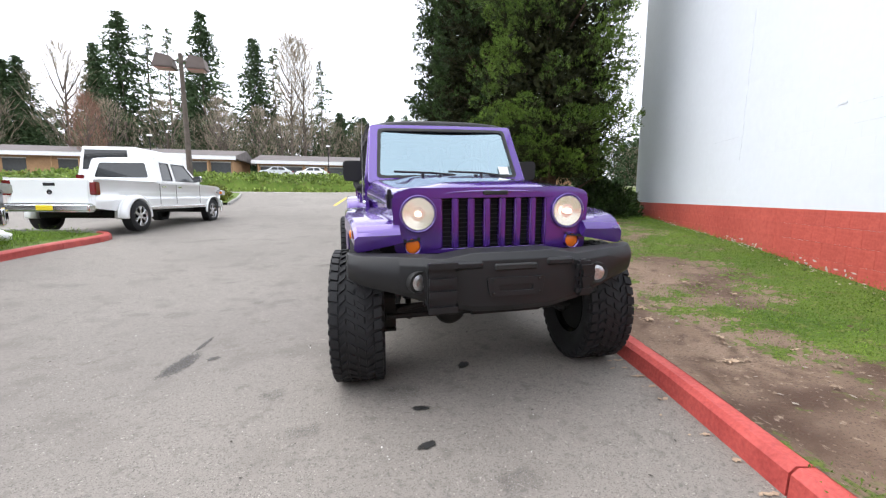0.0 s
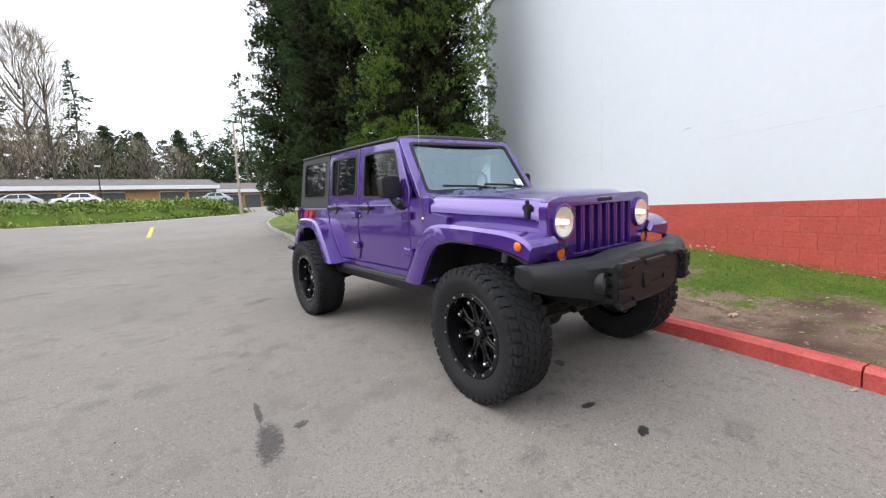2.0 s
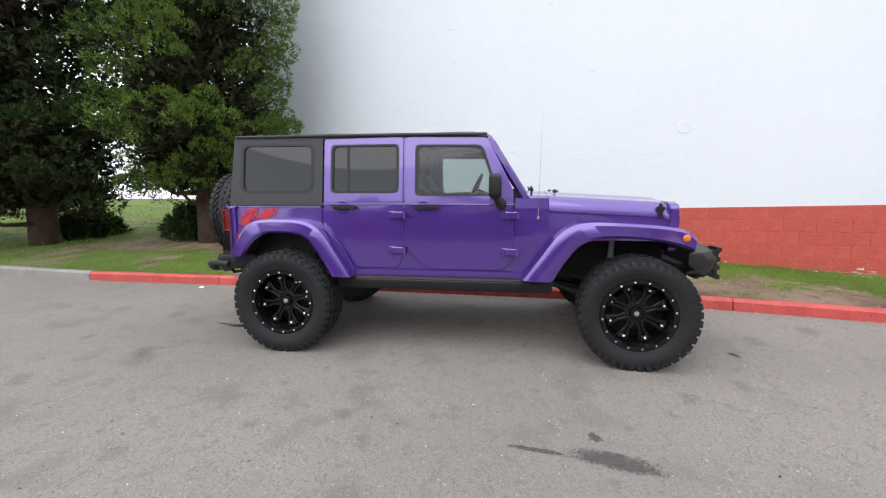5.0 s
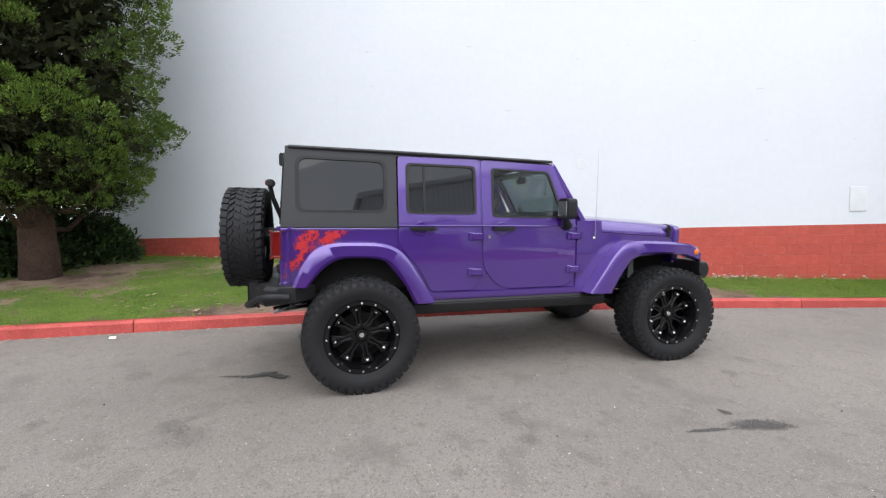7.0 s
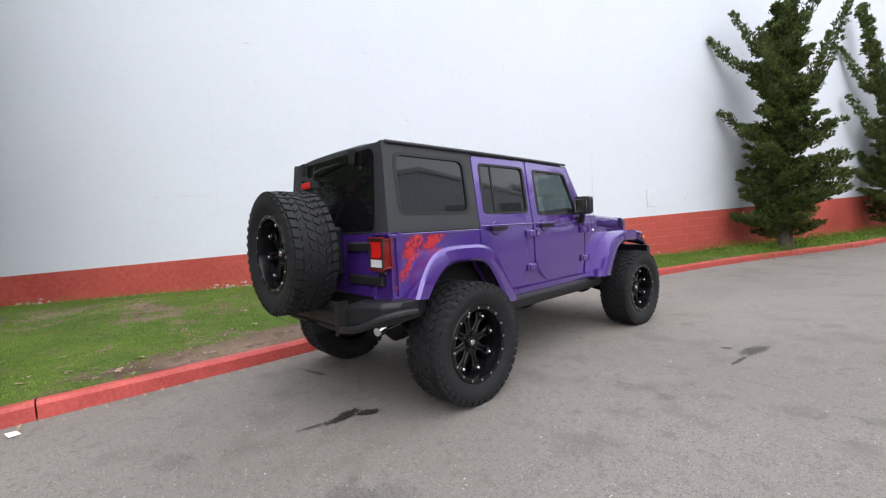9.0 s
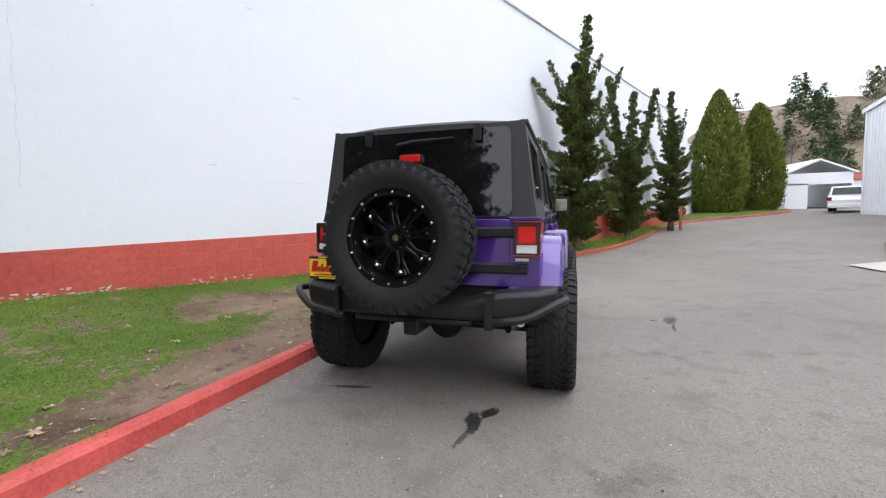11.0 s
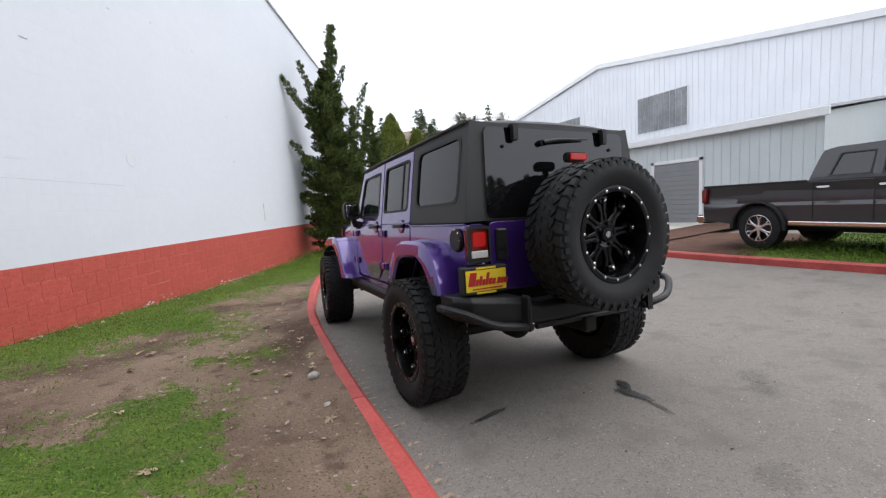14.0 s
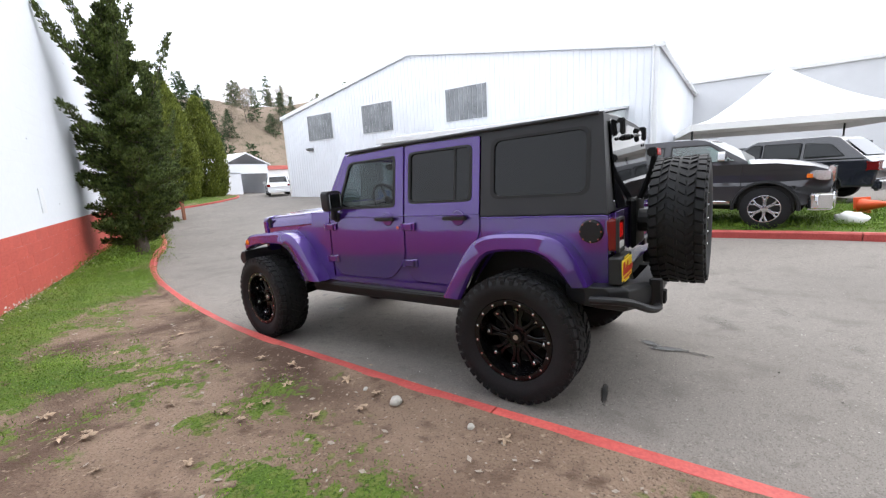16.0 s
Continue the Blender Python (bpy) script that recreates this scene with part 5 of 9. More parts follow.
all_lugs = bmesh.new()
for me in LUG_MESHES:
    for k in range(LUGS):
        n0 = len(all_lugs.verts)
        all_lugs.from_mesh(me)
        all_lugs.verts.ensure_lookup_table()
        bmesh.ops.rotate(all_lugs, cent=(0, 0, 0), matrix=Matrix.Rotation(st * k, 3, "X"), verts=all_lugs.verts[n0:])
TREAD = bpy.data.meshes.new("tread")
all_lugs.to_mesh(TREAD)
all_lugs.free()
TREAD.materials.append(RUBBER)
rim_bm = bmesh.new()
lathe([(-0.150, 0.262), (-0.135, 0.245), (-0.05, 0.228), (0.02, 0.236), (0.06, 0.244), (0.150, 0.254), (0.165, 0.258), (0.170, 0.272), (0.168, 0.292), (0.158, 0.300), (0.14, 0.275)], 56, rim_bm, closed=True)
lathe([(0.0, 0.06), (0.0, 0.075), (0.060, 0.088), (0.066, 0.080), (0.060, 0.05), (0.075, 0.048), (0.083, 0.042), (0.085, 0.0)], 32, rim_bm)
spoke_bm = bmesh.new()
for sg in (-1, 1):
    prism([(sg * 0.003, 0.07), (sg * 0.036, 0.075), (sg * 0.024, 0.14), (sg * 0.054, 0.235), (sg * 0.020, 0.237), (sg * 0.003, 0.165)], 0, 0.030, 0.066, 0.005, 1, spoke_bm)
prism([(-0.028, 0.195), (0.028, 0.195), (0.040, 0.238), (-0.040, 0.238)], 0, 0.035, 0.085, 0.006, 1, spoke_bm)
SPOKE = bpy.data.meshes.new("spoke")
spoke_bm.transform(Matrix.Diagonal((1, 1.005, 1.005, 1)))
spoke_bm.to_mesh(SPOKE)
spoke_bm.free()
SPOKE.materials.append(RIM_BLACK)
rim_mesh = bpy.data.meshes.new("wheel")
rim_bm.transform(Matrix.Diagonal((1, 1.005, 1.005, 1)))
rim_bm.to_mesh(rim_mesh)
rim_bm.free()
rim_mesh.materials.append(RIM_BLACK)
for p in rim_mesh.polygons:
    p.use_smooth = True
rim_mesh.set_sharp_from_angle(angle=radians(35))


def small_mesh(name, bm, material):
    me = bpy.data.meshes.new(name)
    bm.to_mesh(me)
    bm.free()
    me.materials.append(material)
    return me


STUD = small_mesh("ring_bolt", lathe([(0, 0.0095), (0.008, 0.0085), (0.011, 0.0)], 8), CHROME)
BOLT = small_mesh("spoke_bolt", lathe([(0, 0.014), (0.012, 0.013), (0.018, 0.007), (0.018, 0.0)], 10), CHROME)
BADGE = small_mesh("hub_badge", lathe([(0, 0.022), (0.003, 0.020), (0.003, 0.0)], 14), CHROME)
NUT = small_mesh("wheel_nut", lathe([(0, 0.011), (0.018, 0.010), (0.020, 0.0)], 6), RIM_BLACK)
# near-black disc added behind the spokes for the shade inside the rim
RIM_SHADE = small_mesh("rim_shade_disc", lathe([(-0.105, 0.0), (-0.105, 0.235), (-0.095, 0.238), (-0.095, 0.0)], 32), UNDER)
DISC = small_mesh("brake_disc", lathe([(-0.06, 0.03), (-0.06, 0.165), (-0.035, 0.165), (-0.035, 0.09), (0.0, 0.07), (0.0, 0.0)], 32), STEEL)


WX, WZ = 0.880, 0.458
SLIM = Matrix.Diagonal((0.88, 1, 1, 1))                  # section of the tyres against their first drawing


def road_wheel(m, spin, parent=car, brake=True):
    w = new("wheel", rim_mesh)
    w.parent, w.matrix_basis = parent, m @ SLIM @ Matrix.Rotation(radians(spin), 4, "X")
    w["label"] = "black deep-dish wheel with mud tyre"
    t = new("tyre", tyre_mesh)
    t.parent = w
    t["label"] = "black mud-terrain tyre"

    def hang(me, x, r, a):
        o = new(me.name, me)
        o.parent, o.matrix_basis = w, Matrix.Translation((x, r * math.cos(a), r * math.sin(a)))
    if brake:
        o = new("tread", TREAD)
        o.parent = w
        tagged(o, kind="stuff")
    else:
        for me in LUG_MESHES:
            for k in range(LUGS):
                o = new("tread_block", me)
                o.parent, o.matrix_basis = w, Matrix.Rotation(st * k, 4, "X")
    for k in range(8):
        o = new("spoke", SPOKE)
        o.parent, o.matrix_basis = w, Matrix.Rotation(2 * math.pi * k / 8, 4, "X")
    for k in range(16):
        hang(STUD, 0.168, 0.274, 2 * math.pi * (k + 0.5) / 16)
    for k in range(8):
        hang(BOLT, 0.084, 0.214, 2 * math.pi * k / 8 + math.pi / 2)
    for k in range(5):
        hang(NUT, 0.060, 0.066, 2 * math.pi * k / 5)
    hang(BADGE, 0.085, 0.0, 0)
    hang(RIM_SHADE, 0.0, 0.0, 0)
    if brake:
        hang(DISC, 0.0, 0.0, 0)
    return w


road_wheel(pose(-WX, 1.475, WZ, 0, 0, 180), 12)
road_wheel(pose(WX, 1.490, WZ, 0, 0, 0), 40)
road_wheel(pose(-WX, -1.580, WZ, 0, 0, 176), 65)
road_wheel(pose(WX, -1.590, WZ, 0, 0, -4), 22)
road_wheel(pose(0.02, 2.430, 1.200, 0, 0, 90), 8, brake=False)
for x, y, side in ((-0.77, 1.49, 1), (0.77, 1.49, 1), (-0.77, -1.57, 1), (0.77, -1.57, 1)):
    part("brake_caliper", box(x - 0.03, y - 0.035, WZ + 0.11, x + 0.03, y + 0.035, WZ + 0.165, 0.015, 2), surface("red_caliper", (0.20, 0.012, 0.010), 0.5, bump=0), car, "red brake caliper")
sc = bmesh.new()
box(-0.19, 2.09, 1.00, 0.18, 2.14, 1.38, 0.02, 1, sc)
tube([(0.02, 2.12, 1.200), (0.02, 2.37, 1.200)], 0.09, 14, sc)
carrier = part("spare_carrier", sc, PLASTIC, car)
part("lamp_stalk", tube([(0.01, 2.14, 1.37), (0.01, 2.22, 1.58), (0.01, 2.24, 1.68)], 0.022, 8), PLASTIC, car)
bl = part("brake_lamp", box(-0.065, 2.20, 1.680, 0.095, 2.27, 1.743, 0.012, 2), SEAL, car, "high red brake lamp")
# unlit lens given a faint glow of its own to brighten the red
part("lens", box(-0.057, 2.268, 1.688, 0.087, 2.276, 1.735, 0.006), RED_GLOW, bl)

# ---- running gear ----
part("front_axle", tube([(-0.72, -1.560, WZ), (-0.3, -1.560, WZ), (0.72, -1.560, WZ)], 0.045, 12), STEEL, car)
part("rear_axle", tube([(-0.72, 1.4735, WZ), (0.72, 1.4735, WZ)], 0.05, 12), STEEL, car)
for x, y, r in ((-0.22, -1.560, 0.12), (0.0, 1.4735, 0.145)):
    smoothed(part("differential", lathe([(-0.15, 0.03), (-0.12, 0.08), (-0.05, r), (0.05, r), (0.12, 0.08), (0.15, 0.03)], 20, axis=1, m=Matrix.Translation((x, y, WZ))), STEEL, car), 40)
part("drive_shaft", tube([(0.0, 1.35, 0.49), (0.05, 0.3, 0.62)], 0.035, 10), STEEL, car)
part("drive_shaft", tube([(-0.22, -1.35, 0.49), (0.0, -0.4, 0.62)], 0.03, 10), STEEL, car)
part("tie_rod", tube([(-0.70, -1.71, 0.46), (0.70, -1.71, 0.46)], 0.02, 8), STEEL, car)
part("drag_link", tube([(-0.62, -1.69, 0.50), (0.55, -1.67, 0.66)], 0.02, 8), STEEL, car)
part("track_bar", tube([(0.55, -1.40, 0.48), (-0.45, -1.40, 0.70)], 0.02, 8), STEEL, car)
part("steering_damper", tube([(-0.10, -1.75, 0.475), (0.42, -1.75, 0.475)], 0.032, 10), STEEL, car)
for s in (-1, 1):
    part("frame_rail", box(s * 0.36, -2.12, 0.64, s * 0.47, 2.20, 0.77, 0.01), UNDER, car)
    for y in (-1.560, 1.4735):
        coil = [(s * 0.50 + 0.06 * math.cos(a), y + 0.06 * math.sin(a), 0.52 + 0.36 * a / (12 * math.pi)) for a in np.linspace(0, 12 * math.pi, 72)]
        part("coil_spring", tube(coil, 0.009, 6), surface("spring_black", (0.03, 0.03, 0.03), 0.4, bump=0), car)
        part("shock_absorber", tube([(s * 0.60, y + 0.16, 0.46), (s * 0.55, y + 0.12, 0.72), (s * 0.52, y + 0.10, 1.02)], [0.03, 0.03, 0.022], 10), surface("shock_grey", (0.35, 0.35, 0.36), 0.4, bump=0), car)
        part("control_arm", tube([(s * 0.52, y, 0.40), (s * 0.45, y + (0.75 if y < 0 else -0.75), 0.62)], 0.024, 8), STEEL, car)
    part("knuckle", box(s * 0.66, -1.65, 0.36, s * 0.74, -1.48, 0.58, 0.03), STEEL, car)
    part("brake_hose", tube([(s * 0.70, -1.45, 0.60), (s * 0.62, -1.38, 0.75), (s * 0.48, -1.30, 0.80)], 0.008, 6), SEAL, car)
part("skid_plate", box(-0.34, -0.55, 0.56, 0.34, 0.95, 0.60, 0.01), UNDER, car)
part("muffler", lathe([(-0.32, 0.05), (-0.28, 0.10), (0.28, 0.10), (0.32, 0.05)], 16, m=Matrix.Translation((0.05, 1.95, 0.68))), STEEL, car)
part("hitch", box(-0.05, 2.05, 0.55, 0.05, 2.33, 0.65, 0.008), UNDER, car)
part("front_crossmember", box(-0.45, -2.12, 0.66, 0.45, -2.02, 0.80, 0.01), UNDER, car)

# ---- cabin ----
part("cabin_floor", box(-0.73, -0.62, 0.80, 0.73, 2.05, 1.31), UNDER, car)
part("dashboard", prism([(-0.66, 1.30), (-0.36, 1.30), (-0.40, 1.42), (-0.52, 1.47), (-0.66, 1.46)], 0, -0.70, 0.70, 0.02, 2), PLASTIC, car)
for x, y, hh in ((-0.36, 0.35, 1.60), (0.36, 0.35, 1.60), (-0.40, 1.15, 1.56), (0.0, 1.15, 1.54), (0.40, 1.15, 1.56)):
    seat = soft(part("seat", prism([(y - 0.48, 1.30), (y + 0.05, 1.30), (y + 0.16, hh + 0.04), (y + 0.05, hh + 0.06), (y - 0.08, 1.42), (y - 0.48, 1.44)], 0, x - 0.22, x + 0.22, 0.04, 2), SEAT, car), 0.01)
    part("headrest", box(x - 0.12, y + 0.05, hh + 0.06, x + 0.12, y + 0.16, hh + 0.24, 0.04, 2), SEAT, seat)
sw = bmesh.new()
m = Matrix.Translation((0.37, -0.16, 1.46)) @ Matrix.Rotation(radians(-65), 4, "X")
tube([(0.185 * math.cos(a), 0.185 * math.sin(a), 0) for a in np.linspace(0, 2 * math.pi, 33)], 0.016, 8, sw, m)
for a in (math.pi, 0, -math.pi / 2):
    tube([(0.05 * math.cos(a), 0.05 * math.sin(a), -0.01), (0.18 * math.cos(a), 0.18 * math.sin(a), 0)], 0.016, 6, sw, m)
lathe([(-0.03, 0.06), (0.01, 0.05), (0.012, 0.0)], 14, sw, m, axis=2)
tube([(0, 0, -0.03), (0, 0.0, -0.25)], 0.03, 8, sw, m)
part("steering_wheel", sw, PLASTIC, car)
part("inner_mirror", box(-0.11, -0.40, 1.78, 0.11, -0.37, 1.85, 0.015, 2), PLASTIC, car)
for s in (-1, 1):
    part("roll_bar", tube([tuple(q) for q in catmull([(s * 0.60, 2.0, 1.32), (s * 0.61, 1.75, 1.84), (s * 0.62, 1.3, 1.90), (s * 0.63, 0.4, 1.90), (s * 0.62, -0.30, 1.88)], 4)], 0.035, 8), SEAT, car)
    part("roll_hoop", tube([(s * 0.66, 0.42, 1.30), (s * 0.64, 0.40, 1.90), (0.0, 0.40, 1.92)], 0.035, 8), SEAT, car)


# ---- trees ----
def quads(name, verts, material, parent=None, label="", kind=""):
    """A mesh of loose four-cornered blades from an array of corners."""
    v = np.asarray(verts, dtype=np.float32).reshape(-1, 3)
    n = len(v) // 4
    me = bpy.data.meshes.new(name)
    me.vertices.add(4 * n)
    me.vertices.foreach_set("co", v.ravel())
    me.loops.add(4 * n)
    me.loops.foreach_set("vertex_index", np.arange(4 * n, dtype=np.int32))
    me.polygons.add(n)
    me.polygons.foreach_set("loop_start", np.arange(0, 4 * n, 4, dtype=np.int32))
    me.update(calc_edges=True)
    me.materials.append(material)
    ob = new(name, me)
    if parent is not None:
        ob.parent = parent
    return tagged(ob, label, kind=kind)


def blades(points, dirs, n, length, width, spread, jitter, rng):
    """n leaf blades at every point, turned about its direction."""
    p, d = np.repeat(points, n, 0), np.repeat(dirs, n, 0)
    d = d + spread * rng.normal(size=d.shape)
    d /= np.linalg.norm(d, axis=1, keepdims=True) + 1e-9
    p = p + jitter * rng.normal(size=p.shape)
    s = np.cross(d, rng.normal(size=d.shape))
    s /= np.linalg.norm(s, axis=1, keepdims=True) + 1e-9
    ln = length * rng.uniform(0.55, 1.25, (len(p), 1))
    w = width * rng.uniform(0.7, 1.3, (len(p), 1))
    return np.stack([p, p + d * ln * 0.45 + s * w, p + d * ln, p + d * ln * 0.5 - s * w], 1)


LEAF_BRIGHT = surface("bright_evergreen_foliage", (0.028, 0.064, 0.011), 0.6, var=0.35, scale=0.9, fine=5, bump=0, islands=0.45, tint=(0.118, 0.185, 0.028), spec=0.25)
LEAF_DARK = surface("dark_evergreen_foliage", (0.016, 0.034, 0.012), 0.6, var=0.35, scale=0.9, fine=5, bump=0, islands=0.45, tint=(0.045, 0.080, 0.020), spec=0.25)
LEAF_PINE = surface("deep_green_needles", (0.026, 0.046, 0.013), 0.6, var=0.35, scale=2.5, fine=9, bump=0, islands=0.5, tint=(0.095, 0.125, 0.030), spec=0.25)
LEAF_THUJA = surface("olive_cypress_foliage", (0.085, 0.110, 0.020), 0.65, var=0.3, scale=1.2, fine=6, bump=0, islands=0.4, tint=(0.160, 0.185, 0.034), spec=0.2)
LEAF_FAR = surface("far_fir_needles", (0.034, 0.060, 0.028), 0.8, var=0.4, scale=0.25, fine=2, bump=0, islands=0.35, tint=(0.062, 0.096, 0.044), spec=0.1)
TWIG = surface("bare_brown_twigs", (0.26, 0.215, 0.160), 0.9, var=0.3, scale=0.3, fine=3, bump=0, islands=0.3)
TWIG_RED = surface("dry_reddish_leaves", (0.21, 0.115, 0.080), 0.9, var=0.3, scale=0.5, fine=3, bump=0, islands=0.3)
# dull tone of old inner growth, also used as painted shade under the clumps
LEAF_OLD_SHADE = surface("inner_and_shade_foliage", (0.016, 0.024, 0.010), 0.8, var=0.4, scale=2.0, fine=9, bump=0, islands=0.5, tint=(0.034, 0.036, 0.014), spec=0.15)
TRUNK_RED = surface("fibrous_reddish_bark", (0.085, 0.050, 0.036), 0.95, var=0.4, scale=4, fine=30, bump=0.9, dist=0.03)
TRUNK_GREY = surface("grey_brown_bark", (0.10, 0.082, 0.068), 0.95, var=0.4, scale=4, fine=30, bump=0.8, dist=0.02)
IVY = surface("ivy_bank_leaves", (0.100, 0.165, 0.028), 0.55, var=0.3, scale=0.5, fine=4, bump=0, islands=0.45, tint=(0.20, 0.26, 0.055), spec=0.3)


def trunk(bm, base, top, r0, r1, rng, wob=0.12, n=12, k=9, flare=1.8):
    pts, rad = [], []
    for i in range(k + 1):
        f = i / k
        p = np.array(base) * (1 - f) + np.array(top) * f + np.append(rng.normal(size=2) * wob * f, 0)
        pts.append(tuple(p))
        rad.append((r0 * (1 - f) + r1 * f) * (1 + (flare - 1) * math.exp(-f * k * 1.1)))
    return tube(pts, rad, n, bm)


def lumpy_tree(label, base, h, rmax, leaf, seed, low=1.3, puffs=430, per=220, gap=0.0, skirt=0.75, fine=0.15):
    """A big garden conifer: foliage in rounded, upswept clumps round a straight trunk."""
    rng = np.random.default_rng(seed)
    t = thing("evergreen_tree", label, "tree", Matrix.Translation(base))
    bm = trunk(bmesh.new(), (0, 0, -0.3), (0.1, 0.1, h * 0.97), rmax * 0.105, 0.03, rng, 0.06, flare=1.5)
    for _ in range(34):
        z = low * 0.9 + (h * 0.8 - low) * rng.uniform() ** 1.2
        a = rng.uniform(0, 2 * math.pi)
        r = rmax * (1 - (z / h) ** 1.7) ** 0.8 * rng.uniform(0.65, 0.9)
        tube([(0, 0, z - 0.25), (r * 0.5 * math.cos(a), r * 0.5 * math.sin(a), z - 0.25), (r * math.cos(a), r * math.sin(a), z + 0.2)], [0.07, 0.045, 0.02], 6, bm)
    part("trunk", bm, TRUNK_RED, t, smooth=True)

    def envelope(z):
        e = rmax * np.clip(1 - (np.maximum(z - low * 0.3, 0) / h) ** 2.4, 0.02, 1) ** 0.85
        return e * np.where(z < low + 1.2, skirt + (1 - skirt) * np.clip((z - low) / 1.2, 0, 1), 1.0)

    f = rng.uniform(size=puffs) ** 1.15
    z = low + (h - low) * f
    a = rng.uniform(0, 2 * math.pi, puffs)
    env = envelope(z)
    lump = np.array([1 + 0.15 * noise.noise(Vector((math.cos(q) * 1.3 + seed, math.sin(q) * 1.3, zz * 0.45))) for q, zz in zip(a, z)])
    r = env * lump * rng.uniform(0.72, 1.04, puffs)
    keep = np.array([noise.noise(Vector((math.cos(q) * 2.2, math.sin(q) * 2.2 + seed, zz * 0.8))) > -0.46 + gap for q, zz in zip(a, z)])
    c = np.stack([r * np.cos(a), r * np.sin(a), z], 1)[keep]
    size = (0.20 + 0.23 * rng.uniform(size=len(c)) ** 1.5) * (0.6 + 0.4 * env[keep] / rmax)
    out = []
    old = []
    for p, s in zip(c, size):
        k = int(per * (s / 0.33) ** 1.6 / 4) + 6
        u = rng.normal(size=(k, 3))
        u /= np.linalg.norm(u, axis=1, keepdims=True)
        o = np.array([p[0], p[1], 0]) / (np.hypot(p[0], p[1]) + 1e-6)
        reach = (u @ o)[:, None]
        q = p + s * (u * np.array([0.80, 0.80, 0.62]) + 0.40 * reach * o + np.array([0, 0, 0.42]) * np.clip(reach, -0.4, 1))
        d = u + 0.55 * o + np.array([0, 0, 0.85])
        # blades facing up and out go bright, the rest dark: shading put into colour
        lit_side = (reach[:, 0] + 0.9 * u[:, 2]) > -0.15
        out.append(blades(q[lit_side], d[lit_side], 8, fine, 0.19 * fine, 0.40, 0.022, rng))
        old.append(blades(q[~lit_side], d[~lit_side], 5, fine, 0.17 * fine, 0.5, 0.03, rng))
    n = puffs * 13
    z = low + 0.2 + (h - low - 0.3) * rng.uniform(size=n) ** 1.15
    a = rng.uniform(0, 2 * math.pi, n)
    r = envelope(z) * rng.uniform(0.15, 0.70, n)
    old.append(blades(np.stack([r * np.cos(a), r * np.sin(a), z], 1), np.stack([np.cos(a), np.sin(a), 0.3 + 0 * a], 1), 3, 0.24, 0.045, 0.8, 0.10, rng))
    quads("inner_and_under_foliage", np.concatenate(old), LEAF_OLD_SHADE, t, "inner foliage and clump undersides, coloured darker as shade")
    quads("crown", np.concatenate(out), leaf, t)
    return t


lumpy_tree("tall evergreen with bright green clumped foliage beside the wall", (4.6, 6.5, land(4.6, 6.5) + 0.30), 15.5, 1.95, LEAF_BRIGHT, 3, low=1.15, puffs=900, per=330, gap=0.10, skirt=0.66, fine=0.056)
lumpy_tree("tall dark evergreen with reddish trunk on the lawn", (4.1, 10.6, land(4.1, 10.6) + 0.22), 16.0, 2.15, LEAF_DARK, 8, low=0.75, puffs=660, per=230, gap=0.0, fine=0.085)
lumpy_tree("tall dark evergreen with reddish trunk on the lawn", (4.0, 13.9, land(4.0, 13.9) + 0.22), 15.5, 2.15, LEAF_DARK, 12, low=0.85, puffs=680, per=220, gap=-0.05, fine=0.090)


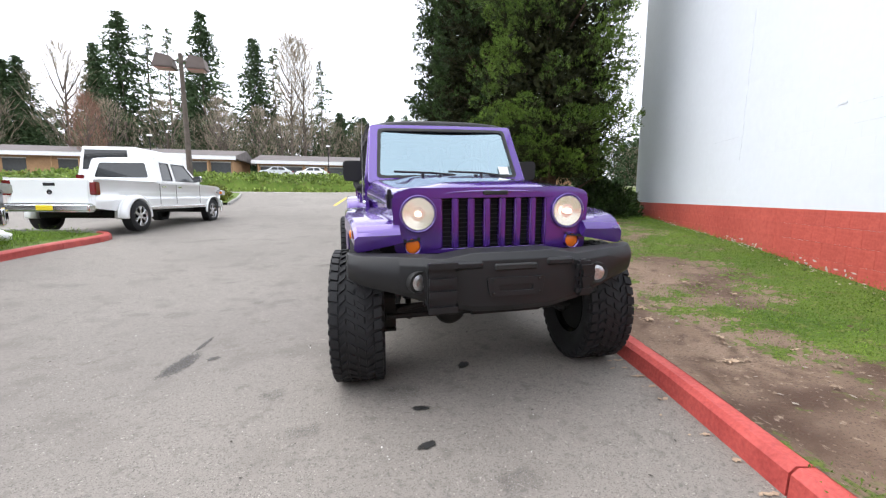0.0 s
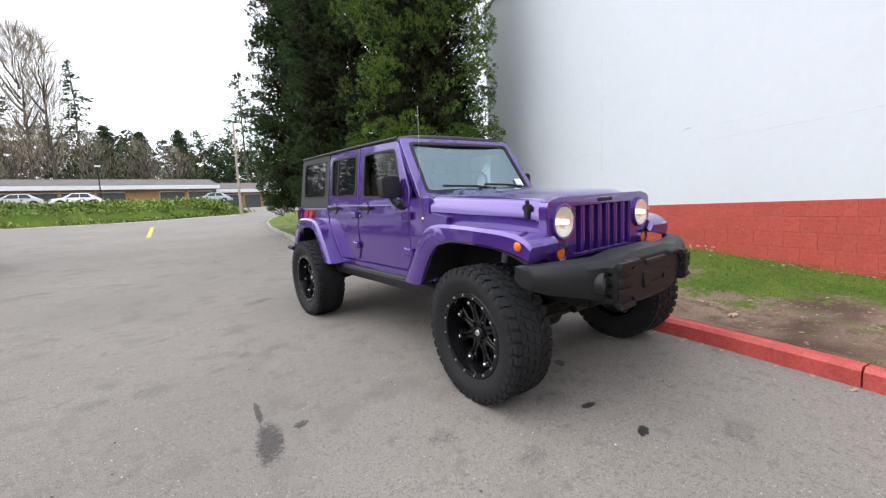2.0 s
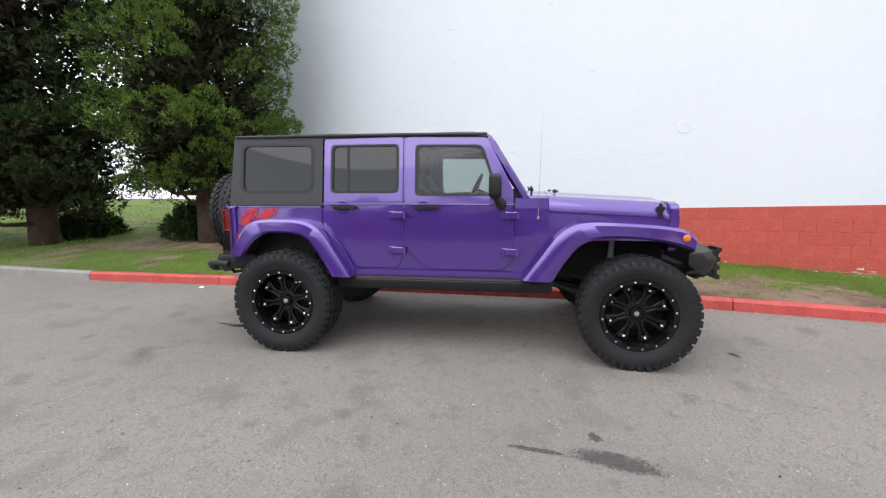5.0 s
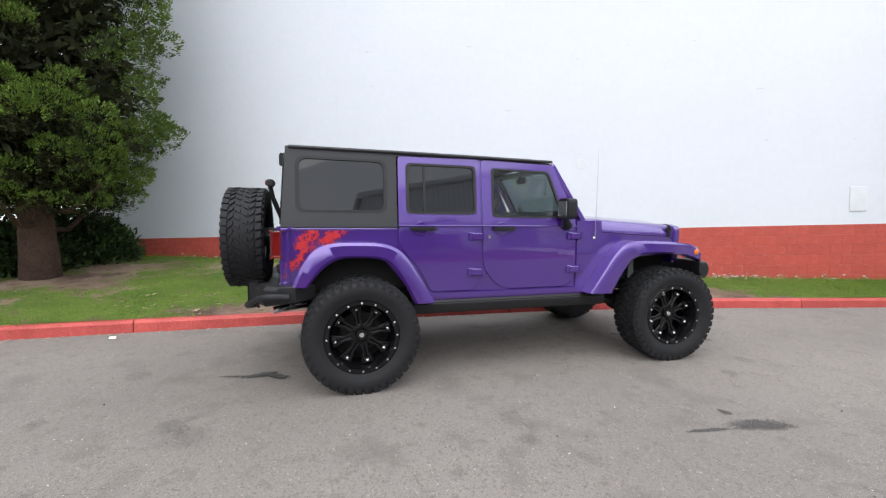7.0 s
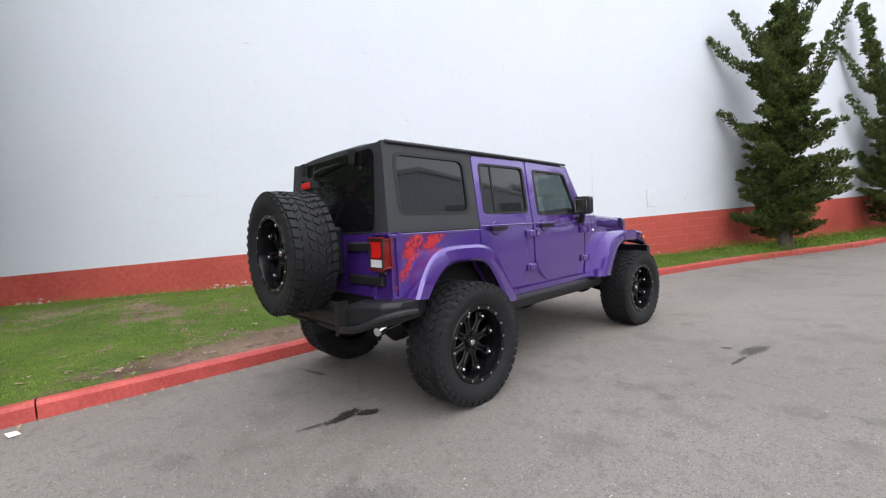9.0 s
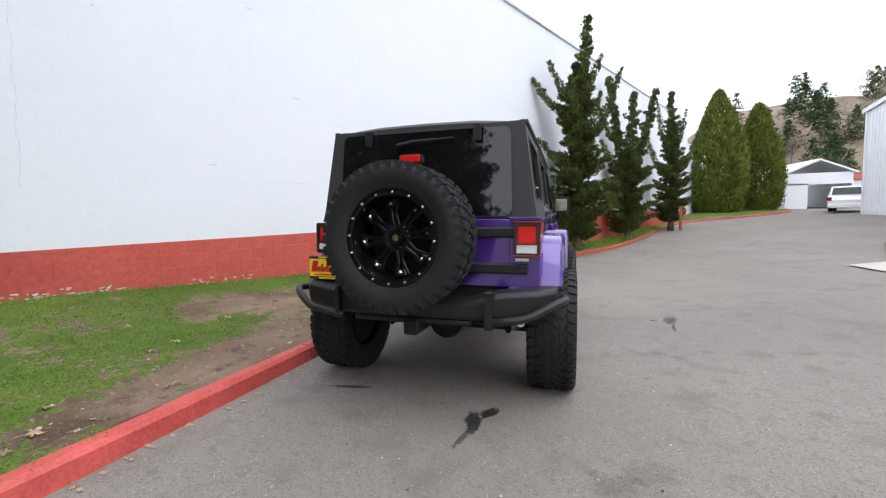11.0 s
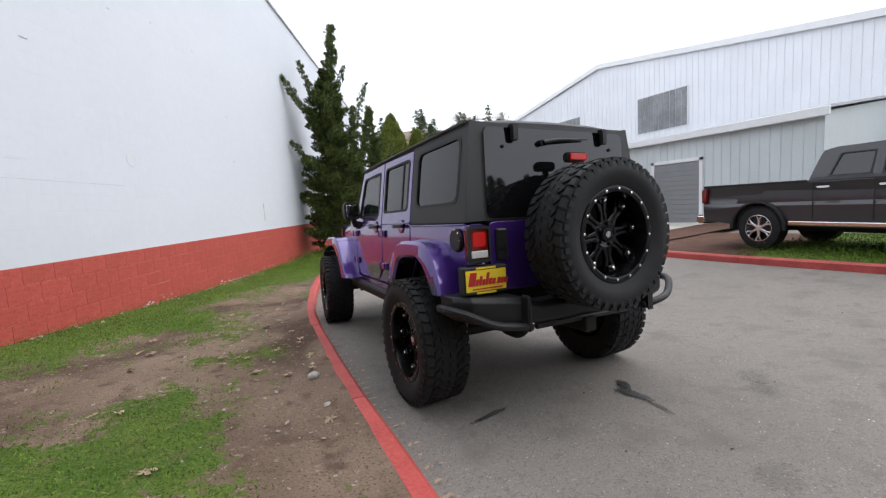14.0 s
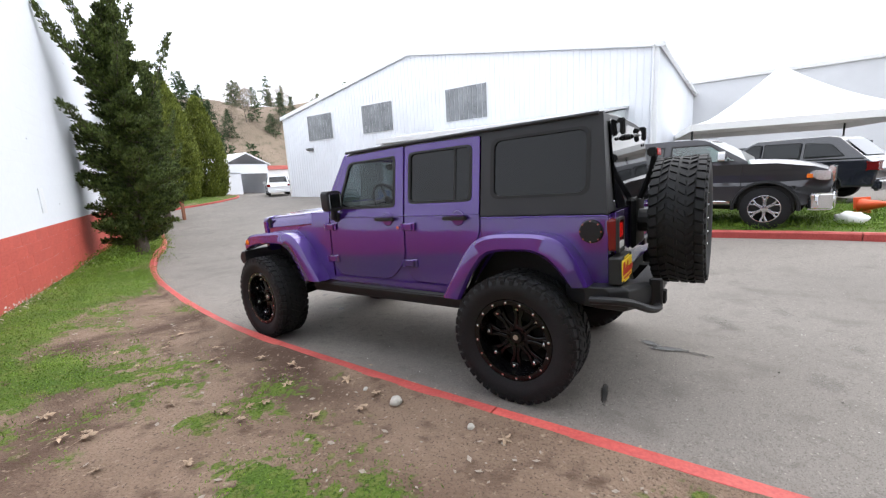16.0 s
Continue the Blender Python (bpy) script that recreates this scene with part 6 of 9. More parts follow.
def swept_conifer(label, base, h, seed, profile, leaders, horns=(), limbs=120):
    """A wall-side conifer: knobbly tiers on separate limbs with gaps between them, one or more leaders, and long upswept limbs.
    profile: (height, reach) pairs; leaders and horns: tips relative to the foot, horns with the height at which they leave the trunk."""
    rng = np.random.default_rng(seed)
    t = thing("conifer", label, "tree", Matrix.Translation(base), group="conifers along the wall")
    zs, rs = [p[0] for p in profile], [p[1] for p in profile]
    top = min(0.8 * h, zs[-1])
    bm = trunk(bmesh.new(), (0, 0, -0.3), (0, 0, top), 0.15, 0.06, rng, 0.04, flare=1.4)
    tips, dirs = [], []

    def clothe(pts, fat, first):
        """Knobs of foliage along a limb, thinning to its tip."""
        seg = [np.array(p) for p in pts]
        run = sum(np.linalg.norm(b - a) for a, b in zip(seg, seg[1:]))
        m = max(3, int(run / 0.13))
        for j in range(m):
            s = first + (1 - first) * (j + 0.5) / m
            x = s * (len(seg) - 1)
            q = min(len(seg) - 2, int(x))
            p = seg[q] * (1 - x + q) + seg[q + 1] * (x - q)
            tang = seg[q + 1] - seg[q]
            tang /= np.linalg.norm(tang) + 1e-9
            r = fat * (1.0 - 0.72 * s ** 2.5) * rng.uniform(0.65, 1.35)
            k = int(5 + 26 * r / 0.16)
            u = rng.normal(size=(k, 3))
            u /= np.linalg.norm(u, axis=1, keepdims=True)
            tips.append(p + r * u * np.array([1, 1, 0.62]) + np.array([0, 0, 0.35 * r]))
            dirs.append(0.8 * tang + 0.5 * u + np.array([0, 0, 0.75]))

    def limb(p0, tip, sag, fat, first=0.18):
        p0, tip = np.array(p0, float), np.array(tip, float)
        pts = []
        for j in range(8):
            s = j / 7
            p = p0 * (1 - s) + tip * s
            p[2] = p0[2] + (tip[2] - p0[2]) * s ** 1.8 - sag * math.sin(math.pi * min(1.0, s * 1.15)) * 0.5
            pts.append(tuple(p + 0.05 * rng.normal(size=3) * s * (1 - s)))
        tube(pts[::2] + [pts[-1]], [0.032, 0.026, 0.018, 0.010, 0.004], 5, bm)
        clothe(pts, fat, first)

    for i in range(limbs):
        f = (i + rng.uniform(0.1, 0.9)) / limbs
        z = zs[0] + (top - zs[0]) * f
        a = 2.4 * i + rng.normal() * 0.5
        reach = float(np.interp(z, zs, rs)) * rng.choice([0.55, 0.8, 1.0, 1.12], p=[0.25, 0.3, 0.3, 0.15])
        limb((0, 0, z), (reach * math.cos(a), reach * math.sin(a), z + reach * rng.uniform(0.05, 0.40)), 0.12 * reach, 0.15 + 0.035 * reach, 0.10)
    for z0, tip, sag in horns:
        limb((0, 0, z0), tip, sag, 0.17, 0.12)
    for lx, ly, lz in leaders:
        z0 = top * 0.62 if abs(lx) + abs(ly) > 0.5 else top * 0.85
        line = [(lx * s ** 0.75, ly * s ** 0.75, z0 + (lz - z0) * s) for s in np.linspace(0, 1, 9)]
        tube(line, [0.07, 0.062, 0.055, 0.047, 0.04, 0.032, 0.024, 0.016, 0.006], 6, bm)
        clothe(line, 0.17, 0.0)
        n = int((lz - z0) / 0.16)
        for i in range(n):
            s = (i + rng.uniform(0.2, 0.8)) / n
            p0 = (lx * s ** 0.75, ly * s ** 0.75, z0 + (lz - z0) * s)
            a = 2.4 * i + rng.normal() * 0.6
            reach = (0.50 * (1 - s) + 0.10) * rng.choice([0.6, 1.0, 1.35])
            limb(p0, (p0[0] + reach * math.cos(a), p0[1] + reach * math.sin(a), p0[2] + reach * rng.uniform(0.3, 0.8)), 0.05, 0.12, 0.1)
    part("trunk", bm, TRUNK_GREY, t, smooth=True)
    tips, dirs = np.concatenate(tips), np.concatenate(dirs)
    gap = (tips[:, :2] + np.array(base[:2]) - np.array(WALL_A)) @ np.array(WALL_N)
    tips[:, :2] += np.maximum(0.10 - gap, 0)[:, None] * np.array(WALL_N)
    quads("crown", blades(tips, dirs, 4, 0.095, 0.018, 0.45, 0.02, rng), LEAF_PINE, t)
    return t


swept_conifer("tall dark green conifer with upswept limbs beside the white wall", (-1.2, -11.3, land(-1.2, -11.3) + 0.2), 8.0, 4,
              [(0.3, 0.8), (0.7, 1.25), (1.6, 1.35), (2.6, 1.2), (3.6, 1.15), (4.4, 0.75), (5.4, 0.6), (6.4, 0.4)], [(-0.35, 0.2, 8.05)],
              [(5.0, (1.55, 0.75, 6.05), 0.5), (4.1, (-1.45, 0.45, 6.15), 0.9), (5.4, (0.95, 0.8, 6.55), 0.3), (5.7, (-0.85, -0.3, 6.9), 0.3), (4.6, (0.2, 1.5, 5.7), 0.5), (4.2, (-0.9, -1.5, 5.9), 0.6), (3.2, (1.35, 0.6, 3.95), 0.4)])
swept_conifer("dark green conifer forked into crooked leaders at the wall", (-3.6, -17.2, land(-3.6, -17.2) + 0.2), 7.3, 7,
              [(0.3, 0.8), (0.8, 1.2), (2.0, 1.25), (3.2, 0.95), (4.0, 0.5)], [(0.95, 0.80, 7.45), (-0.25, -0.25, 6.9), (-1.35, -1.15, 7.15)],
              [(3.0, (1.3, 1.1, 4.6), 0.4), (4.4, (1.5, 1.1, 6.2), 0.3)], limbs=80)
swept_conifer("dark green conifer with ragged upswept side limbs at the wall", (-6.7, -23.3, land(-6.7, -23.3) + 0.2), 7.8, 11,
              [(0.3, 0.8), (0.8, 1.25), (2.2, 1.3), (3.6, 0.95), (5.0, 0.55), (6.2, 0.35)], [(0.1, 0.1, 7.9)],
              [(3.4, (-1.9, -1.6, 6.1), 0.8), (4.4, (1.0, 0.85, 7.3), 0.4), (3.0, (1.7, 1.4, 5.6), 0.5), (4.8, (-0.9, -0.7, 7.0), 0.4), (2.4, (-2.0, -1.5, 4.2), 0.5)], limbs=85)


def thuja(label, base, h, r, seed):
    rng = np.random.default_rng(seed)
    t = thing("cypress_tree", label, "tree", Matrix.Translation(base), group="clipped cypresses")
    part("trunk", trunk(bmesh.new(), (0, 0, -0.4), (0, 0, h * 0.9), 0.12, 0.02, rng, 0.03), TRUNK_GREY, t)
    n = 5200
    f = rng.uniform(size=n) ** 1.3
    a = rng.uniform(0, 2 * math.pi, n)
    rr = r * np.sin(np.pi * np.clip(0.16 + 0.84 * f, 0, 1)) ** 0.7 * (1 - 0.45 * f) * 1.15 * rng.uniform(0.80, 1.03, n)
    rr *= np.array([1 + 0.12 * noise.noise(Vector((math.cos(q) * 2, math.sin(q) * 2, zz * 7 + seed))) for q, zz in zip(a, f)])
    p = np.stack([rr * np.cos(a), rr * np.sin(a), 0.1 + h * f], 1)
    d = np.stack([0.5 * np.cos(a), 0.5 * np.sin(a), 0 * a + 1.0], 1)
    quads("crown", blades(p, d, 6, 0.30, 0.045, 0.3, 0.09, rng), LEAF_THUJA, t)
    return t


thuja("olive green conical cypress at the bend of the drive", (-13.0, -37.0, land(-13.0, -37.0) + 0.1), 10.2, 2.2, 21)
thuja("olive green conical cypress at the bend of the drive", (-16.4, -38.4, land(-16.4, -38.4) + 0.1), 8.9, 1.9, 22)


def bush(label, base, r, h, leaf, seed, n=900):
    rng = np.random.default_rng(seed)
    t = thing("bush", label, "bush", Matrix.Translation(base))
    u = rng.normal(size=(n, 3))
    u /= np.linalg.norm(u, axis=1, keepdims=True)
    u[:, 2] = np.abs(u[:, 2])
    p = u * np.array([r, r, h]) * rng.uniform(0.55, 1.0, (n, 1))
    b = bmesh.new()
    for k in range(7):
        a = 2 * math.pi * k / 7
        tube([(0, 0, -0.1), (r * 0.4 * math.cos(a), r * 0.4 * math.sin(a), h * 0.4), (r * 0.7 * math.cos(a), r * 0.7 * math.sin(a), h * 0.75)], [0.03, 0.02, 0.008], 5, b)
    part("trunk", b, TRUNK_GREY, t)
    quads("foliage", blades(p, u + np.array([0, 0, 0.3]), 14, 0.12, 0.025, 0.6, 0.06, rng), leaf, t)
    return t


bush("dark green bush against the wall's corner", (6.6, 6.9, land(6.6, 6.9) + 0.25), 1.15, 1.15, LEAF_DARK, 31, 1300)
bush("dark green bush under the tall evergreen", (5.5, 7.3, land(5.5, 7.3) + 0.25), 1.0, 0.95, LEAF_DARK, 33, 900)
bush("dark green bush behind the tree", (5.4, 10.8, land(5.4, 10.8) + 0.25), 0.8, 0.7, LEAF_DARK, 32, 500)

# ---- far woods ----
def fir_blades(h, r, rng, whorls, per, bare=0.12, ragged=0.3):
    """Foliage points, directions and lengths along drooping whorled limbs."""
    out_p, out_d, ln = [], [], []
    for i in range(whorls):
        f = bare + (1 - bare) * (i + rng.uniform(-0.3, 0.3)) / whorls
        g = max(0.0, 1 - (f - bare) / (1 - bare))
        for k in range(per):
            a = rng.uniform(0, 2 * math.pi)
            reach = max(0.15, 1.25 * r * g ** 0.72 * (1 + ragged * rng.normal()) + 0.012 * h)
            for j in range(4):
                s = (j + rng.uniform(0.1, 0.9)) / 4
                out_p.append((reach * s * math.cos(a), reach * s * math.sin(a), h * f - 0.30 * reach * s + 0.12 * reach * s * s))
                out_d.append((math.cos(a), math.sin(a), -0.15 + rng.normal() * 0.2))
                ln.append(0.28 + 0.19 * reach)
    return np.array(out_p), np.array(out_d), np.array(ln)


def far_fir(label, base, h, r, seed, whorls=60, per=9, bare=0.06, ragged=0.22):
    rng = np.random.default_rng(seed)
    t = thing("fir_tree", label, "tree", Matrix.Translation(base), group="firs of the far woods")
    part("trunk", trunk(bmesh.new(), (0, 0, -1.5), (0, 0, h), 0.009 * h + 0.05, 0.04, rng, 0.15, n=7, flare=1.1), TRUNK_GREY, t)
    p, d, ln = fir_blades(h, r, rng, whorls, per, bare, ragged)
    quads("crown", blades(p, d, 4, np.repeat(ln, 4)[:, None], 0.08 + 0.0025 * h, 0.55, 0.16, rng), LEAF_FAR, t)
    return t


def bare_quads(h, r, rng, n=520, low=0.25, wide=1.0):
    """Ascending bare branches and twigs."""
    out = []
    for _ in range(n):
        f = low + (1 - low) * rng.uniform() ** 0.8
        a = rng.uniform(0, 2 * math.pi)
        w = r * math.sin(math.pi * min(1, max(0.05, (f - low) / (1 - low) * 0.85 + 0.12))) * rng.uniform(0.2, 1)
        p = np.array([w * math.cos(a), w * math.sin(a), h * f])
        d = np.array([0.45 * math.cos(a), 0.45 * math.sin(a), 1.0]) + 0.3 * rng.normal(size=3)
        d /= np.linalg.norm(d)
        s = np.cross(d, rng.normal(size=3))
        s /= np.linalg.norm(s)
        ln, wd = h * 0.11 * rng.uniform(0.5, 1.4), 0.011 * wide * h ** 0.8 * rng.uniform(0.2, 0.7)
        out.append([p, p + d * ln * 0.5 + s * wd, p + d * ln, p + d * ln * 0.5 - s * wd])
    return np.array(out)


def bare_tree(label, base, h, r, seed, mat=None, n=1300):
    rng = np.random.default_rng(seed)
    t = thing("bare_tree", label, "tree", Matrix.Translation(base), group="bare trees of the far woods")
    bm = trunk(bmesh.new(), (0, 0, -1.0), (0.2, 0, h * 0.92), 0.014 * h + 0.03, 0.02, rng, 0.2, n=7, flare=1.1)
    for _ in range(16):
        f = rng.uniform(0.25, 0.75)
        a = rng.uniform(0, 2 * math.pi)
        q = r * rng.uniform(0.4, 0.9)
        tube([(0, 0, h * f), (q * 0.5 * math.cos(a), q * 0.5 * math.sin(a), h * f + q * 0.7), (q * math.cos(a), q * math.sin(a), h * f + q * 1.7)], [0.006 * h, 0.004 * h, 0.001 * h], 5, bm)
    part("trunk", bm, TRUNK_GREY, t)
    quads("crown", bare_quads(h, r, rng, n, wide=0.5), mat or TWIG, t)
    return t


# ---- woods, bank and low buildings behind the parked vehicles ----
for i, (x, y, h, r) in enumerate(((-71, 108, 28, 5.0), (-61, 118, 35, 4.2), (-47, 99, 36, 6.2), (-32, 101, 38, 5.6), (-22, 104, 34, 4.8), (-3, 113, 20, 4.2), (3, 111, 18.5, 4.0),
                                  (11, 115, 20, 4.0), (-66, 96, 24, 4.5), (-79, 100, 26, 5.0), (-54, 104, 27, 5.0), (-37, 108, 25, 4.5))):
    far_fir("tall dark green fir in the far woods", (x, y, land(x, y)), h, r, 100 + i)
for i, (x, y, h, r) in enumerate(((-46, 109.5, 38, 2.4), (-43.5, 114, 39, 2.0), (-18.3, 108, 34, 2.6), (-6.8, 99.5, 29, 2.2), (19.2, 88.3, 27.5, 3.4))):
    far_fir("thin ragged fir standing above the woods", (x, y, land(x, y)), h, r, 130 + i, whorls=30, per=3, bare=0.3, ragged=0.45)
for i, (x, y, h, r) in enumerate(((-55, 94, 26, 6.0), (-13.3, 96, 31, 3.4), (-10.4, 95, 30, 3.0), (-27, 92, 17, 5), (-19, 90, 15, 5), (-36, 90, 16, 6), (-5, 92, 14, 5), (-45, 88, 15, 6), (2, 98, 14, 5), (-64, 86, 18, 6), (-14, 86, 13, 5), (-24, 84, 13, 5), (8, 100, 13, 5))):
    bare_tree("bare pale brown tree at the wood's edge", (x, y, land(x, y)), h, r, 160 + i)
bare_tree("small tree with dry reddish leaves", (-38.4, 68.2, land(-38, 68)), 12.5, 2.6, 190, TWIG_RED, 1900)
rng = np.random.default_rng(77)
green, brown = [], []
for k in range(340):
    x = rng.uniform(-140, 110)
    y = 118 + rng.uniform(0, 26) + 0.0008 * x * x
    h = rng.uniform(15, 24)
    b = np.array([x, y, land(x, y)])
    if rng.uniform() < 0.60:
        p, d, ln = fir_blades(h, h * 0.20, rng, 14, 4, 0.03)
        green.append(blades(p, d, 3, np.repeat(ln * 1.3, 3)[:, None], 0.26, 0.5, 0.3, rng) + b)
    else:
        brown.append(bare_quads(h * 0.85, h * 0.28, rng, 300, 0.03) + b)
quads("woods", np.concatenate(green), LEAF_FAR, label="dense dark green fir woods in the distance", kind="stuff")
quads("thicket", np.concatenate(brown), TWIG, label="bare brown thicket among the firs", kind="stuff")

# ivy bank
vs, fs, pts, nrm = [], [], [], []
BANK = [(-46, 33), (-30, 35.0), (-16, 36.5), (-4, 38.0), (3.5, 39.5), (7.2, 41.5)]
line = catmull(BANK, 10)
K = 12
for j, p in enumerate(line):
    for c in range(K + 1):
        f = c / K
        end = min(1.0, (len(line) - 1 - j) / 10)
        x, y = p[0], p[1] + 9.0 * f
        z = land(x, y) + 1.55 * end * math.sin(math.pi * f ** 0.6) * (1 + 0.25 * noise2(x, y, 0.25)) + 0.15 * noise2(x, y, 0.9) - 0.05
        vs.append((x, y, z))
for j in range(len(line) - 1):
    for c in range(K):
        a = j * (K + 1) + c
        fs.append((a, a + K + 1, a + K + 2, a + 1))
tagged(raw("bank", vs, fs, LAWN, smooth=True), "low earth bank covered in ivy", "bank", kind="structure")
va = np.array(vs)
idx = rng.integers(0, len(va), 12000)
pp = va[idx] + rng.normal(size=(12000, 3)) * np.array([0.45, 0.35, 0.08])
quads("ivy", blades(pp, np.tile([0.0, -0.35, 1.0], (12000, 1)), 3, 0.28, 0.09, 0.7, 0.12, rng), IVY, label="bright green ivy covering the bank", kind="stuff")

SHINGLE = surface("brown_grey_roof_felt", (0.13, 0.115, 0.11), 0.95, var=0.25, scale=0.8, fine=8, bump=0.3)
TAN = surface("tan_board_wall", (0.40, 0.24, 0.13), 0.85, var=0.2, scale=0.7, fine=9, bump=0.2)
SHOP_DARK = surface("dark_shop_front", (0.05, 0.055, 0.06), 0.3, var=0.3, bump=0)
WHITE_SHOP = surface("white_fascia", (0.7, 0.7, 0.7), 0.7, var=0.1, bump=0)


def low_block(x0, x1, y0, deep, z0, eave, ridge, label):
    b = thing("low_building", label, "building")
    part("wall", box(x0, y0, z0 - 1.5, x1, y0 + deep, eave), TAN, b)
    part("roof", prism([(y0 - 1.4, eave - 0.1), (y0 + deep / 2, ridge), (y0 + deep + 1.0, eave - 0.1), (y0 + deep + 1.0, eave - 0.45), (y0 - 1.4, eave - 0.45)], 0, x0 - 0.8, x1 + 0.8), SHINGLE, b)
    part("fascia", box(x0 - 0.85, y0 - 1.5, eave - 0.65, x1 + 0.85, y0 - 1.38, eave - 0.1), WHITE_SHOP, b)
    k = int((x1 - x0) / 3.2)
    for i in range(k):
        a = x0 + (x1 - x0) * i / k
        if i % 5 == 4:
            continue
        w = part("window", box(a + 0.3, y0 - 0.06, z0 - 0.2, a + (x1 - x0) / k - 0.25, y0 + 0.02, eave - 1.0), SHOP_DARK, b)
        part("frame", box(a + 0.2, y0 - 0.09, eave - 1.0, a + (x1 - x0) / k - 0.15, y0 - 0.02, eave - 0.85), WHITE_SHOP, w)
        part("post", box(a + 0.05, y0 - 1.2, z0 - 1.0, a + 0.2, y0 - 1.05, eave - 0.4), TAN, b)
    return b


low_block(-75, -18.5, 66.5, 12, 4.6, 7.2, 8.6, "long low shop row with brown roof and tan walls")
low_block(-15.5, 9.5, 70.5, 12, 4.6, 7.0, 8.4, "low tan building with brown roof and white fascia")
low_block(12.0, 46.0, 78.0, 12, 3.6, 6.8, 8.4, "low building with brown roof behind the bank")
# lamp post with two box heads
lamp = thing("street_lamp", "tall wooden lamp post with two brown box heads", "lamp post", Matrix.Translation((-10.0, 22.8, land(-10, 22.8))))
part("pole", tube([(0, 0, -0.3), (-0.05, 0, 4), (-0.12, 0, 8.3)], [0.17, 0.14, 0.11], 10), TRUNK_GREY, lamp)
part("crossarm", tube([(-1.2, 0, 7.9), (1.0, 0, 7.9)], 0.05, 8), TRUNK_GREY, lamp)
for x in (-0.95, 0.72):
    hd = part("lamp_head", prism([(x - 0.55, 7.45), (x + 0.55, 7.45), (x + 0.42, 8.05), (x - 0.30, 8.2)], 1, -0.4, 0.4, 0.03), surface("brown_lamp_head", (0.11, 0.085, 0.075), 0.7), lamp)
    part("lens", box(x - 0.42, -0.32, 7.38, x + 0.42, 0.32, 7.45, 0.01), surface("lamp_lens", (0.3, 0.15, 0.12), 0.3), hd)
pole2 = thing("utility_pole", "slim pale wooden pole at the corner of the drive", "pole", Matrix.Translation((6.2, 37.5, land(6.2, 37.5))))
part("shaft", tube([(0, 0, -0.5), (0.0, 0, 4), (0.05, 0, 8.2)], [0.12, 0.10, 0.08], 10), surface("pale_pole_wood", (0.33, 0.28, 0.22), 0.9, var=0.25), pole2)
part("cap", lathe([(0, 0.09), (0.12, 0.07), (0.14, 0)], 10, axis=2, m=Matrix.Translation((0.05, 0, 8.2))), TRUNK_GREY, pole2)
for (x, y, hh) in ((-27, 60, 6.5), (-4, 64, 6.0)):
    pl = thing("street_lamp", "thin grey lamp post near the low shops", "lamp post", Matrix.Translation((x, y, land(x, y))))
    part("pole", tube([(0, 0, 0), (0, 0, hh)], 0.07, 7), STEEL, pl)
    part("lamp_head", box(-0.3, -0.15, hh, 0.3, 0.15, hh + 0.2, 0.04), WHITE_SHOP, pl)
# painted lines on the asphalt
YELLOW = surface("worn_yellow_road_paint", (0.62, 0.42, 0.06), 0.85, var=0.3, scale=3, fine=20, bump=0.1)
WHITE_LINE = surface("worn_white_road_paint", (0.6, 0.6, 0.58), 0.85, var=0.3, scale=3, fine=20, bump=0.1)


def painted(name, a, b, w, material, label):
    n = 10
    vv, ff = [], []
    a, b = Vector(a), Vector(b)
    d = (b - a).normalized()
    o = Vector((-d.y, d.x)) * w / 2
    for i in range(n + 1):
        p = a + (b - a) * i / n
        for q in (p + o, p - o):
            vv.append((q.x, q.y, land(q.x, q.y) + 0.006))
    ff = [(2 * i, 2 * i + 1, 2 * i + 3, 2 * i + 2) for i in range(n)]
    return tagged(raw(name, vv, ff, material), label, "road marking", kind="structure")


painted("yellow_line", (-1.75, 19.5), (-1.1, 28.0), 0.18, YELLOW, "worn yellow centre line on the asphalt")
painted("white_line", (-34, 33.3), (6.0, 37.6), 0.3, WHITE_LINE, "worn white stop line before the ivy bank")

# planted strip and pale kerb beyond the white pickup
strip = [np.array(p) for p in ((-7.15, 19.6), (-7.4, 21.0), (-7.7, 23.0), (-8.2, 26.0), (-9.2, 31.0))]
strip_line = catmull(strip, 6)
kerb_strip = tagged(new("kerb_strip"), "pale concrete kerb of the planted strip", "kerb", kind="structure")
kerb_run(kerb_strip, strip_line, left_of(strip_line, 1), 0.0, colours=lambda p: GREY_KERB)
fan("planted_strip", strip_line, -11.5, LAWN, 0.14, "grassy planted strip beside the pale kerb", "planting bed")
rng = np.random.default_rng(5)
for i, (x, y, r, h) in enumerate(((-8.3, 20.6, 0.65, 0.6), (-8.7, 22.2, 0.8, 0.75), (-9.3, 24.5, 1.0, 0.8), (-10.2, 21.2, 0.8, 0.7))):
    bush("low grey-green shrub in the planted strip", (x, y, land(x, y) + 0.12), r, h, LEAF_THUJA, 40 + i, 300)

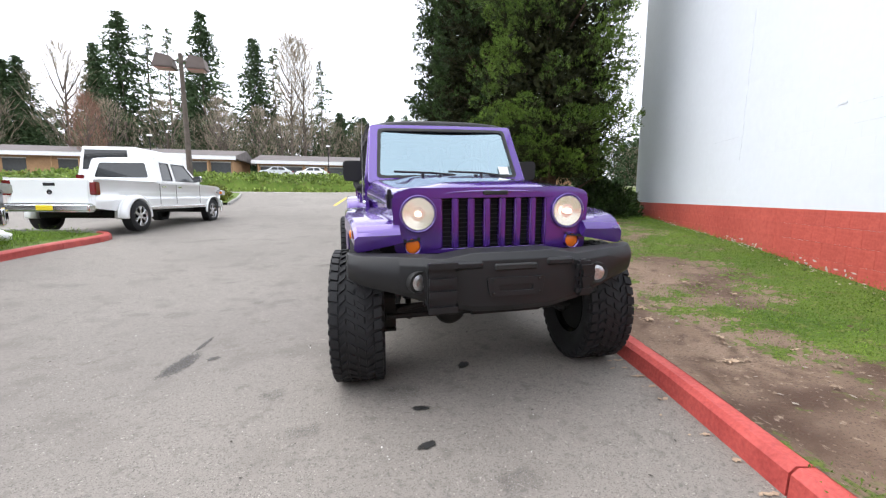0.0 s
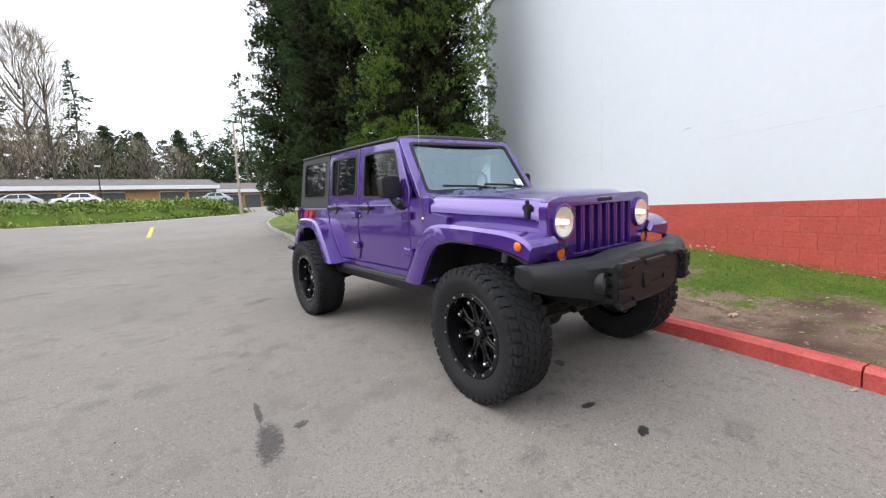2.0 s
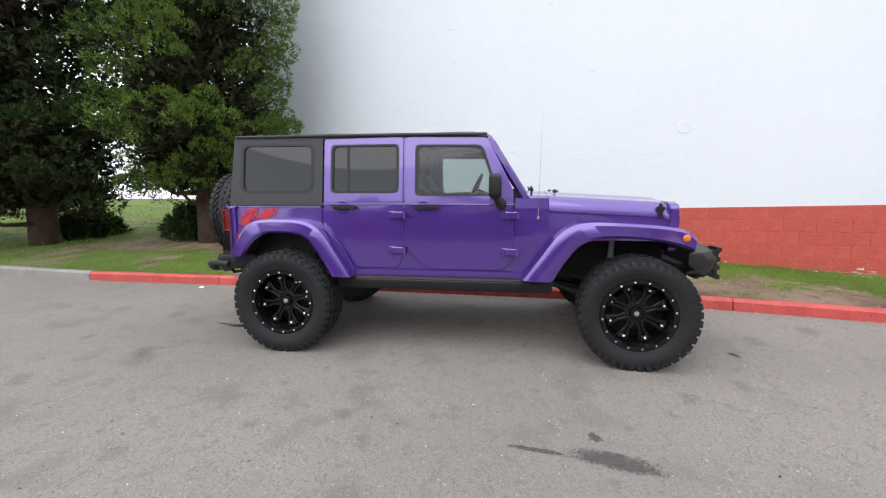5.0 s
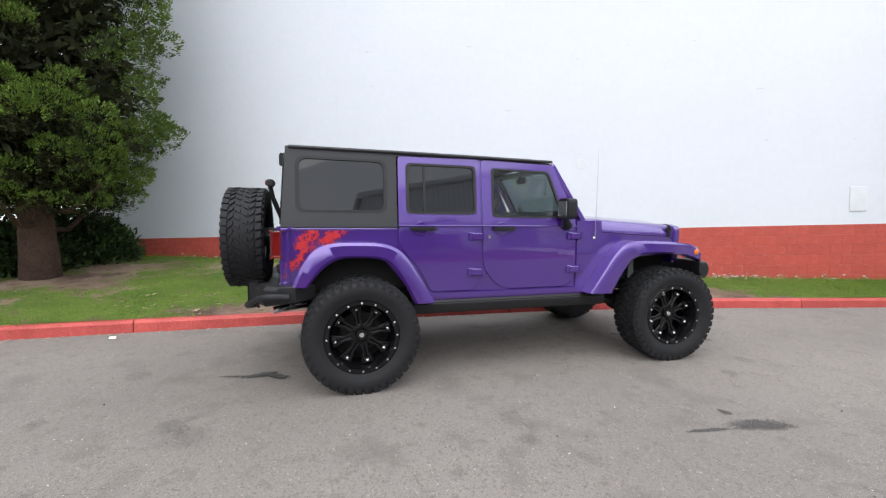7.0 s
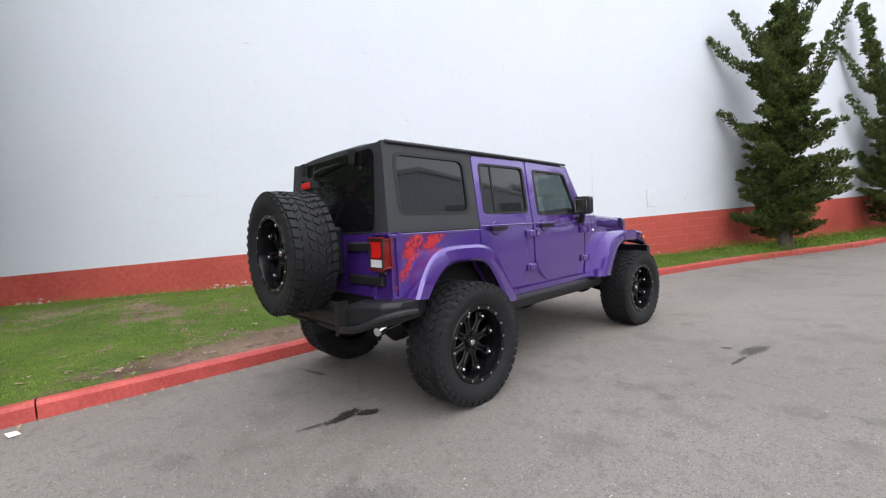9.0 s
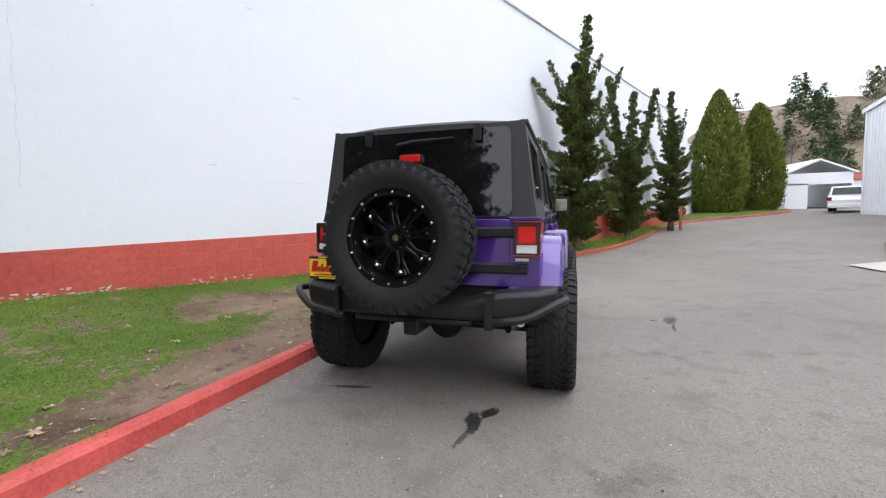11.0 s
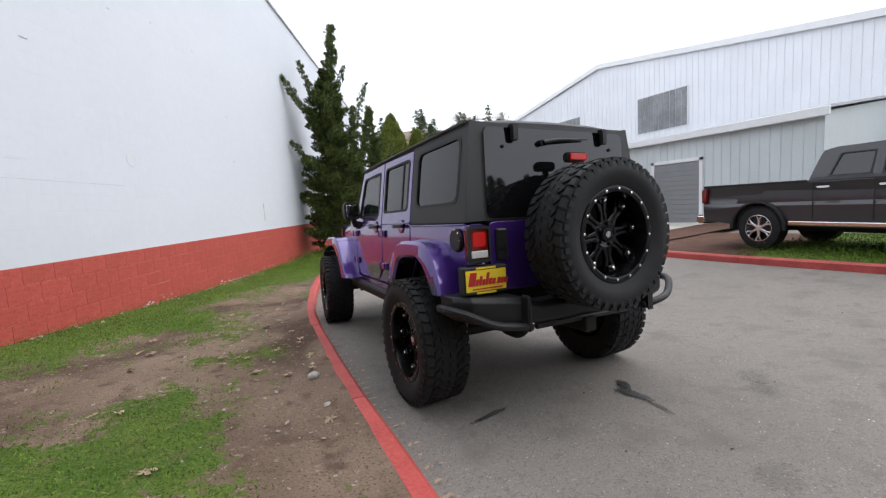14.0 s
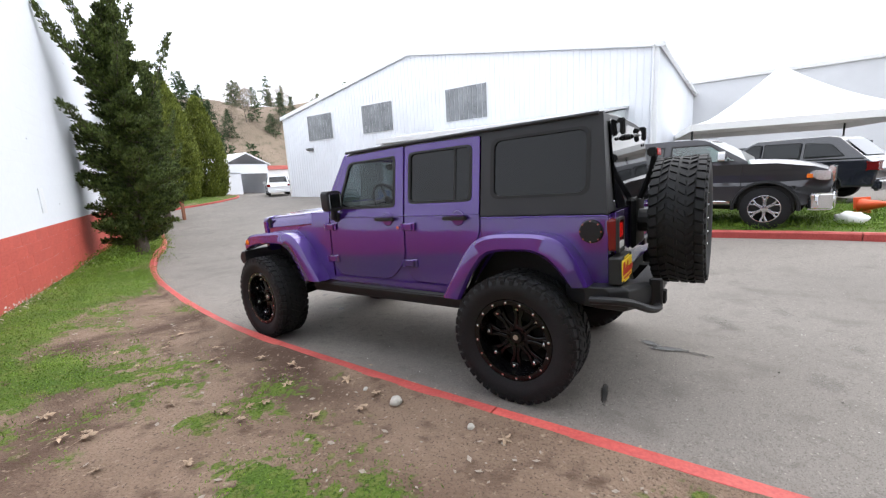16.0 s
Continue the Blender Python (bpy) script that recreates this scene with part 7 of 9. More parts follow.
# ---- distance at the other end: wooded hill, far shed, hillside trees ----
vs, fs = [], []
hx = list(np.linspace(-260, 60, 33))
hy = list(np.linspace(-330, -95, 24))
for y in hy:
    for x in hx:
        f = max(0.0, min(1.0, (-95 - y) / 70))
        g = max(0.04, min(1.0, (-30 - x) / 48))
        z = 52 * (f * f * (3 - 2 * f)) * g * (0.8 + 0.35 * noise2(x, y, 0.012)) + land(x, y) - 0.4
        vs.append((x, y, z))
for j in range(len(hy) - 1):
    for i in range(len(hx) - 1):
        a = j * len(hx) + i
        fs.append((a, a + 1, a + len(hx) + 1, a + len(hx)))
HILL = ground_material("brushy_hillside", [(0.05, (0.20, 0.155, 0.115), (0.27, 0.21, 0.16), 0.35, 0.65), (0.5, None, (0.13, 0.11, 0.075), 0.5, 0.7)])
tagged(raw("hill", vs, fs, HILL, smooth=True), "brown brushy hill behind the sheds", "hill", kind="structure")
hv = np.array(vs)
green, brown = [], []
for k in range(500):
    x, y = rng.uniform(-150, -25), rng.uniform(-185, -98)
    i = int(np.argmin((hv[:, 0] - x) ** 2 + (hv[:, 1] - y) ** 2))
    b = np.array([x, y, hv[i, 2] - 0.5])
    h = rng.uniform(5, 10)
    if rng.uniform() < 0.12:
        p, d, ln = fir_blades(h * 1.3, h * 0.24, rng, 15, 4, 0.05)
        green.append(blades(p, d, 3, np.repeat(ln * 1.2, 3)[:, None], 0.22, 0.5, 0.25, rng) + b)
    else:
        brown.append(bare_quads(h, h * 0.4, rng, 130, 0.03) + b)
quads("hill_firs", np.concatenate(green), LEAF_FAR, label="scattered dark firs on the hill", kind="stuff")
quads("hill_brush", np.concatenate(brown), TWIG, label="bare brown trees covering the hill", kind="stuff")
for i, (x, y, z, h, r) in enumerate(((-70, -130, 0, 12, 2.6), (-66, -133, 0, 9, 2.4), (-59, -138, 0, 10, 2.4), (-84, -128, 0, 9, 2.6), (-92, -133, 0, 11, 3), (-46, -137, 0, 24, 3.2), (-62, -122, 0, 8, 2.4))):
    z = hv[int(np.argmin((hv[:, 0] - x) ** 2 + (hv[:, 1] - y) ** 2)), 2] - 0.8
    far_fir("dark fir on the far hill", (x, y, z), h, r, 210 + i, whorls=28, per=5)
for i, (x, y, h) in enumerate(((-77, -131, 9), (-80, -134, 10), (-74, -134, 8), (-88, -130, 9), (-56, -128, 8))):
    z = hv[int(np.argmin((hv[:, 0] - x) ** 2 + (hv[:, 1] - y) ** 2)), 2] - 0.8
    bare_tree("bare pale tree on the far hill", (x, y, z), h, h * 0.3, 240 + i)

far_shed = thing("far_shed", "white open-fronted shed at the end of the drive", "building", Matrix.Translation((-20.0, -41.0, land(-20, -41))))
part("wall", box(-2.4, -8, -0.5, 0.6, -7.8, 2.9), METAL_WHITE, far_shed)
part("side_wall", box(0.6, -8, -0.5, 0.7, 0.6, 3.0), METAL_WHITE, far_shed)
part("side_wall", box(-4.2, -8, -0.5, -4.1, 0.6, 3.0), METAL_WHITE, far_shed)
part("front_lintel", box(-4.2, 0.5, 2.1, 0.7, 0.62, 3.1), METAL_WHITE, far_shed)
part("front_pier", box(-1.0, 0.5, -0.5, 0.7, 0.62, 2.2), METAL_WHITE, far_shed)
part("roof", prism([(-4.5, 2.95), (-1.75, 4.2), (1.0, 2.95), (1.0, 3.08), (-1.75, 4.34), (-4.5, 3.08)], 1, -8.2, 0.8), METAL_WHITE, far_shed)
red_row = thing("far_building", "low white building with a red roof edge", "building", Matrix.Translation((-37, -64, land(-37, -64))))
part("wall", box(-14, -6, -1, 10, 0, 3.2), WHITE_SHOP, red_row)
part("roof_edge", box(-14.3, -6.3, 3.2, 10.3, 0.3, 3.9, 0.03), surface("red_roof_edge", (0.5, 0.12, 0.1), 0.6), red_row)

# white box trailer before the shops, small white board by the planted strip
trailer = thing("box_trailer", "white box trailer parked before the low shops", "trailer", Matrix.Translation((-26.0, 57.0, land(-26.0, 57.0) + 1.0)) @ pose(0, 0, 0, 0, 0, 4))
part("box", box(-4.4, -1.2, 0.55, 4.4, 1.2, 3.1, 0.05, 2), WHITE_SHOP, trailer)
for x in (-0.9, 0.9):
    part("wheel", lathe([(-0.12, 0.2), (-0.13, 0.36), (0.13, 0.36), (0.12, 0.2)], 20, axis=1, m=Matrix.Translation((x, -1.1, 0.36))), SHOP_DARK, trailer)
board = thing("sign_board", "small white board on two posts in the planted strip", "sign", Matrix.Translation((-10.3, 24.0, land(-10.3, 24.0) + 0.1)) @ pose(0, 0, 0, 0, 0, -20))
part("panel", box(-0.42, -0.03, 0.45, 0.42, 0.03, 1.05, 0.01), WHITE_SHOP, board)
for x in (-0.35, 0.35):
    part("post", box(x - 0.04, 0.03, -0.2, x + 0.04, 0.09, 0.95, 0.008), TRUNK_GREY, board)


# ---- parked vehicles ----
CAR_GLASS = dark_glass("dark_car_glass", (0.016, 0.018, 0.019), 1.6)
TRUCK_GLASS = glass("pale_green_cab_glass", (0.80, 0.95, 0.92), 0.72, 0.10)
ALLOY = surface("polished_alloy", (0.62, 0.62, 0.64), 0.25, metal=1.0, var=0.08, bump=0)


def plain_wheel(parent, x, y, z, r, width, spokes=6, side=1):
    """A road wheel with tyre, alloy rim and spokes; the outer face looks along side * x."""
    m = Matrix.Translation((x, y, z)) @ (Matrix.Rotation(math.pi, 4, "Z") if side < 0 else Matrix())
    ty = smoothed(part("wheel", lathe([(-width / 2, r * 0.62), (-width * 0.52, r * 0.82), (-width * 0.42, r * 0.97), (0, r), (width * 0.42, r * 0.97), (width * 0.52, r * 0.82), (width / 2, r * 0.64), (width * 0.3, r * 0.60), (-width * 0.3, r * 0.6)], 36, closed=True, m=m), RUBBER, parent), 40)
    b = bmesh.new()
    lathe([(width * 0.30, r * 0.56), (width * 0.47, r * 0.60), (width * 0.46, r * 0.655), (width * 0.2, r * 0.64)], 36, b, closed=True)
    lathe([(width * 0.25, r * 0.17), (width * 0.42, r * 0.14), (width * 0.43, 0.0)], 18, b)
    for k in range(spokes):
        turn = Matrix.Rotation(2 * math.pi * k / spokes, 4, "X")
        prism([(-0.030, r * 0.12), (0.030, r * 0.12), (0.026, r * 0.36), (0.070, r * 0.60), (0.030, r * 0.61), (0.0, r * 0.44), (-0.030, r * 0.61), (-0.070, r * 0.60), (-0.026, r * 0.36)], 0, width * 0.24, width * 0.42, 0.010, 1, b, turn)
    b.transform(m)
    part("rim", b, ALLOY, ty)
    part("brake_drum", lathe([(-0.03, r * 0.60), (-0.02, r * 0.60), (-0.02, 0.0)], 24, m=m), UNDER, ty)
    return ty


def side_panes(parent, panes, x, glass_m, frame_m=None):
    for s in (-1, 1):
        for p in panes:
            cy, cz = sum(q[0] for q in p) / len(p), sum(q[1] for q in p) / len(p)
            lean = lambda y, z, d: (s * (x - 0.16 * max(0, z - panes[0][0][1]) - d), y, z)
            big = rounded([(cy + (y - cy) * 1.05, cz + (z - cz) * 1.10) for y, z in p], 0.05, 3)
            w = part("window", skin(big, lambda y, z, d: lean(y, z, d - 0.004), 0.012), SEAL, parent)
            part("pane", skin(rounded(p, 0.05, 3), lambda y, z, d: lean(y, z, d - 0.008), 0.004), glass_m, w)


def pickup(name, label, paint, m, length, wheelbase, width, height, lift, r, cab, dually=False, long_bed=True, hood_z=1.12, trim=CHROME, lamps_on=False):
    """A crew-cab pickup facing +y, standing on z = 0; origin below the middle of the wheelbase."""
    t = thing(name, label, "pickup truck", m)
    hw = width / 2
    f_ax, r_ax = wheelbase / 2, -wheelbase / 2
    nose, tail = f_ax + 0.95, f_ax + 0.95 - length
    zb, zs = lift, hood_z
    c0, c1 = cab                      # cab's back and windscreen foot
    # lower body with wheel arches
    def arch(yc, n=10):
        return [(yc + (r + 0.09) * math.cos(a), max(zb, r + (r + 0.09) * math.sin(a))) for a in np.linspace(0, math.pi, n)]
    low = [(nose - 0.05, zb + 0.12)] + arch(f_ax) + arch(r_ax) + [(tail + 0.02, zb + 0.08), (tail, zs - 0.05), (tail + 0.03, zs), (c0 - 0.012, zs)]
    front = [(c1, zs), (c1 + 0.45, zs - 0.008), (nose - 0.55, zs - 0.045), (nose - 0.28, zs - 0.085), (nose - 0.10, zs - 0.15), (nose - 0.02, zs - 0.25), (nose, zs - 0.42)]

    def corner(y):
        return 0.20 * max(0.0, (y - nose + 0.62) / 0.62) ** 2.2 + 0.03 * max(0.0, (tail + 0.5 - y) / 0.5) ** 2
    b = prism(low + front, 0, -hw + 0.05, hw - 0.05)
    for v in b.verts:
        v.co.x *= 1 - corner(v.co.y) / hw
    body = part("body", b, paint, t)
    soft(body, 0.035, 3, 30)
    for s in (-1, 1):
        def flank(y, z, d):
            return (s * (hw - 0.004 - 0.020 * ((z - 0.90) / 0.42) ** 2 - 0.009 * math.exp(-((z - zs + 0.20) / 0.045) ** 2) - corner(y) - d), y, z)
        smoothed(part("flank", skin(low + front, flank, 0.05, 0.10), paint, t), 50)
    part("chassis", box(-hw * 0.55, tail + 0.3, zb - 0.12, hw * 0.55, nose - 0.4, zb + 0.12, 0.02), UNDER, t)
    for yc in (f_ax, r_ax):
        part("wheel_well", box(-hw + 0.04, yc - r - 0.02, r * 0.9, hw - 0.04, yc + r + 0.02, r * 2 + 0.02), UNDER, t)
    # hood crown
    vs, fs = [], []
    for j in range(15):
        f = j / 14
        y = c1 - 0.06 + (nose - 0.08 - c1 + 0.06) * f
        for i in range(17):
            u = -1 + i / 8
            edge = zs - 0.012 - 0.16 * f ** 3.2
            rise = 0.085 * (1 - 0.55 * f) * (1 - abs(u) ** 2.6) + 0.022 * math.exp(-((abs(u) - 0.50) / 0.10) ** 2) * (1 - f * f)
            vs.append((u * (hw - 0.035 - corner(y)), y, edge + rise))
    for j in range(14):
        for i in range(16):
            fs.append((j * 17 + i, j * 17 + i + 1, (j + 1) * 17 + i + 1, (j + 1) * 17 + i))
    raw("hood", vs, fs, paint, t, smooth=True)
    # cab: pillars, rails, roof, true glass
    top = height
    z0, z1 = zs + 0.055, top - 0.12
    mid = (c0 + c1 - 0.55) / 2
    rear_pane = [(c0 + 0.30, z0), (mid - 0.06, z0), (mid - 0.06, z1), (c0 + 0.40, z1)]
    front_pane = [(mid + 0.06, z0), (c1 - 0.20, z0), (c1 - 0.70, z1), (mid + 0.06, z1)]

    def half(z):
        return (hw - 0.03) * (1 - 0.17 * max(0.0, z - zs) / (top - zs))
    for s in (-1, 1):
        def cheek(y, z, d):
            return (s * (half(z) - d), y, z)
        for name_p, outline in (("belt", [(c0, zs - 0.03), (c1 + 0.02, zs - 0.03), (c1 - 0.03, z0), (c0 + 0.02, z0)]),
                                ("roof_rail", [(c0 + 0.12, z1), (c1 - 0.64, z1), (c1 - 0.80, top - 0.035), (c1 - 0.98, top - 0.008), (c0 + 0.34, top - 0.008), (c0 + 0.16, top - 0.05)]),
                                ("pillar", [(c0 + 0.02, z0), (c0 + 0.30, z0), (c0 + 0.40, z1), (c0 + 0.12, z1)]), ("pillar", [(mid - 0.06, z0), (mid + 0.06, z0), (mid + 0.06, z1), (mid - 0.06, z1)]),
                                ("pillar", [(c1 - 0.20, z0), (c1 - 0.03, z0), (c1 - 0.64, z1), (c1 - 0.70, z1)])):
            part(name_p, skin(outline, cheek, 0.05, 0.2), paint, t)
        for pane, glaze in ((rear_pane, CAR_GLASS), (front_pane, CAR_GLASS if dually else TRUCK_GLASS)):
            part("seal", ring(pane, rounded([(pane[0][0] + 0.025, z0 + 0.02), (pane[1][0] - 0.03, z0 + 0.02), (pane[2][0] - 0.025, z1 - 0.02), (pane[3][0] + 0.03, z1 - 0.02)], 0.04, 3), lambda y, z, d: cheek(y, z, d - 0.003), 0.01), SEAL, t)
            part("window", skin(pane, lambda y, z, d: cheek(y, z, d + 0.012), 0.005), glaze, t)
    vs, fs = [], []
    for j, (y, z) in enumerate(((c0 + 0.13, top - 0.06), (c0 + 0.22, top - 0.015), (c0 + 0.36, top), (c0 + 1.0, top + 0.012), (c1 - 1.0, top + 0.004), (c1 - 0.82, top - 0.025), (c1 - 0.74, top - 0.06))):
        for i in range(9):
            u = -1 + i / 4
            vs.append((u * half(top), y, z + 0.03 * (1 - u * u) - 0.012))
    for j in range(6):
        for i in range(8):
            fs.append((j * 9 + i, j * 9 + i + 1, (j + 1) * 9 + i + 1, (j + 1) * 9 + i))
    raw("cab_roof", vs, fs, paint, t, smooth=True)
    part("cabin_floor", box(-hw + 0.12, c0 + 0.08, zs + 0.004, hw - 0.12, c1 - 0.10, zs + 0.014), SEAL, t)
    part("dashboard", box(-hw + 0.14, c1 - 0.42, zs + 0.010, hw - 0.14, c1 - 0.12, zs + 0.085, 0.03, 2), SEAL, t)
    part("windshield", skin([(-1, 0), (1, 0), (1, 1), (-1, 1)], lambda x, f, d: (x * half(zs + (top - zs) * f) * 0.985, c1 + 0.01 - 0.76 * f, zs + 0.03 + (top - zs - 0.08) * f - d), 0.006, 0.25), TRUCK_GLASS, t)
    def rear(x, f, d):
        return (x * half(zs + (top - zs) * f) * 0.985, c0 + 0.015 + 0.12 * f + d, zs + (top - 0.05 - zs) * f)
    hole = rounded([(-0.80, 0.20), (0.80, 0.20), (0.76, 0.84), (-0.76, 0.84)], 0.08, 3)
    part("cab_back", ring([(-1, -0.02), (1, -0.02), (1, 1), (-1, 1)], hole, rear, 0.04), paint, t)
    part("back_window", skin(hole, lambda x, f, d: rear(x, f, d + 0.012), 0.006, 0.25), CAR_GLASS, t)
    # doors as raised shut lines, handles
    for s in (-1, 1):
        for a, c in ((c0 + 0.10, mid), (mid, c1 - 0.10)):
            part("door_seam", box(s * (hw - 0.004), a - 0.006, zb + 0.14, s * (hw + 0.003), a + 0.006, zs - 0.03), SEAL, t)
            part("door_handle", box(s * (hw - 0.002), a + 0.06, zs - 0.135, s * (hw + 0.035), a + 0.27, zs - 0.10, 0.012, 2), trim, t)
        part("door_seam", box(s * (hw - 0.004), c1 - 0.11, zb + 0.14, s * (hw + 0.003), c1 - 0.098, zs - 0.03), SEAL, t)
        part("sill_trim", box(s * (hw - 0.01), r_ax + r + 0.14, zb + 0.02, s * (hw + 0.012), f_ax - r - 0.14, zb + 0.09, 0.01), trim, t)
        b = prism(rounded([(0.02, zs + 0.06), (0.27, zs + 0.08), (0.26, zs + 0.27), (0.04, zs + 0.25)], 0.04, 3), 1, -0.06, 0.06, 0.02, 2)
        if s < 0:
            b.transform(Matrix.Scale(-1, 4, (1, 0, 0)))
            bmesh.ops.recalc_face_normals(b, faces=b.faces[:])
        part("mirror", b, trim, t, m=Matrix.Translation((s * (hw - 0.03), c1 - 0.42, 0)))
        part("head_lamp", prism([(nose - 0.20, zs - 0.34), (nose - 0.03, zs - 0.34), (nose - 0.035, zs - 0.18), (nose - 0.26, zs - 0.16), (nose - 0.34, zs - 0.22)], 0, s * (hw * 0.62), s * (hw + 0.008), 0.015, 2), surface("lamp_chrome", (0.75, 0.75, 0.77), 0.15, metal=0.6, bump=0, var=0.3, fine=40), t)
        part("marker_lamp", box(s * (hw - 0.05), nose - 0.36, zs - 0.30, s * (hw + 0.014), nose - 0.27, zs - 0.22, 0.01), AMBER, t)
        part("tail_lamp", box(s * (hw - 0.14), tail - 0.012, zs - 0.36, s * (hw + 0.008), tail + 0.13, zs - 0.06, 0.015, 2), RED_LENS, t)
        for yc in (f_ax, r_ax):
            pts = [(s * (hw + 0.015), yc + (r + 0.10) * math.cos(a), r + (r + 0.10) * math.sin(a)) for a in np.linspace(-0.05, math.pi + 0.05, 16)]
            part("arch_trim", tube(pts, 0.035, 6), paint if dually else PLASTIC, t)
    # bed
    b = bmesh.new()
    box(-hw + 0.08, tail + 0.08, zs - 0.03, hw - 0.08, c0 - 0.08, zs - 0.012, 0.0, 1, b)
    part("bed_floor", b, PLASTIC, t)
    for s in (-1, 1):
        part("bed_rail", box(s * (hw - 0.09), tail + 0.02, zs - 0.02, s * (hw - 0.005), c0 - 0.03, zs + 0.018, 0.012, 2), PLASTIC if not dually else paint, t)
    tg = soft(part("tailgate", box(-hw + 0.15, tail - 0.02, zb + 0.18, hw - 0.15, tail + 0.05, zs + 0.01, 0.02, 2), paint, t), 0.006)
    part("tailgate_handle", box(-0.13, tail - 0.035, zs - 0.16, 0.13, tail - 0.015, zs - 0.09, 0.01), PLASTIC, tg)
    part("badge", lathe([(0, 0.06), (0.01, 0.05), (0.012, 0)], 16, axis=1, m=Matrix.Translation((0, tail - 0.03, zs - 0.30))), CHROME, tg)
    rbm = box(-hw * 0.96, tail - 0.20, zb + 0.0, hw * 0.96, tail + 0.03, zb + 0.19, 0.04, 3)
    bump = smoothed(part("rear_bumper", rbm, CHROME, t, "chrome rear bumper"), 40)
    part("number_plate", box(-0.18, tail - 0.215, zb + 0.04, 0.18, tail - 0.195, zb + 0.16, 0.01), YELLOW_PLATE, bump, "yellow plate")
    fb = prism([(-hw * 0.98, nose - 0.20), (-hw * 0.80, nose + 0.06), (hw * 0.80, nose + 0.06), (hw * 0.98, nose - 0.20), (hw * 0.9, nose - 0.35), (-hw * 0.9, nose - 0.35)], 2, zb - 0.08, zb + 0.24, 0.04, 3)
    smoothed(part("front_bumper", fb, CHROME, t, "chrome front bumper"), 40)
    g = part("grille", box(-hw * 0.60, nose - 0.10, zs - 0.42, hw * 0.60, nose + 0.015, zs - 0.10, 0.03, 2), trim, t)
    for sx in (-1, 1):
        for z0g in (zs - 0.40, zs - 0.255):
            part("grille_opening", box(sx * 0.05, nose - 0.02, z0g, sx * hw * 0.55, nose + 0.02, z0g + 0.125, 0.008), SEAL, g)
    for s in (-1, 1):
        plain_wheel(t, s * (hw - 0.14), f_ax, r, r, 0.27, 6, s)
        plain_wheel(t, s * ((hw + 0.10) if dually else (hw - 0.14)), r_ax, r, r, 0.27, 6, s)
    for s in (-1, 1):
        if dually:
            b = lathe([(-0.16, r + 0.12), (0.10, r + 0.13), (0.14, r + 0.06), (0.14, r + 0.02), (-0.16, r + 0.02)], 36, closed=True)
            for v in b.verts:
                v.co.z = max(v.co.z, -0.05)
            part("rear_flare", b, paint, t, m=Matrix.Translation((s * (hw + 0.08), r_ax, r)) @ (Matrix.Rotation(math.pi, 4, "Z") if s < 0 else Matrix()), smooth=True)
    part("seat", box(-hw * 0.7, c0 + 0.35, zs - 0.2, hw * 0.7, c0 + 0.6, zs + 0.42, 0.08, 2), SEAT, t)
    part("seat", box(-hw * 0.7, mid + 0.25, zs - 0.2, hw * 0.7, mid + 0.5, zs + 0.42, 0.08, 2), SEAT, t)
    return t


PAINT_GREY = surface("dark_graphite_metallic", (0.036, 0.035, 0.040), 0.34, metal=0.35, var=0.05, fine=800, bump=0, coat=0.6)
PAINT_WHITE = surface("white_car_paint", (0.84, 0.85, 0.86), 0.25, var=0.02, bump=0, coat=1.0)
PAINT_NAVY = surface("dark_navy_paint", (0.012, 0.014, 0.022), 0.2, var=0.05, bump=0, coat=1.0)


def stand(x, y, yaw, up=0.0):
    return Matrix.Translation((x, y, land(x, y) + up)) @ pose(0, 0, 0, 0, 0, yaw)


pickup("pickup_truck", "dark graphite crew-cab pickup with chrome wheels on the lawn", PAINT_GREY, stand(-8.00, 1.57, -9.0, 0.08), 5.80, 3.60, 2.0, 1.86, 0.48, 0.42, (-0.95, 1.50), hood_z=1.30)
pickup("pickup_truck", "white crew-cab pickup with dual rear wheels and chrome bumpers", PAINT_WHITE, stand(-7.05, 9.95, -9.5), 6.35, 4.25, 2.0, 2.0, 0.55, 0.41, (-1.0, 1.35), dually=True, hood_z=1.30)


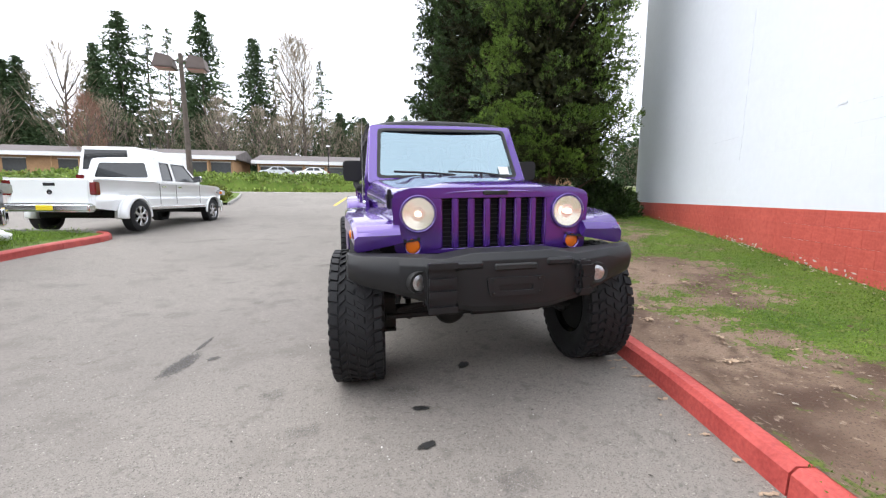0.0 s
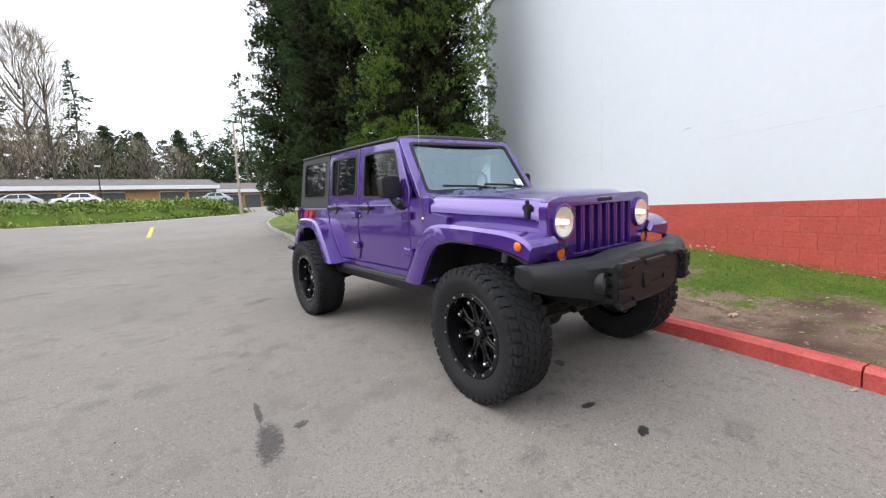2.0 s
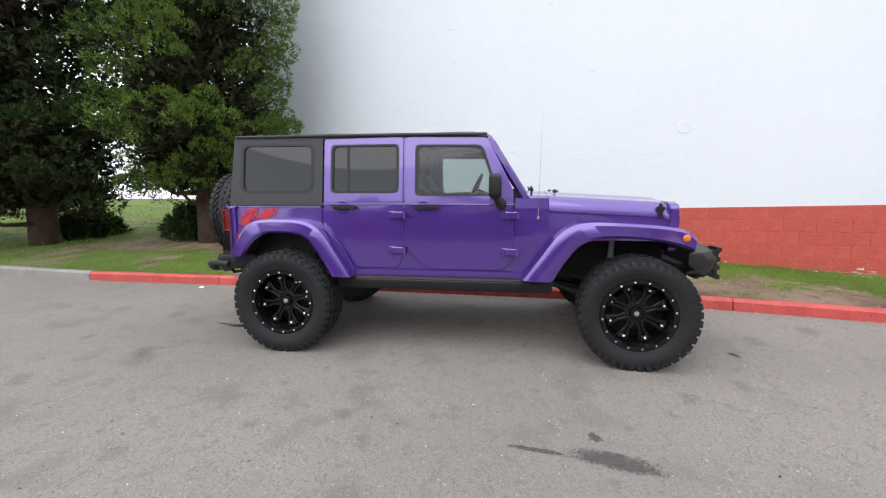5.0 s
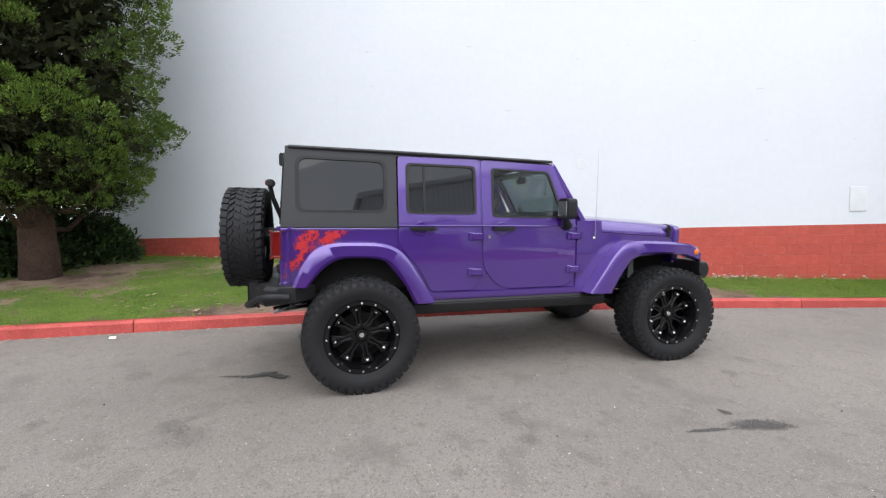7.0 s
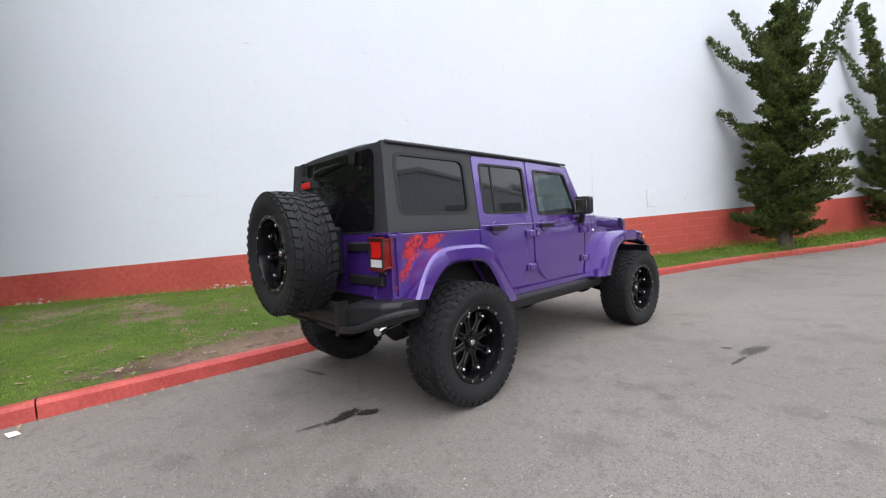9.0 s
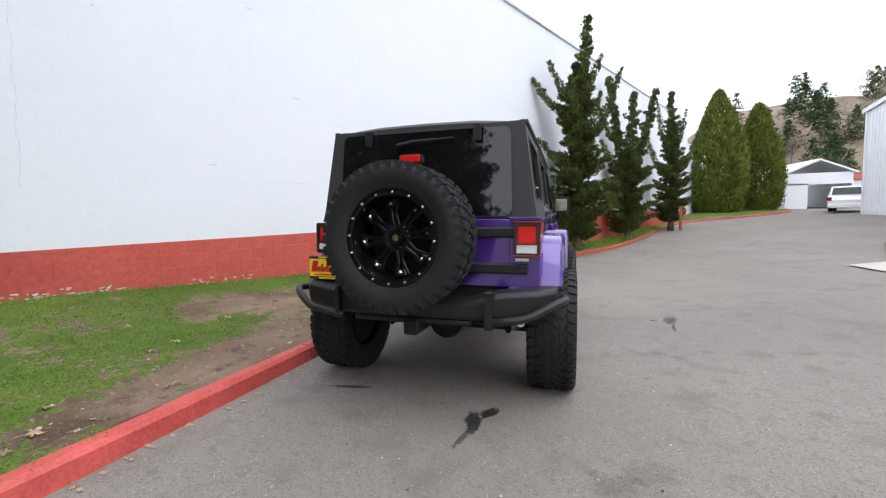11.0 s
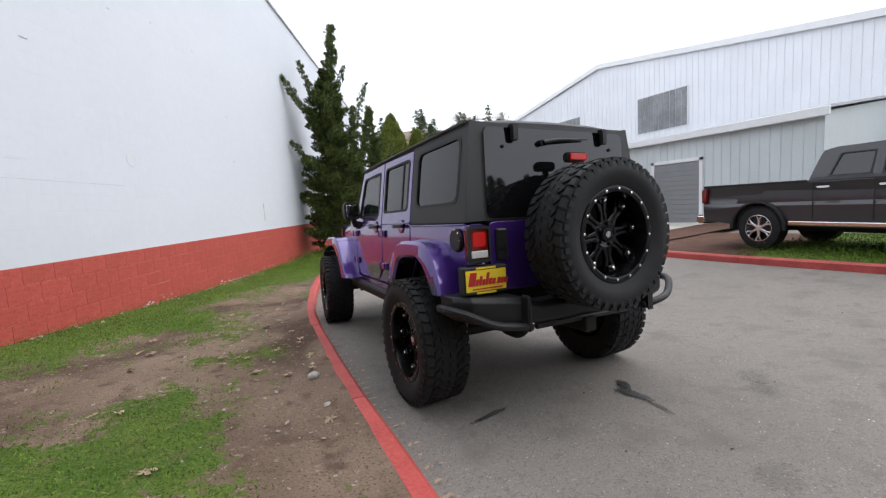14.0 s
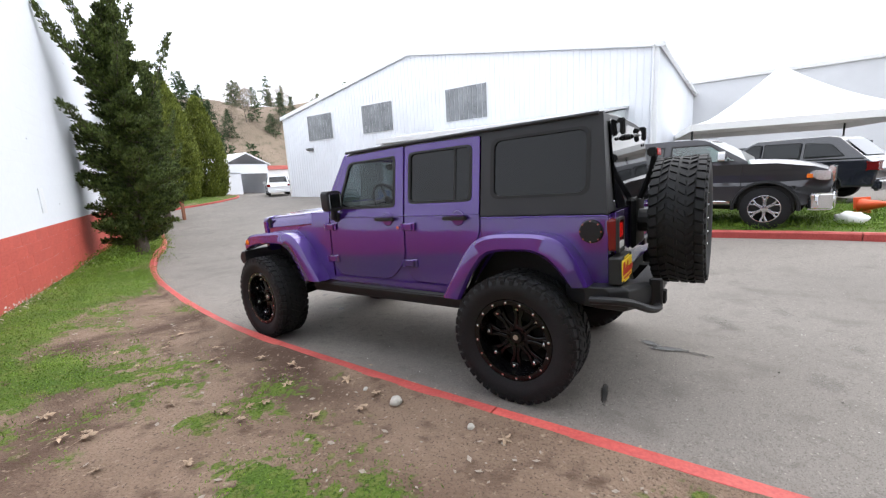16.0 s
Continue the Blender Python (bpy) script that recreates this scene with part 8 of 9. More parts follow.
def wagon(name, label, category, paint, m, length, width, height, belt, r, roof, panes, hood=0.95, wheelbase=2.9, group=""):
    """A closed estate or van facing +y; roof: (back, rear top, front top, windscreen foot) along y."""
    t = thing(name, label, category, m, group=group)
    hw = width / 2
    f_ax, r_ax = wheelbase / 2, -wheelbase / 2
    nose = f_ax + (length - wheelbase) * 0.46
    tail = nose - length
    zb = 0.30
    def arch(yc, n=10):
        return [(yc + (r + 0.06) * math.cos(a), max(zb, r + (r + 0.06) * math.sin(a))) for a in np.linspace(0, math.pi, n)]
    low = [(nose - 0.05, zb + 0.05)] + arch(f_ax) + arch(r_ax) + [(tail + 0.05, zb + 0.1), (tail, belt - 0.25), (roof[0], belt), (roof[3], belt), (nose - 0.25, hood), (nose, hood - 0.25)]
    soft(part("body", prism(low, 0, -hw, hw), paint, t), 0.05, 3, 28)
    for yc in (f_ax, r_ax):
        part("wheel_well", box(-hw + 0.05, yc - r, r * 0.9, hw - 0.05, yc + r, r * 2), UNDER, t)
    b = prism([(roof[0], belt - 0.02), (roof[1], height - 0.04), (roof[1] + 0.25, height), (roof[2], height - 0.01), (roof[3], belt - 0.02)], 0, -hw + 0.02, hw - 0.02)
    for v in b.verts:
        if v.co.z > belt:
            v.co.x *= 1 - 0.15 * (v.co.z - belt) / (height - belt)
    soft(part("roof", b, paint, t), 0.05, 3, 25)
    side_panes(t, panes, hw - 0.022, CAR_GLASS)
    dz = height - belt
    part("windshield", skin([(-hw * 0.84, 0.1), (hw * 0.84, 0.1), (hw * 0.74, 0.9), (-hw * 0.74, 0.9)], lambda x, f, d: (x, roof[3] + (roof[2] - roof[3]) * f + 0.012 - d, belt + dz * f + 0.004), 0.006, 0.3), CAR_GLASS, t)
    part("back_window", skin([(-hw * 0.80, 0.15), (hw * 0.80, 0.15), (hw * 0.72, 0.85), (-hw * 0.72, 0.85)], lambda x, f, d: (x, roof[0] + (roof[1] - roof[0]) * f - 0.012 + d, belt + dz * f), 0.006, 0.3), CAR_GLASS, t)
    for s in (-1, 1):
        part("tail_lamp", box(s * (hw - 0.22), tail - 0.01, belt - 0.28, s * (hw + 0.005), tail + 0.20, belt - 0.08, 0.02, 2), RED_LENS, t)
        part("head_lamp", box(s * (hw - 0.38), nose - 0.22, hood - 0.28, s * (hw + 0.004), nose - 0.02, hood - 0.12, 0.02, 2), ALLOY, t)
        part("mirror", box(s * (hw - 0.01), roof[3] - 0.5, belt + 0.02, s * (hw + 0.18), roof[3] - 0.38, belt + 0.18, 0.03, 2), paint, t)
        for y in (panes[0][1][0] + 0.03, roof[3] - 0.35):
            part("door_seam", box(s * (hw - 0.004), y - 0.006, zb + 0.1, s * (hw + 0.003), y + 0.006, belt - 0.02), SEAL, t)
            part("door_handle", box(s * hw, y - 0.28, belt - 0.16, s * (hw + 0.03), y - 0.08, belt - 0.12, 0.01), CHROME, t)
        for yc in (f_ax, r_ax):
            plain_wheel(t, s * (hw - 0.12), yc, r, r, 0.24, 7, s)
    part("rear_bumper", box(-hw + 0.03, tail - 0.08, zb, hw - 0.03, tail + 0.1, zb + 0.28, 0.05, 3), paint, t)
    part("front_bumper", box(-hw + 0.03, nose - 0.1, zb, hw - 0.03, nose + 0.06, zb + 0.28, 0.05, 3), paint, t)
    return t


wagon("suv", "dark navy suv parked behind the pickup near the white tent", "car", PAINT_NAVY, stand(-12.9, 3.6, 155), 5.0, 1.93, 1.72, 1.10, 0.39, (-2.38, -1.75, 0.1, 1.1),
      [[(-1.92, 1.20), (-1.10, 1.17), (-1.10, 1.55), (-1.62, 1.50)], [(-0.98, 1.17), (-0.15, 1.17), (-0.15, 1.58), (-0.98, 1.57)], [(-0.05, 1.17), (0.74, 1.17), (0.20, 1.58), (-0.05, 1.58)]], hood=1.05)
wagon("van", "white passenger van parked beyond the white pickup", "van", PAINT_WHITE, stand(-9.5, 16.3, -6), 5.4, 2.0, 2.48, 1.45, 0.38, (-2.75, -2.65, 0.9, 1.75),
      [[(-2.45, 1.55), (-1.35, 1.55), (-1.35, 2.08), (-2.40, 2.08)], [(-1.15, 1.55), (-0.05, 1.55), (-0.05, 2.08), (-1.15, 2.08)], [(0.15, 1.55), (1.35, 1.55), (0.95, 2.08), (0.15, 2.08)]], hood=1.15, wheelbase=3.4)
SEDAN = dict(length=4.6, width=1.8, height=1.42, belt=0.92, r=0.32, roof=(-1.9, -1.1, 0.35, 1.2), hood=0.85, wheelbase=2.7)
SEDAN_PANES = [[(-1.25, 0.97), (-0.35, 0.97), (-0.35, 1.33), (-0.95, 1.33)], [(-0.25, 0.97), (0.75, 0.97), (0.30, 1.33), (-0.25, 1.33)]]
for i, (x, y, yaw, up, paint, tone) in enumerate(((-28.5, 55, 85, 1.2, PAINT_WHITE, "white"), (-6.0, 58, 88, 1.23, PAINT_WHITE, "white"), (-11.0, 59, 95, 1.23, surface("silver_paint", (0.5, 0.52, 0.54), 0.3, metal=0.5, bump=0, coat=1), "silver"),
                                                  (-46.0, 52, 80, 1.2, PAINT_WHITE, "white"), (8.0, 62, 90, 0.9, surface("pale_blue_paint", (0.4, 0.47, 0.52), 0.3, bump=0, coat=1), "pale blue"))):
    wagon("sedan", tone + " sedan parked before the low shops", "car", paint, stand(x, y, yaw, up), panes=SEDAN_PANES, group="cars before the low shops", **SEDAN)
wagon("suv", "white suv parked at the end of the drive by the sheds", "car", PAINT_WHITE, stand(-20.2, -33.0, 150), 4.8, 1.9, 1.8, 1.1, 0.38, (-2.2, -1.9, 0.2, 1.0),
      [[(-1.95, 1.18), (-1.05, 1.18), (-1.05, 1.62), (-1.80, 1.62)], [(-0.95, 1.18), (-0.05, 1.18), (-0.05, 1.64), (-0.95, 1.64)], [(0.05, 1.18), (0.70, 1.18), (0.25, 1.64), (0.05, 1.64)]], hood=1.05)
wagon("sedan", "dark red car in the open shed", "car", surface("dark_red_paint", (0.25, 0.02, 0.02), 0.3, bump=0, coat=1), stand(-19.2, -43.5, 20), panes=SEDAN_PANES, **SEDAN)
for i in range(3):
    wagon("sedan", "white car parked in the far row", "car", PAINT_WHITE, stand(-27.0 - 3.2 * i, -52.0 + 1.5 * i, 120), panes=SEDAN_PANES, group="cars in the far row", **SEDAN)
wagon("suv", "silver car behind the white tent", "car", ALLOY, stand(-19.5, 9.5, 150), 4.8, 1.9, 1.75, 1.1, 0.38, (-2.2, -1.9, 0.2, 1.0),
      [[(-1.95, 1.18), (-1.05, 1.18), (-1.05, 1.60), (-1.80, 1.60)], [(-0.95, 1.18), (-0.05, 1.18), (-0.05, 1.62), (-0.95, 1.62)]], hood=1.05)

# ---- white tent, grey block behind, cones, barrels ----
FABRIC = surface("white_tent_fabric", (0.80, 0.80, 0.79), 0.7, var=0.05, scale=1, fine=20, bump=0.1)
tent = thing("party_tent", "white peaked tent on posts beside the shed", "tent", Matrix.Translation((-23.4, 4.2, land(-23.4, 4.2))) @ pose(0, 0, 0, 0, 0, 11))
S, TZ, PZ = 4.1, 2.65, 5.4
vs, fs = [], []
R, C = 12, 48
for j in range(R + 1):
    f = j / R
    for i in range(C):
        a = 2 * math.pi * i / C
        k = S / max(abs(math.cos(a)), abs(math.sin(a)))
        rr = k * f
        vs.append((rr * math.cos(a), rr * math.sin(a), TZ + (PZ - TZ) * (1 - f) ** 1.55))
for j in range(R):
    for i in range(C):
        fs.append((j * C + i, j * C + (i + 1) % C, (j + 1) * C + (i + 1) % C, (j + 1) * C + i))
raw("canopy", vs, fs, FABRIC, tent, smooth=True)
for sx, sy, w, d in ((0, 1, 2 * S, 0.02), (0, -1, 2 * S, 0.02), (1, 0, 0.02, 2 * S), (-1, 0, 0.02, 2 * S)):
    part("valance", box(sx * S - w / 2, sy * S - d / 2, TZ - 0.28, sx * S + w / 2, sy * S + d / 2, TZ + 0.01), FABRIC, tent)
for sx in (-1, 1):
    for sy in (-1, 1):
        part("post", tube([(sx * (S - 0.05), sy * (S - 0.05), 0), (sx * (S - 0.05), sy * (S - 0.05), TZ)], 0.045, 8), STEEL, tent)
grey_block = thing("grey_building", "plain pale grey building behind the tent", "building", Matrix.Translation((-40, 6, land(-40, 6))))
part("wall", box(-10, -10, -1, 2, 13, 7.7), surface("grey_render", (0.60, 0.61, 0.63), 0.9, var=0.1, scale=0.4, bump=0.1), grey_block)
part("parapet", box(-10.2, -10.2, 7.7, 2.2, 13.2, 8.0, 0.02), WHITE_SHOP, grey_block)
for i in range(5):
    part("window", box(2.0, -4 + i * 3.2, 0.9, 2.06, -2.0 + i * 3.2, 2.3, 0.01), SHOP_DARK, grey_block)
ORANGE = surface("orange_cone_plastic", (0.75, 0.10, 0.02), 0.5, var=0.1, bump=0)


def cone(m, label):
    c = thing("traffic_cone", label, "traffic cone", m, group="traffic cones")
    part("body", lathe([(0.03, 0.145), (0.10, 0.125), (0.60, 0.035), (0.70, 0.03)], 20, axis=2), ORANGE, c)
    part("base", box(-0.18, -0.18, 0, 0.18, 0.18, 0.035, 0.01), ORANGE, c)
    return c


cone(Matrix.Translation((-8.9, 4.95, land(-8.9, 4.95) + 0.27)) @ pose(0, 0, 0, 82, 0, 125), "orange traffic cone lying on the lawn")
cone(stand(-13.6, 7.0, 0), "orange traffic cone standing by the suv")
bag = bmesh.new()
bmesh.ops.create_icosphere(bag, subdivisions=3, radius=1)
for v in bag.verts:
    n3 = noise.noise(v.co * 2.3) * 0.25 + noise.noise(v.co * 6) * 0.1
    v.co = Vector((v.co.x * 0.30, v.co.y * 0.20, max(-0.07, v.co.z * 0.15))) * (1 + n3)
tagged(part("plastic_bag", bag, FABRIC, None, smooth=True, m=stand(-7.35, 4.55, 30, 0.195)), "crumpled white plastic bag on the lawn", "bag")

BLUE = surface("blue_drum_plastic", (0.015, 0.055, 0.20), 0.4, var=0.2, scale=3, bump=0.05)
BLUE2 = surface("light_blue_drum_plastic", (0.02, 0.16, 0.42), 0.4, var=0.2, scale=3, bump=0.05)


def drum(x, y, mat, label):
    d = thing("drum", label, "drum", stand(x, y, 0, 0.12), group="drums by the shed")
    smoothed(part("shell", lathe([(0, 0.27), (0.02, 0.29), (0.28, 0.29), (0.30, 0.30), (0.32, 0.29), (0.58, 0.29), (0.60, 0.30), (0.62, 0.29), (0.87, 0.29), (0.89, 0.27)], 28, axis=2), mat, d), 30)
    part("lid", lathe([(0.885, 0.28), (0.90, 0.27), (0.90, 0.0)], 28, axis=2), mat, d)
    return d


for x, y, mat, tone in ((-12.2, -11.9, BLUE2, "light blue"), (-12.5, -11.2, BLUE, "dark blue"), (-12.6, -10.6, BLUE, "dark blue"), (-12.9, -11.6, BLUE, "dark blue")):
    drum(x, y, mat, tone + " plastic drum on the bark bed by the shed")
pail = thing("pail", "white plastic pail on the bark bed", "pail", stand(-11.4, -12.2, 0, 0.12))
part("bucket", lathe([(0, 0.14), (0.36, 0.17), (0.38, 0.175), (0.38, 0.165)], 20, axis=2), FABRIC, pail)
part("handle", tube([(-0.17, 0, 0.34), (-0.10, 0, 0.45), (0.10, 0, 0.45), (0.17, 0, 0.34)], 0.006, 6), STEEL, pail)


def loose_tyre(m, label):
    o = part("tyre", lathe([(-0.10, 0.20), (-0.11, 0.27), (-0.08, 0.33), (0.08, 0.33), (0.11, 0.27), (0.10, 0.20)], 30, axis=2, closed=True), RUBBER, None, m=m)
    smoothed(o, 40)
    return tagged(o, label, "tyre", "old tyres by the shed")


loose_tyre(stand(-11.9, -11.1, 0, 0.24), "old black tyre lying before the drums")
loose_tyre(Matrix.Translation((-13.0, -12.3, land(-13, -12.3) + 1.14)), "old black tyre lying on the drums")
# post with small sign beside the drive
sp = thing("marker_post", "short brown wooden post at the bend of the drive", "post", stand(-6.9, -21.8, 0, 0.1))
part("post", box(-0.07, -0.07, 0, 0.07, 0.07, 1.35, 0.01), surface("brown_post_wood", (0.28, 0.12, 0.07), 0.8), sp)
sg = part("sign", box(0.075, -0.16, 0.95, 0.09, 0.16, 1.33, 0.004), surface("red_sign", (0.5, 0.05, 0.05), 0.5), sp)
part("sign_bar", box(0.09, -0.11, 1.10, 0.094, 0.11, 1.18), WHITE_PAPER, sg)


# ---- stains, litter, grass, marks on the wall ----
def stain_material(name, colour, strength, speck=0.45, rough=0.6, broad=0.4):
    """A thin film that lets the asphalt through at its ragged rim and in specks."""
    m = bpy.data.materials.new(name)
    m.use_nodes = True
    n, l = m.node_tree.nodes, m.node_tree.links
    b, out = n["Principled BSDF"], n["Material Output"]
    b.inputs["Base Color"].default_value, b.inputs["Roughness"].default_value = (*colour, 1), rough
    clear, mix = n.new("ShaderNodeBsdfTransparent"), n.new("ShaderNodeMixShader")
    at, co = n.new("ShaderNodeAttribute"), n.new("ShaderNodeNewGeometry")
    at.attribute_name = "depth"
    last = at.outputs["Fac"]
    for scale, amount in ((9.0, broad), (45.0, speck), (140.0, speck)):
        t, r, add = n.new("ShaderNodeTexNoise"), n.new("ShaderNodeMapRange"), n.new("ShaderNodeMath")
        t.inputs["Scale"].default_value, t.inputs["Detail"].default_value = scale, 4
        r.inputs["From Min"].default_value, r.inputs["From Max"].default_value = 0.3, 0.7
        r.inputs["To Min"].default_value, r.inputs["To Max"].default_value = -amount, amount
        add.operation = "ADD"
        l.new(co.outputs["Position"], t.inputs["Vector"])
        l.new(t.outputs["Fac"], r.inputs["Value"])
        l.new(last, add.inputs[0])
        l.new(r.outputs[0], add.inputs[1])
        last = add.outputs[0]
    fade = n.new("ShaderNodeMapRange")
    fade.inputs["From Min"].default_value, fade.inputs["From Max"].default_value, fade.inputs["To Max"].default_value = 0.15, 0.75, strength
    l.new(last, fade.inputs["Value"])
    l.new(fade.outputs[0], mix.inputs[0])
    l.new(clear.outputs[0], mix.inputs[1])
    l.new(b.outputs[0], mix.inputs[2])
    l.new(mix.outputs[0], out.inputs[0])
    return m


DAMP = stain_material("damp_oily_asphalt", (0.030, 0.030, 0.030), 0.92, rough=0.45)
SOAK = stain_material("soaked_asphalt", (0.055, 0.054, 0.053), 0.55, 0.35, rough=0.7, broad=0.2)
FAINT = stain_material("faint_dried_stain", (0.075, 0.073, 0.071), 0.15, 0.5, rough=0.85)


def stain(x, y, rx, ry, turn, seed, material=DAMP, label="dark damp patch on the asphalt", ragged=0.35, up=0.004):
    """An irregular thin film on the asphalt, thinning towards its rim."""
    n, rings, vs, depth = 36, 4, [], []
    c, s = math.cos(radians(turn)), math.sin(radians(turn))
    for j in range(1, rings + 1):
        for k in range(n):
            a = 2 * math.pi * k / n
            r = 1.25 * j / rings * (1 + ragged * noise.noise(Vector((math.cos(a) * 1.6 + seed, math.sin(a) * 1.6, seed * 0.7))) + 0.5 * ragged * noise.noise(Vector((math.cos(a) * 5 + seed, math.sin(a) * 5, seed))))
            u, v = rx * r * math.cos(a), ry * r * math.sin(a)
            px, py = x + u * c - v * s, y + u * s + v * c
            vs.append((px, py, land(px, py) + up))
            depth.append(1.3 - 1.5 * (j / rings) ** 2)
    vs.append((x, y, land(x, y) + up))
    depth.append(1.3)
    fs = [(k, (k + 1) % n, n * rings) for k in range(n)]
    for j in range(rings - 1):
        fs += [(j * n + k, (j + 1) * n + k, (j + 1) * n + (k + 1) % n, j * n + (k + 1) % n) for k in range(n)]
    ob = raw("stain", vs, fs, material)
    ob.data.attributes.new("depth", "FLOAT", "POINT").data.foreach_set("value", depth)
    return tagged(ob, label, "stain", "stains on the asphalt")


for i, (x, y, rx, ry, turn, mat) in enumerate(((-2.24, -1.11, 0.235, 0.082, 77, SOAK), (-2.20, -0.70, 0.16, 0.022, 82, SOAK), (-2.03, -1.05, 0.05, 0.035, 20, SOAK), (-0.57, -2.53, 0.05, 0.026, 30, DAMP), (-0.54, -2.16, 0.05, 0.024, 0, DAMP),
                                               (-0.12, -1.63, 0.06, 0.035, 60, DAMP), (0.60, 2.01, 0.16, 0.025, 12, DAMP), (-0.50, 2.14, 0.09, 0.045, 60, DAMP), (-0.42, 2.30, 0.13, 0.05, 100, DAMP), (-0.40, 2.53, 0.10, 0.018, 80, SOAK))):
    stain(x, y, rx, ry, turn, 3.1 + i, mat, ragged=0.22, up=0.004 + 0.0007 * i)
for i, (x, y, rx, ry, turn) in enumerate(((-1.73, 0.50, 0.15, 0.09, 30), (-2.0, 0.53, 0.09, 0.06, 60), (-1.23, 2.72, 0.12, 0.09, 0), (-0.64, -1.97, 0.16, 0.12, 0), (-2.29, 0.28, 0.09, 0.05, 10), (-1.4, 2.59, 0.15, 0.12, 0),
                                          (-1.22, -2.26, 0.10, 0.06, 0), (-1.45, -1.79, 0.08, 0.06, 0), (-0.19, -2.9, 0.12, 0.09, 0), (-2.6, 1.6, 0.09, 0.06, 0), (-1.9, 3.2, 0.12, 0.08, 40), (-0.2, 3.3, 0.14, 0.09, 20), (-3.1, 0.2, 0.13, 0.07, 0),
                                          (-1.0, 3.6, 0.10, 0.06, 0), (0.2, -3.6, 0.15, 0.1, 0), (-2.7, -2.5, 0.15, 0.08, 50))):
    stain(x, y, rx, ry, turn, 9.7 + i, FAINT, "faint dried stain on the asphalt", 0.35, 0.012 + 0.0005 * i)

# torn red side decal on the right rear quarter: thin film thickest along a few strokes
STROKES = (((1.60, 1.285), (1.72, 1.215), 0.045), ((1.56, 1.290), (1.66, 1.262), 0.030), ((1.72, 1.235), (1.80, 1.200), 0.030), ((1.80, 1.290), (1.85, 1.180), 0.032),
           ((1.84, 1.280), (1.93, 1.240), 0.030), ((1.86, 1.235), (1.94, 1.165), 0.034), ((1.84, 1.175), (1.90, 1.130), 0.028), ((1.92, 1.120), (1.96, 1.060), 0.030), ((1.94, 1.070), (2.01, 1.010), 0.034),
           ((1.98, 1.050), (2.04, 0.985), 0.022), ((2.00, 0.985), (2.06, 0.930), 0.022))


def film_depth(y, z):
    best = 0.0
    for (ya, za), (yb, zb), w in STROKES:
        f = max(0.0, min(1.0, ((y - ya) * (yb - ya) + (z - za) * (zb - za)) / ((yb - ya) ** 2 + (zb - za) ** 2)))
        d = math.hypot(y - ya - f * (yb - ya), z - za - f * (zb - za))
        best = max(best, math.exp(-(d / w) ** 2))
    return best


NY, NZ = 72, 48
grid = [(1.42 + 0.665 * i / NY, 0.88 + 0.415 * j / NZ) for j in range(NZ + 1) for i in range(NY + 1)]
film_d = [film_depth(y, z) for y, z in grid]
film_f = [(j * (NY + 1) + i, j * (NY + 1) + i + 1, (j + 1) * (NY + 1) + i + 1, (j + 1) * (NY + 1) + i) for j in range(NZ) for i in range(NY)]
film_f = [f for f in film_f if max(film_d[k] for k in f) > 0.12]
decal = raw("side_decal", [(-0.8035, y, z) for y, z in grid], film_f, stain_material("torn_red_film", (0.55, 0.035, 0.035), 0.85, 0.30, rough=0.3, broad=0.55), car, label="torn-edged red side decal")
decal.data.attributes.new("depth", "FLOAT", "POINT").data.foreach_set("value", [0.85 * d - 0.12 for d in film_d])
rng = np.random.default_rng(15)

# dry leaves and chips
DRY = surface("dry_brown_leaf", (0.36, 0.265, 0.185), 0.85, var=0.3, scale=30, fine=120, bump=0.2, objects=0.35)
PALE = surface("pale_chip", (0.34, 0.29, 0.24), 0.85, var=0.25, scale=20, bump=0.2, objects=0.3)


def verge_z(x, y):
    best = min(range(0, len(fine_line), 2), key=lambda i: (fine_line[i][0] - x) ** 2 + (fine_line[i][1] - y) ** 2)
    d = math.hypot(fine_line[best][0] - x, fine_line[best][1] - y)
    return verge_height(x, y, min(1.0, d / 4.5)) + 0.018 * noise2(x, y, 1.1, 2) + 0.008 * noise2(x, y, 6, 5)


def leaf_mesh(seed):
    r = random.Random(seed)
    bm = bmesh.new()
    c = bm.verts.new((0, 0, 0.012))
    lobes = 5
    ringv = []
    for k in range(lobes * 4):
        a = 2 * math.pi * k / (lobes * 4)
        rad = (0.055 if k % 4 == 2 else 0.022 if k % 4 == 0 else 0.038) * r.uniform(0.75, 1.2) * (0.6 + 0.4 * abs(math.cos(a / 2)))
        ringv.append(bm.verts.new((rad * math.cos(a), rad * math.sin(a), r.uniform(0.0, 0.020))))
    for k in range(len(ringv)):
        bm.faces.new((c, ringv[k], ringv[(k + 1) % len(ringv)]))
    tube([(-0.02, 0, 0.01), (-0.075, 0.005, 0.006)], 0.0018, 4, bm)
    return small_mesh("dry_leaf", bm, DRY)


